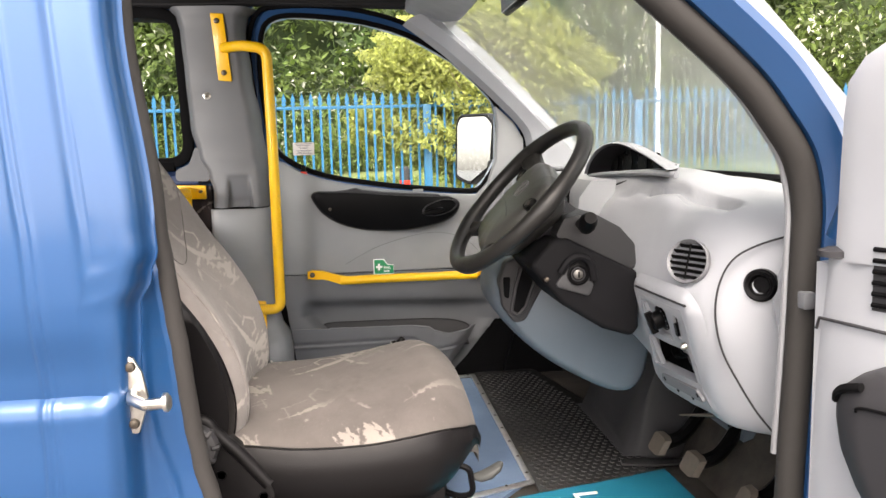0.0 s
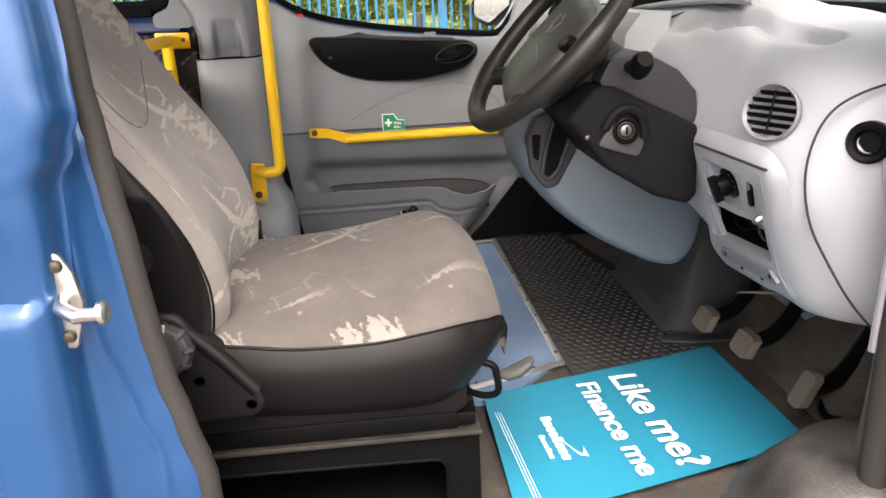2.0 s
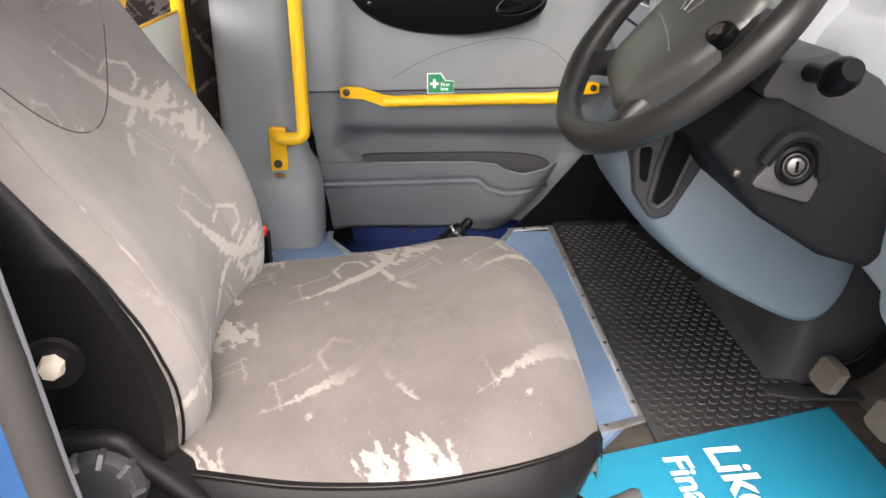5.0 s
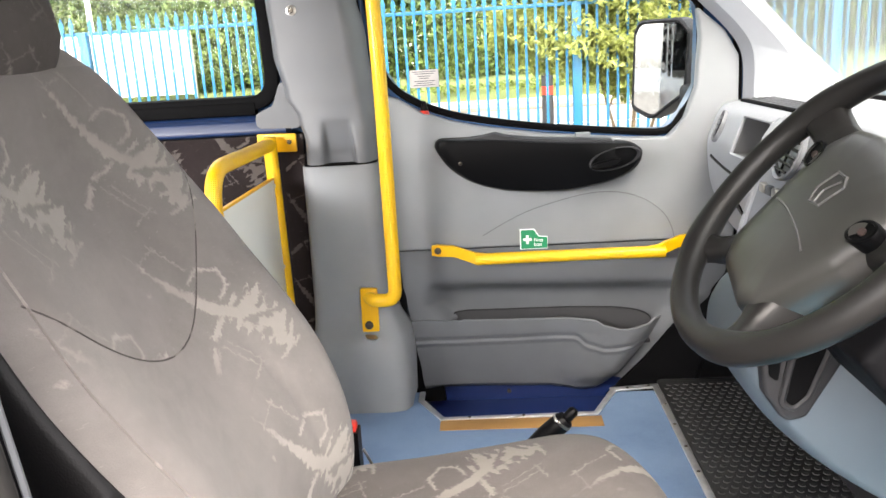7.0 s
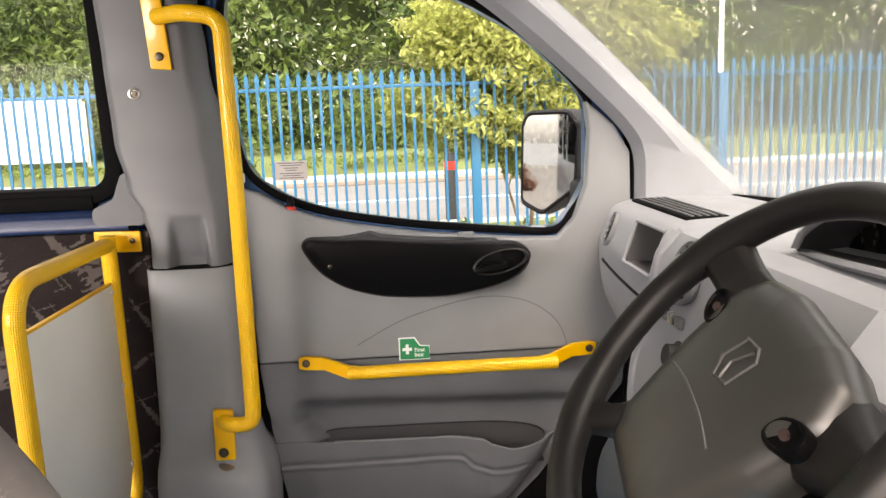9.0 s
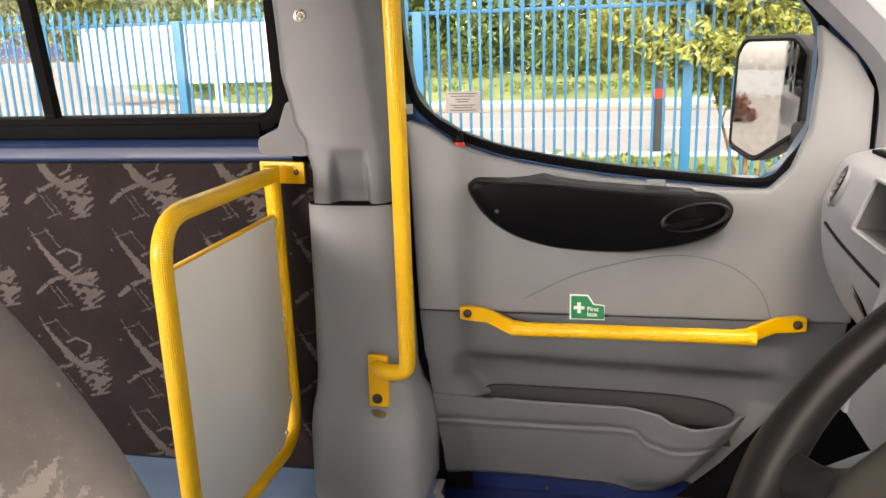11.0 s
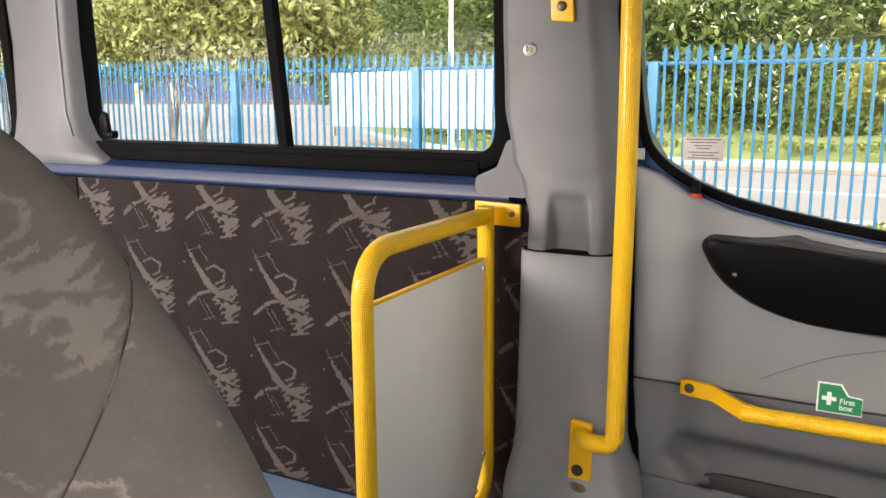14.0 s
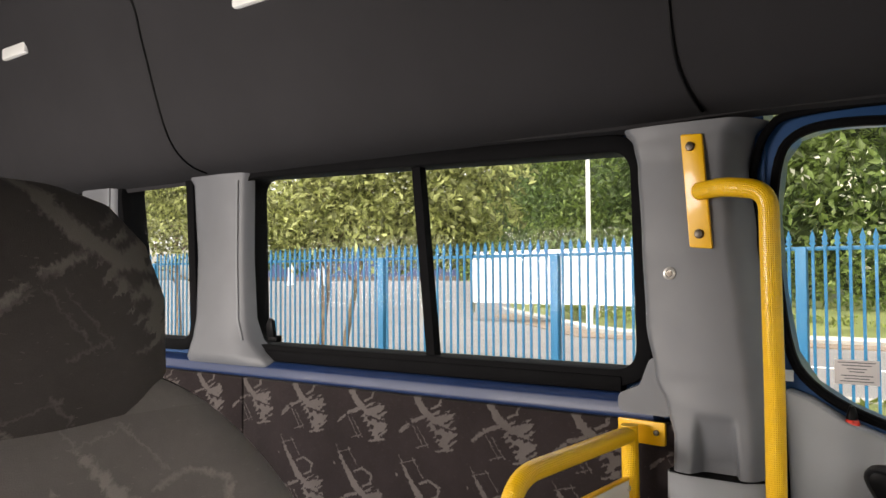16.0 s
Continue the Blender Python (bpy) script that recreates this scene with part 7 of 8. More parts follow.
# ---- footwell ----
def footwell():
    hump = thing("footwell_tunnel", (0.80, 1.9, 0.61), "dark moulded tunnel between the footwells", "floor moulding")
    bm = loft([[(x, 1.815 + dy, 0.606), (x + 0.01, 1.83 + dy, 0.606 + h), (x + 0.02, 1.91 + dy, 0.625 + h), (x + 0.02, 2.1 + dy, 0.625 + h), (x + 0.01, 2.2 + dy, 0.606 + h), (x, 2.25 + dy, 0.606)] for x, h, dy in ((0.660, 0.02, 0.06), (0.70, 0.12, 0.05), (0.75, 0.26, 0.04), (0.82, 0.38, 0.03), (0.98, 0.45, 0.03))])
    part("moulding", soften(bm, 0.015), SHROUD_DARK, hump, sharp=60)
    part("foot_flange", soften(prism([(0.645, 1.845), (0.70, 1.835), (0.99, 1.815), (0.99, 1.775), (0.70, 1.795), (0.640, 1.815)], "z", 0.6125, 0.6185), 0.002), MAT, hump, "dusty flange along the tunnel's foot")
    part("heater_duct", soften(loft([[(x, 1.60, z0), (x, 1.81, z0), (x, 1.81, z1), (x, 1.60, z1)] for x, z0, z1 in ((0.845, 0.74, 0.80), (0.90, 0.76, 0.86), (0.97, 0.80, 0.90))]), 0.012, 3), TRIM_BLUE, hump, "blue-grey duct behind the pedals")
    slope = tagged(part("toe_board", prism([(0.80, 0.604), (1.0, 0.604), (1.0, 0.95), (0.94, 0.90)], "y", 1.086, 2.70), DIRTY), "dirty sloping toe board", "floor", kind="structure")
    arch = tagged(part("wheel_arch", blob([((0.62, 1.10, 0.606), (0.17, 0, 0), (0, 0.16, 0)), ((0.64, 1.10, 0.70), (0.16, 0, 0), (0, 0.14, 0)), ((0.68, 1.10, 0.77), (0.12, 0, 0), (0, 0.10, 0)), ((0.72, 1.10, 0.80), (0.06, 0, 0), (0, 0.05, 0))], 24, 2.2), rough_ground("scuffed_black_rubber", (0.006, 0.006, 0.006), (0.075, 0.072, 0.070), 11, 200, 0.45, 0.3)), "black scuffed inner wheel arch beside the driver's door", "wheel arch", kind="structure")
    for name, x, y, z, w in (("clutch_pedal", 0.720, 1.765, 0.685, 0.034), ("brake_pedal", 0.740, 1.622, 0.690, 0.036), ("accelerator_pedal", 0.775, 1.455, 0.672, 0.022)):
        p = thing(name, (x, y, z), "worn metal pedal on a dark arm", "pedal", "driver's pedals")
        part("arm", tube(spline([(x + 0.01, y, z), (x + 0.06, y, z + 0.02), (x + 0.12, y + 0.01, z + 0.10), (x + 0.16, y + 0.015, z + 0.22)], 5), 0.016, 8, flat=1.6), BLACK, p)
        tall = 0.032 if name == "accelerator_pedal" else 0.022
        secs = [[(x - 0.012 + dx - s * tall * 0.5 * k2, y + w * k1 * sc, z + tall * k2 * sc) for k1, k2 in ((-1, -0.8), (-0.6, -1), (0.6, -1), (1, -0.8), (1, 0.8), (0.6, 1), (-0.6, 1), (-1, 0.8))] for s, dx, sc in ((-1, 0.0, 0.94), (-1, 0.010, 1.0), (-1, 0.016, 1.0))]
        part("pad", soften(loft(secs), 0.004), metal(name + "_pad", (0.13, 0.11, 0.09), 0.7, 0.1, 90), p, "scuffed pedal pad")
    grom = thing("cable_grommet", (0.86, 1.43, 0.66), "dark rubber cable grommet on the floor", "grommet")
    part("ring", tube([(0.835 + 0.03 * math.cos(q), 1.44 + 0.038 * math.sin(q), 0.640 + 0.018 * math.cos(q)) for q in (2 * math.pi * k / 20 for k in range(20))], 0.008, 8, True), BLACK, grom)
    wires = thing("loose_cables", (0.72, 1.4, 0.9), "loose dark cables hanging under the dashboard", "cable")
    for k, (dx, dy) in enumerate(((0, 0), (0.03, 0.05), (0.06, 0.12), (0.02, 0.22))):
        part("cable", tube(spline([(0.64 + dx, 1.25 + dy, 0.945), (0.66 + dx, 1.30 + dy, 0.90), (0.70 + dx, 1.37 + dy, 0.89), (0.74 + dx, 1.45 + dy, 0.93), (0.78 + dx, 1.5 + dy, 1.0)], 6), 0.004 + 0.001 * (k % 2), 6), RUBBER_BLACK, wires)
    part("cable_end", tube([(0.66, 1.52, 0.845), (0.70, 1.49, 0.852), (0.72, 1.47, 0.856)], [0.002, 0.004, 0.004], 8), SCREW, wires, "dull metal cable end")
    tag = thing("cable_tie", (0.80, 1.33, 0.63), "yellow cable tie in the footwell", "tie")
    part("strap", tube([(0.775, 1.36, 0.655), (0.79, 1.34, 0.66), (0.81, 1.315, 0.655)], 0.004, 6), YELLOW_PLATE, tag)


footwell()


def poster():
    p = thing("paper_floor_mat", (0.48, 1.5, 0.607), "teal printed paper mat lying on the driver's floor", "paper mat")
    A, B, C, D = Vector((0.206, 1.628, 0.6205)), Vector((0.731, 1.770, 0.616)), Vector((0.740, 1.371, 0.6165)), Vector((0.202, 1.237, 0.6190))

    def at(u, v):
        q = (A * (1 - u) + B * u) * (1 - v) + (D * (1 - u) + C * u) * v
        lift = 0.0012 * math.sin(u * 6 + v * 3)
        return Vector((q.x, q.y, q.z + lift))
    part("sheet", sheet(at, 24, 16, (0, 0, 0.0012)), PAPER, p, "teal paper")
    z = Vector((0, 0, 1))
    rd = Vector((0.066, -0.998, 0))                            # reading direction
    upd = z.cross(rd)

    def lay(x, y):
        return Matrix(((rd.x, upd.x, 0, x), (rd.y, upd.y, 0, y), (0, 0, 1, 0.6232), (0, 0, 0, 1)))
    for text, x, y, wide, cap in (("Like me?", 0.467, 1.659, 0.333, 0.059), ("Finance me", 0.395, 1.639, 0.325, 0.042)):
        ob = words(text, 0.09, PRINT, "lettering", p, Matrix())
        lo, hi = [min(v.co[k] for v in ob.data.vertices) for k in (0, 1)], [max(v.co[k] for v in ob.data.vertices) for k in (0, 1)]
        ob.data.transform(lay(x, y) @ Matrix.Diagonal((wide / (hi[0] - lo[0]), cap / (hi[1] - lo[1]), 1, 1)) @ Matrix.Translation((-lo[0], -lo[1], 0)))
    for x0, y0, wide, high, count in ((0.297, 1.524, 0.148, 0.019, 8), (0.281, 1.463, 0.077, 0.010, 7)):
        for k in range(count):
            bm = box(wide * k / count, wide * (k + 0.72) / count, 0, high * (0.75 if k % 4 else 1.0), -0.0004, 0.0004)
            bm.transform(lay(x0, y0))
            part("printed_bar", bm, PRINT, p)
    bm = prism([(0, 0), (0.052, 0.016), (0.060, 0.030), (0.03, 0.030), (0.052, 0.024), (0.044, 0.016)], "z", -0.0004, 0.0004)
    bm.transform(lay(0.318, 1.443))
    part("printed_mark", bm, PRINT, p, "plain white printed mark")
    for x in (0.2175, 0.2225, 0.2275):
        bm = box(0, 0.29, 0, 0.0009, -0.0003, 0.0003)
        bm.transform(lay(x, 1.558))
        part("small_print", bm, PRINT, p)


poster()


# ---- driver's door, standing open, and small fittings ----
def near_fittings():
    st = thing("door_striker", (-0.285, 1.03, 1.11), "zinc door striker on the blue pillar", "striker")
    part("plate", soften(prism(round_off([(-0.306, 1.062), (-0.290, 1.060), (-0.282, 1.085), (-0.276, 1.108), (-0.281, 1.140), (-0.292, 1.162), (-0.306, 1.165), (-0.303, 1.135), (-0.310, 1.11), (-0.302, 1.088)], 0.006), "y", 1.006, 1.014), 0.002), STEEL, st, "zinc plate")
    part("pin", tube([(-0.296, 1.012, 1.114), (-0.290, 0.985, 1.113), (-0.268, 0.962, 1.112), (-0.244, 0.962, 1.114)], 0.0075, 10), STEEL, st)
    part("pin_head", lathe([(0.012, 0), (0.012, 0.005), (0.008, 0.008)], (-0.246, 0.962, 1.114), (1, 0, 0.1), 12), STEEL, st)
    for z in (1.075, 1.150):
        screw((-0.295, 1.006, z), (0, -1, 0), st, 0.007)
    # the open door: hinged on the front pillar and swung outwards
    d = thing("driver_door", (0.665, 0.985, 0.60), "open driver's door with pale grey lining", "door")
    h = Vector((0.634, 0.968, 0))
    a = radians(-62)
    along, out = Vector((math.cos(a), math.sin(a), 0)), Vector((-math.sin(a), math.cos(a), 0))
    if out.x > 0:
        out = -out

    def D(s, t, z):
        q = h + along * s + out * t
        return Vector((q.x, q.y, z))
    rows = [(0.62, 0.0, 0.98), (0.9, -0.015, 0.98), (1.10, -0.012, 0.98), (1.26, 0.0, 0.98)]
    part("lining", soften(loft([[D(s0, 0.012, z), D(0.02, 0.030, z), D(0.10, 0.036, z), D(s1, 0.036, z), D(s1, -0.06, z), D(s0, -0.06, z)] for z, s0, s1 in rows]), 0.006), TRIM_PALE, d, "pale grey door lining")
    part("skin", soften(loft([[D(-0.01, -0.06, z), D(0.98, -0.06, z), D(0.98, -0.09, z), D(-0.01, -0.09, z)] for z in (0.55, 0.9, 1.3)]), 0.008), BLUE, d, "blue outer skin")
    part("hinge_edge", soften(loft([[D(-0.018, 0.010, z), D(0.0, 0.014, z), D(0.0, -0.06, z), D(-0.018, -0.06, z)] for z in (0.72, 0.9, 1.25)]), 0.003), TRIM_PALE, d)
    part("mirror_corner", soften(loft([[D(s0, 0.022, z), D(s0 + 0.03, 0.038, z), D(0.20, 0.040, z), D(0.20, 0.0, z), D(s0, 0.0, z)] for z, s0 in ((1.258, 0.014), (1.30, 0.015), (1.36, 0.016), (1.44, 0.018), (1.485, 0.022), (1.515, 0.042), (1.535, 0.075), (1.545, 0.12))]), 0.008, 3), TRIM_PALE, d, "pale mirror corner cover")
    part("window_frame", tube([D(0.0, -0.02, 1.28), D(0.05, -0.02, 1.42), D(0.10, -0.02, 1.58), D(0.16, -0.02, 1.72), D(0.30, -0.02, 1.82), D(0.95, -0.02, 1.85)], 0.022, 10), BLUE, d, "blue window frame")
    part("frame_seal", tube([D(0.05, 0.005, 1.30), D(0.08, 0.005, 1.42), D(0.13, 0.005, 1.56), D(0.19, 0.005, 1.70)], 0.012, 8), RUBBER_BLACK, d)
    part("adjuster_cap", lathe([(0.020, 0), (0.020, 0.008), (0.012, 0.011), (0.006, 0.013)], D(0.012, 0.022, 1.262), (0, 0, 1), 18), TRIM_DARK, d, "dark round cap")
    arm = part("armrest", soften(loft([[D(s0, 0.034, z), D(s0 + 0.004, 0.060, z), D(s0 + 0.018, 0.080, z), D(s0 + 0.05, 0.092, z), D(0.42, 0.095, z), D(0.42, 0.034, z)] for z, s0 in ((0.90, 0.130), (0.930, 0.104), (0.957, 0.084), (0.985, 0.065), (1.023, 0.047), (1.060, 0.040), (1.085, 0.040), (1.102, 0.046), (1.118, 0.064), (1.132, 0.090), (1.140, 0.13))]), 0.006, 2), TRIM_DARK, d, "dark grey door armrest")
    part("pull_slot", tube(spline([D(0.046, 0.066, 1.086), D(0.052, 0.074, 1.098), D(0.066, 0.082, 1.108), D(0.09, 0.090, 1.116)], 5), 0.006, 8, flat=0.8), RUBBER_BLACK, arm, "dark pull slot")
    part("armrest_line", tube(spline([D(0.085, 0.0925, 1.085), D(0.10, 0.0945, 1.092), D(0.2, 0.0965, 1.092)], 4), 0.0022, 6), BLACK, arm)
    g = part("speaker_grille", soften(loft([[D(0.070, 0.034, z), D(0.14, 0.040, z), D(0.14, 0.036, z), D(0.070, 0.030, z)] for z in (1.20, 1.285)]), 0.002), TRIM_DARK, d, "dark vent grille")
    for k in range(6):
        z = 1.208 + 0.014 * k
        part("grille_bar", tube([D(0.072, 0.038, z), D(0.138, 0.043, z)], 0.0035, 6), BLACK, g)
    part("lining_step", tube([D(-0.012, 0.016, 1.160), D(-0.006, 0.020, 1.176), D(0.03, 0.034, 1.178), D(0.10, 0.040, 1.175), D(0.3, 0.04, 1.175)], 0.0022, 8), TRIM_DARK, d)
    part("door_check", soften(box(0.622, 0.640, 1.015, 1.035, 1.175, 1.20), 0.003), SLATE, d)
    m = thing("rear_view_mirror", (0.39, MID, 1.76), "dark rear-view mirror on the windscreen", "mirror")
    part("housing", soften(box(0.378, 0.402, 1.74, 1.95, 1.725, 1.795), 0.012, 3), BLACK, m)
    part("glass", box(0.3755, 0.378, 1.75, 1.94, 1.732, 1.788), MIRROR, m)
    part("stem", tube([(0.40, 1.845, 1.77), (0.43, 1.85, 1.80)], 0.008, 8), BLACK, m)


near_fittings()


# ---- outside ----
def leaves(name, blobs, count, size, material, parent=None, seed=1, flat=0.5):
    """Many small folded leaves scattered in uneven clumps; blobs are (centre, radii)."""
    rng = np.random.default_rng(seed)
    vol = np.array([r[0] * r[1] * r[2] for _, r in blobs]) ** 0.75
    pick = rng.choice(len(blobs), count, p=vol / vol.sum())
    C, R = np.array([c for c, _ in blobs])[pick], np.array([r for _, r in blobs])[pick]
    d = rng.normal(size=(count, 3))
    d /= np.linalg.norm(d, axis=1)[:, None]
    rad = rng.random(count) ** 0.45
    P = C + d * R * rad[:, None] * (1 + 0.18 * np.sin(d[:, :1] * 7 + d[:, 2:] * 9))
    t = rng.normal(size=(count, 3))
    t /= np.linalg.norm(t, axis=1)[:, None]
    n = rng.normal(size=(count, 3))
    n[:, 2] += flat
    s = np.cross(n, t)
    s /= np.linalg.norm(s, axis=1)[:, None]
    L = size * (0.6 + 0.8 * rng.random(count))[:, None]
    W = L * 0.42
    up = np.cross(t, s)
    V = np.stack([P - t * L, P + s * W + up * W * 0.3, P + t * L, P - s * W + up * W * 0.3], 1).reshape(-1, 3)
    i = np.arange(count) * 4
    F = np.concatenate([np.stack([i, i + 1, i + 2], 1), np.stack([i, i + 2, i + 3], 1)])
    me = bpy.data.meshes.new(name)
    me.from_pydata(V.tolist(), [], F.tolist())
    me.materials.append(material)
    return link(name, me, parent)


def outside():
    tagged(part("ground", box(-400, 400, -300, 500, -0.4, 0.0), ASPHALT), "grey asphalt yard and road", "ground", kind="structure")
    tagged(part("yard", box(-60, 60, -60, 7.0, -0.3, 0.008), YARD), "pale worn paving of the yard", "ground", kind="structure")
    tagged(part("grass_verge", soften(box(-60, 40, 7.35, 11.7, 0.0, 0.06), 0.02), GRASS), "sunlit grass verge behind the fence", "grass", kind="structure")
    tagged(part("kerb", soften(box(-60, 40, 11.7, 11.85, 0.0, 0.10), 0.02), KERB), "concrete kerb along the verge", "kerb", kind="structure")
    tagged(part("road_line", box(-4.0, 40, 15.7, 15.82, 0.0, 0.006), PRINT), "white line on the road", "road marking", kind="structure")

    def ease(f):
        f = max(0.0, min(1.0, f))
        return f * f * (3 - 2 * f)

    def rise(x, y):
        return 1.14 * ease((-16 - x) / 14) * ease((y - 13) / 13)
    tagged(part("rising_road", sheet(lambda u, v: (-90 + 74 * u, 13 + 44.8 * v, 0.002 + rise(-90 + 74 * u, 13 + 44.8 * v)), 74, 24), ASPHALT), "pale road rising gently towards the junction", "road", kind="structure")

    def edge(x):
        return 20.6 + (max(0.0, -9.0 - x) * 1.05)

    def bank(u, v):
        x = -70 + 120 * u
        y0 = edge(x)
        f = v * v
        y = y0 + f * 70
        h = 0.10 + 0.50 * min(1, max(0, (y - y0 - 0.3)) / 2.2) + 0.02 * max(0, y - y0 - 2.5)
        return (x, y, h)
    tagged(part("grass_bank", sheet(bank, 60, 24), GRASS), "grass bank beyond the road", "grass", kind="structure")
    pts = [(x, edge(x) - 0.1, 0.06) for x in [-70 + 1.5 * k for k in range(80)]]
    tagged(part("kerb", tube(pts, 0.13, 6), KERB), "far concrete kerb", "kerb", kind="structure")
    tagged(part("footpath", prism([(-9.4, 19.4), (40, 19.4), (40, 20.5), (-9.2, 20.5), (-24, 36), (-25, 35)], "z", 0.0, 0.03), TARMAC_PATH), "worn brown path edge beside the road", "path", kind="structure")

    # blue railings
    f = thing("fence", (0, 7.2, 0), "blue steel railings with spear tops", "fence")
    x0, x1, y = -17.0, 7.0, 7.2
    for z in (1.762, 0.30):
        part("rail", box(x0, x1, y - 0.006, y + 0.020, z - 0.014, z + 0.014, 0.003), FENCE_BLUE, f)
    posts = [-3.225 + 1.967 * k for k in range(-7, 6)]
    bm = box(-0.037, 0.037, -0.034, 0.034, 0.0, 1.775, 0.005)
    first = part("post", bm, FENCE_BLUE, f)
    first.matrix_basis = Matrix.Translation((posts[0], y, 0))
    for p in posts[1:]:
        o = first.copy()
        scene.collection.objects.link(o)
        o.matrix_basis = Matrix.Translation((p, y, 0))
    def picket(x, bm=None):
        pts = [(-0.010, 0.08), (0.010, 0.08), (0.010, 1.765), (0.012, 1.785), (0.023, 1.795), (0.012, 1.812), (0.020, 1.828), (0.0, 1.895), (-0.020, 1.828), (-0.012, 1.812), (-0.023, 1.795), (-0.012, 1.785), (-0.010, 1.765)]
        return prism([(x + a, z) for a, z in pts], "y", y - 0.020 if bm else -0.006, y - 0.008 if bm else 0.006, bm=bm)
    pitch = 1.967 / 25
    spots = [-3.225 + pitch * i for i in range(-175, 130) if i % 25]
    one = part("picket", picket(0.0), FENCE_BLUE, f)
    near_spots = [x for x in spots if x > -15.0][:298]
    one.matrix_basis = Matrix.Translation((near_spots[0], y - 0.014, 0))
    for x in near_spots[1:]:
        o = one.copy()
        scene.collection.objects.link(o)
        o.matrix_basis = Matrix.Translation((x, y - 0.014, 0))
    rest = bmesh.new()
    for x in spots:
        if x not in near_spots:
            picket(x, rest)
    tagged(part("far_pickets", rest, FENCE_BLUE, f), kind="stuff")
    board = thing("hoarding", (-11, 24, 0.5), "long white hoarding standing on the grass bank", "hoarding")
    pb = [(-15.85, 23.9), (-13.3, 23.6), (-10.75, 23.3), (-8.15, 23.0)]
    for a, b in zip(pb, pb[1:]):
        part("panel", prism([(a[0], a[1]), (b[0] - 0.02, b[1]), (b[0] - 0.02, b[1] + 0.05), (a[0], a[1] + 0.05)], "z", 0.66, 2.40), HOARDING, board, "white panel")
    for a in pb:
        part("leg", box(a[0] - 0.05, a[0] + 0.05, a[1] + 0.06, a[1] + 0.16, 0.3, 2.25), STEEL, board)
    lp = thing("street_lamp", (-10.15, 21.6, 0), "tall pale grey street lamp column", "street lamp")
    part("column", tube([(-10.15, 21.6, 0.1), (-10.15, 21.6, 1.2), (-10.15, 21.6, 1.25), (-10.15, 21.6, 9.0)], [0.10, 0.10, 0.07, 0.05], 14), HOARDING, lp)
    part("arm", tube(bend([(-10.15, 21.6, 8.9), (-10.15, 21.4, 9.3), (-10.15, 20.4, 9.4)], 0.3), 0.03, 8), HOARDING, lp)
    part("lantern", blob([((-10.15, 20.4, 9.36), (0.12, 0, 0), (0, 0, 0.07)), ((-10.15, 19.8, 9.36), (0.10, 0, 0), (0, 0, 0.05))], 14), HOARDING, lp)
    lp2 = copy_thing(lp, Matrix.Translation((8.2, 20.6, 0)))
    bo = thing("bollard", (0.87, 12.4, 0), "black bollard with a red band", "bollard")
    part("post", lathe([(0.085, 0), (0.085, 1.02), (0.07, 1.06), (0.02, 1.08)], (0.87, 12.6, 0), (0, 0, 1), 16), TRIM_DARK, bo)
    part("band", lathe([(0.088, 0), (0.088, 0.12)], (0.87, 12.6, 0.74), (0, 0, 1), 16), RED, bo, "red reflective band")
    for x, y0, lean in ((-31.74, 30.0, 0.10), (-29.41, 30.0, 0.0)):
        h = rise(x, y0)
        w = thing("traffic_bollard", (x, y0, h), "white traffic bollard on the junction", "bollard", "traffic bollards")
        part("body", soften(loft([[(x + lean * f + a * k, y0 + b * k, h + 1.2 * f) for a, b in ((-0.19, -0.12), (0.19, -0.12), (0.19, 0.12), (-0.19, 0.12))] for f, k in ((0, 1.1), (0.15, 1.0), (0.85, 1.0), (1.0, 0.7))]), 0.03), HOARDING, w)
        part("plate", lathe([(0.12, 0), (0.12, 0.01)], (x + lean * 0.65, y0 - 0.122, h + 0.78), (0, -1, 0), 16), YELLOW_PLATE, w, "yellow plate")
    far = thing("boundary_wall", (-38, 58, 0), "long dark cladding wall beyond the junction", "wall")
    part("cladding", box(-75, -22, 58, 58.4, 0.2, 4.3), NAVY, far)
    part("brick_base", box(-75, -22, 57.9, 58.0, 0.0, 1.55), BRICK_DARK, far)

    # the bushes across the road: a bank of foliage with gaps
    rng = random.Random(5)
    blobs, dark, flower = [], [], []
    for k in range(215):
        x = -9 + 42 * rng.random() if k < 105 else -7 - 38 * rng.random()
        back = rng.random()
        y = edge(x) + 4.2 + 7 * back
        z = 0.6 + (2.2 + 9 * back) * rng.random()
        r = 0.9 + 1.2 * rng.random() + back
        (blobs if rng.random() < 0.65 else dark).append(((x, y, z), (r, r * 0.8, r * 0.8)))
        if x > -6 and z < 6:
            flower.append(((x, y - r * 0.6, z), (r * 0.9, r * 0.3, r * 0.7)))
    core = thing("hedge_bank", (0, 28, 0.5), "dense green bushes and trees beyond the road", "bushes", kind="stuff")
    leaves("foliage", blobs, 58000, 0.17, LEAF, core, 2)
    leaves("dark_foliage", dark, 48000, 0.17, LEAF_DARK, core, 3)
    leaves("blossom", flower, 2600, 0.10, BLOSSOM, core, 4, 1.5)
    # a sheet coloured dark to stand for the shade between the leaves
    def thicket_shade(u, v):
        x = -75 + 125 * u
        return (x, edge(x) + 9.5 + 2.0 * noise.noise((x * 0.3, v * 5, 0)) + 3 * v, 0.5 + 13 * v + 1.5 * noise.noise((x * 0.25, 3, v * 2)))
    tagged(part("thicket_shade", sheet(thicket_shade, 90, 12), rough_ground("thicket_shade_green", (0.02, 0.035, 0.012), (0.05, 0.075, 0.02), 1.2, 6, 1.0, 1.0)), "dark green sheet painted for the shade behind the bushes", "woodland", kind="stuff")
    long = []
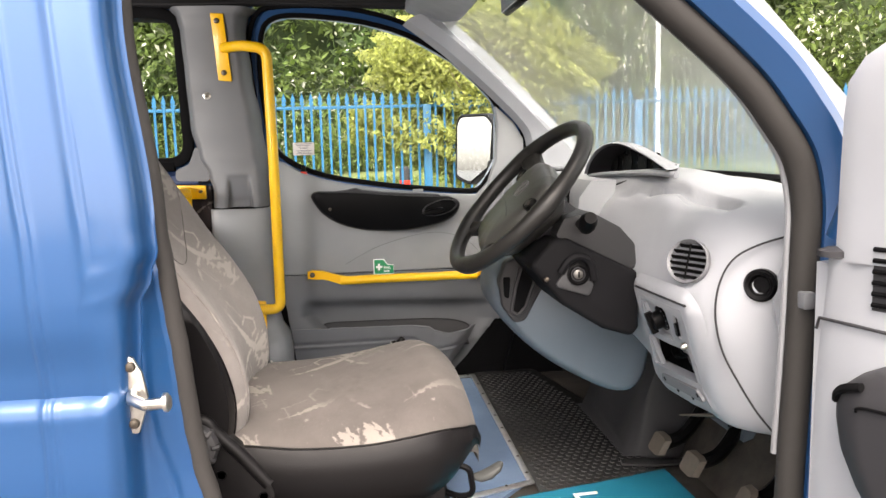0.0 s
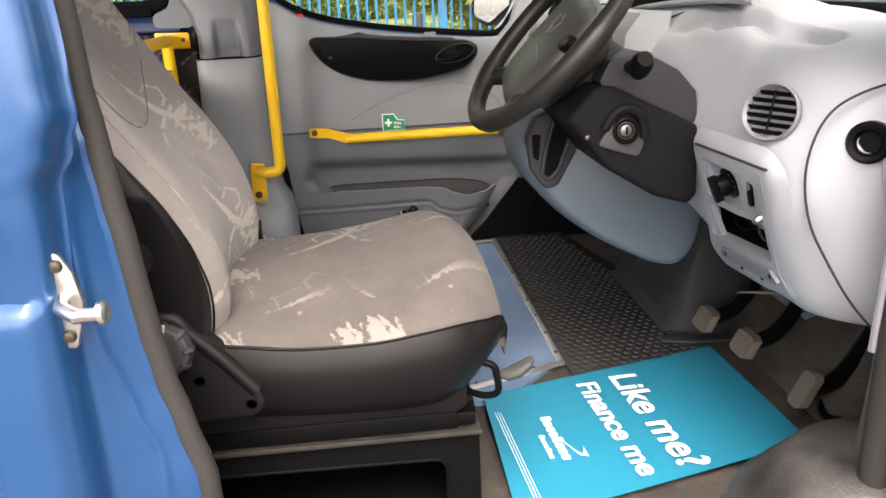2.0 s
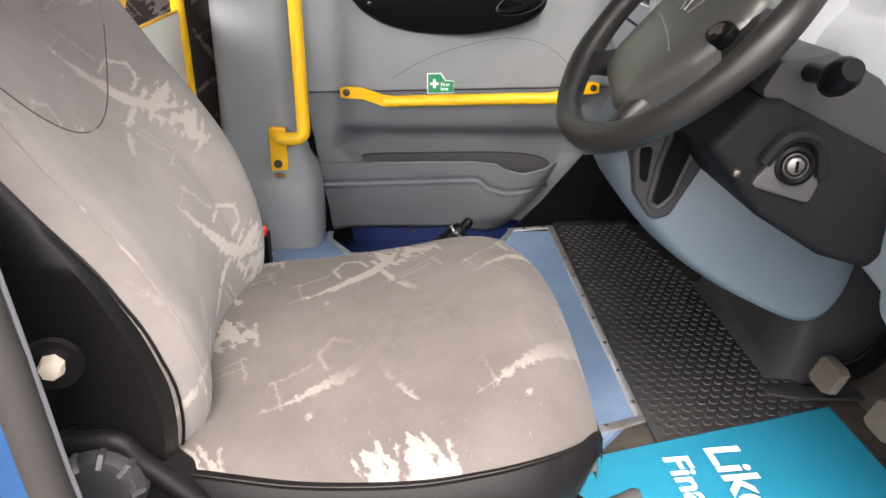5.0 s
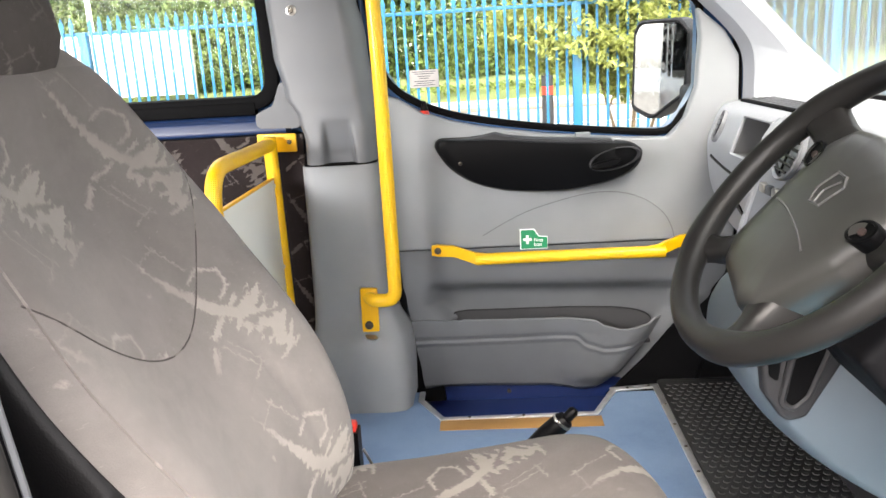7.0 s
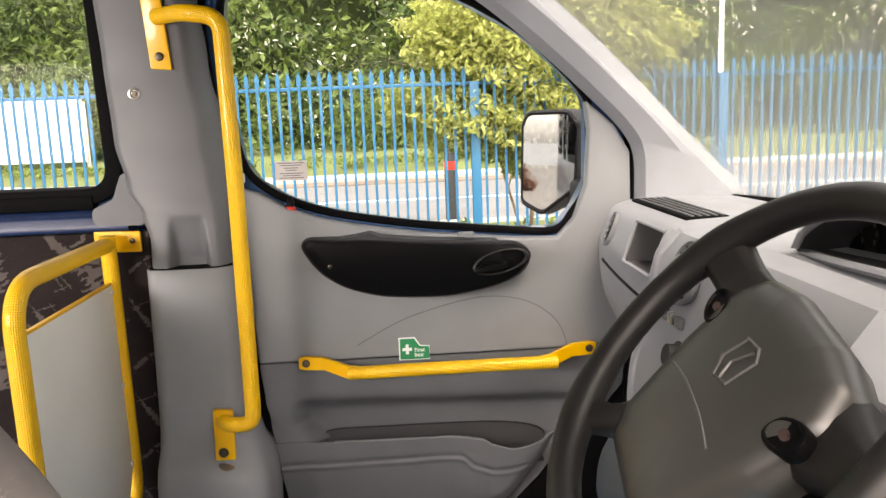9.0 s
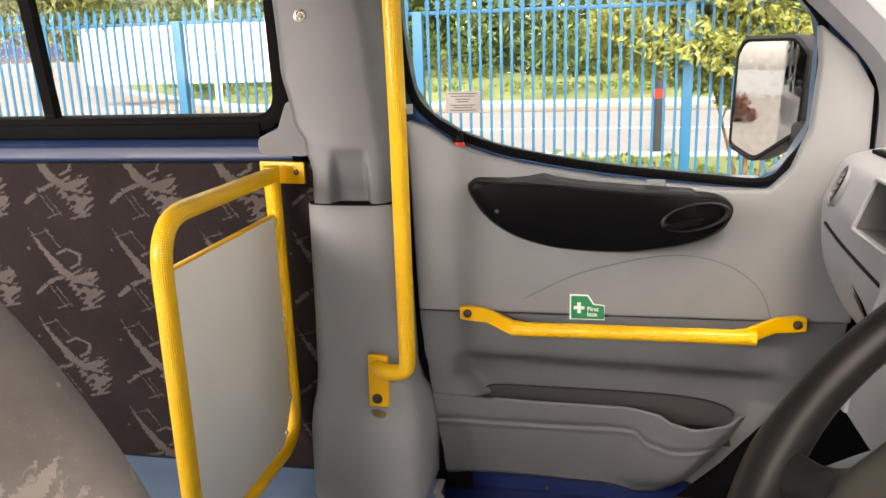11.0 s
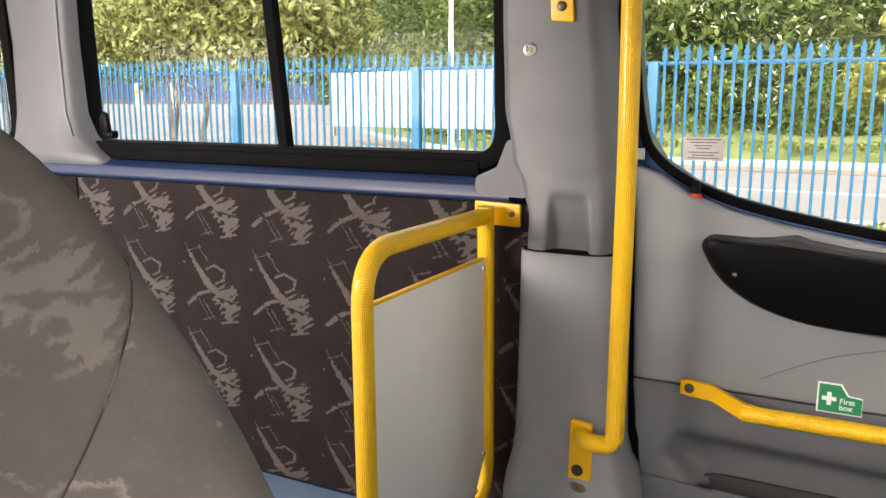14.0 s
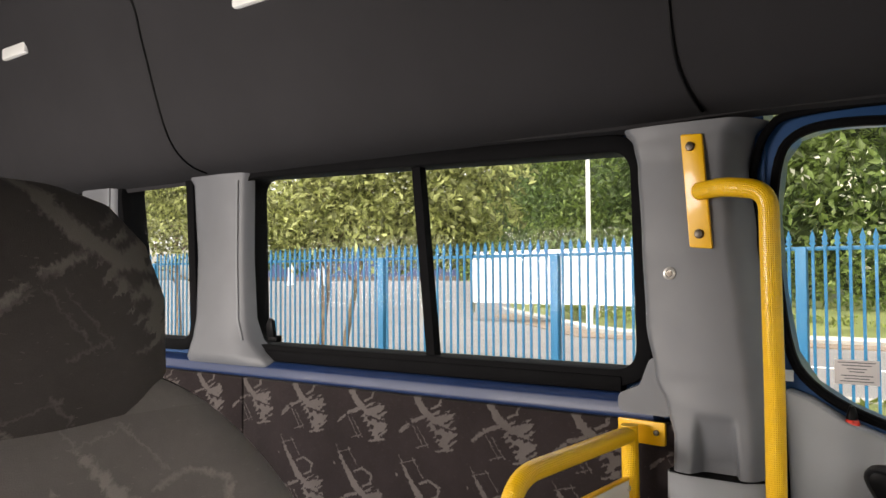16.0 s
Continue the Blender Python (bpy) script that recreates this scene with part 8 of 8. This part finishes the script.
    for k in range(70):
        x = -20 + 45 * rng.random()
        y = edge(x) + 3.0 + 1.2 * rng.random()
        h = 0.9 + 0.9 * rng.random()
        long.append(((x, y, 0.5 + h * 0.6), (0.9 + 0.5 * rng.random(), 0.6, h)))
    leaves("undergrowth", long, 26000, 0.085, LEAF, core, 9)

    def tree(name, base, stems, clumps, count, size, material, label, seed):
        t = thing(name, (*base, 0.0), label, "tree")
        tr = []
        r2 = random.Random(seed)
        bm = bmesh.new()
        for dx, dy, tx, ty, top, rad in stems:
            pts = [(base[0] + dx + (tx - dx) * f + 0.03 * r2.uniform(-1, 1), base[1] + dy + (ty - dy) * f, top * f) for f in (0, 0.25, 0.5, 0.75, 1.0)]
            pts = spline(pts, 3)
            tube(pts, [rad * (1 - 0.75 * i / (len(pts) - 1)) for i in range(len(pts))], 8, bm=bm)
            for q in range(7):
                s = Vector(pts[int(len(pts) * (0.45 + 0.07 * q)) % len(pts)])
                e = s + Vector((r2.uniform(-1, 1), r2.uniform(-0.8, 0.8), r2.uniform(0.1, 0.8))) * 0.9
                tube([s, s.lerp(e, 0.5) + Vector((0, 0, 0.08)), e], [rad * 0.35, rad * 0.22, rad * 0.08], 6, bm=bm)
        part("trunk", bm, BARK, t)
        leaves("crown", [((base[0] + a, base[1] + b, c), r) for (a, b, c), r in clumps], count, size, material, t, seed)
        return t
    tree("young_tree", (1.15, 7.45), [(0, 0, 0.1, 0, 2.5, 0.022), (0.1, 0, -0.5, 0.1, 2.2, 0.016), (0.0, 0.05, 0.6, 0.1, 2.3, 0.016)],
         [((-0.93, 0, 1.62), (0.26, 0.25, 0.20)), ((-0.62, 0, 1.52), (0.40, 0.36, 0.28)), ((-0.18, 0, 1.45), (0.50, 0.45, 0.30)), ((0.35, 0, 1.48), (0.52, 0.45, 0.36)), ((0.0, 0, 1.92), (0.80, 0.5, 0.40)), ((0.62, 0, 2.05), (0.70, 0.5, 0.50)), ((-0.50, 0, 2.18), (0.50, 0.4, 0.30)), ((0.1, 0, 2.45), (0.75, 0.5, 0.35)), ((0.05, 0, 1.15), (0.28, 0.28, 0.16))],
         56000, 0.031, LEAF_LIME, "young lime-green tree leaning over the railings", 11)
    tree("small_tree", (-6.15, 8.3), [(-1.2, 0, -0.5, 0, 3.8, 0.045), (-0.85, 0.1, -0.1, 0.1, 3.6, 0.045), (-1.02, 0.05, -0.98, -0.1, 3.4, 0.035)],
         [((-0.6, 0, 2.4), (0.9, 0.8, 0.6)), ((0.4, 0, 2.15), (0.9, 0.8, 0.5)), ((1.1, 0, 2.5), (0.8, 0.7, 0.7)), ((0.2, 0, 3.2), (1.4, 1.0, 0.9)), ((1.0, -0.1, 1.95), (0.45, 0.4, 0.32)), ((-1.3, 0, 2.5), (0.8, 0.7, 0.6)), ((-2.0, 0, 2.2), (0.6, 0.6, 0.5)), ((-1.2, 0, 1.95), (0.5, 0.5, 0.3))],
         22000, 0.050, LEAF_OLIVE, "multi-stemmed young tree behind the railings", 12)
    tree("small_tree", (-10.6, 8.8), [(0, 0, 0.2, 0, 3.6, 0.06), (-0.3, 0, -0.6, 0.1, 3.4, 0.05)],
         [((-0.4, 0, 2.7), (1.3, 1.0, 0.9)), ((0.9, 0, 2.6), (1.1, 0.9, 0.8)), ((0.2, 0, 3.6), (1.6, 1.1, 0.9)), ((-1.6, 0, 2.9), (1.0, 0.9, 0.8))],
         24000, 0.046, LEAF_OLIVE, "young tree behind the railings near the junction", 13)
    # what the wing mirror looks back at: the end of the yard
    board2 = thing("hoarding", (-46, 4, 0), "low white hoarding at the end of the yard", "hoarding")
    for y0 in (-12, -8, -4, 0, 4, 8):
        part("panel", box(-46.1, -46.0, y0 + 0.02, y0 + 3.98, 0.35, 1.65), HOARDING, board2)
    for y0 in (-12, -4, 4, 12):
        part("leg", box(-46.3, -46.1, y0 - 0.06, y0 + 0.06, 0.0, 1.7), STEEL, board2)
    red = thing("copper_bush", (-24, 3.45, 0), "small copper-leaved bush at the edge of the yard", "bush")
    leaves("crown", [((-24, 3.45, 0.45), (0.4, 0.34, 0.45)), ((-23.8, 3.15, 0.22), (0.35, 0.3, 0.22))], 2500, 0.05, leaf("copper_leaves", (0.20, 0.09, 0.06), 0.5), red, 31)
    lp3 = copy_thing(lp, Matrix.Translation((-20.4, -19.3, -0.095)))
    for k, (x, y0) in enumerate(((-52, -9), (-56, 11))):
        tree("yard_tree", (x, y0), [(0, 0, 0.3, 0.2, 6.0, 0.16)], [((0, 0, 5.2), (3.6, 4.4, 3.7)), ((1.0, 2.2, 2.9), (2.6, 3.2, 2.2)), ((0.8, -2.2, 2.9), (2.4, 3.2, 2.2))], 7000, 0.22, LEAF, "broad green tree at the end of the yard", 32 + k)
    # tufts on the verge and the bank
    tuft = []
    for k in range(260):
        x, y = rng.uniform(-3, 4), rng.uniform(7.5, 11.6)
        tuft.append(((x, y, 0.10), (0.14, 0.14, 0.07)))
    for k in range(240):
        x = rng.uniform(-16, 9)
        tuft.append(((x, edge(x) + rng.uniform(0.3, 3.0), 0.45), (0.3, 0.3, 0.12)))
    g = tagged(leaves("grass_tufts", tuft, 9000, 0.06, leaf("grass_blades", (0.17, 0.215, 0.05), 0.5), None, 15), "uneven grass tufts on the verges", "grass", kind="stuff")


outside()
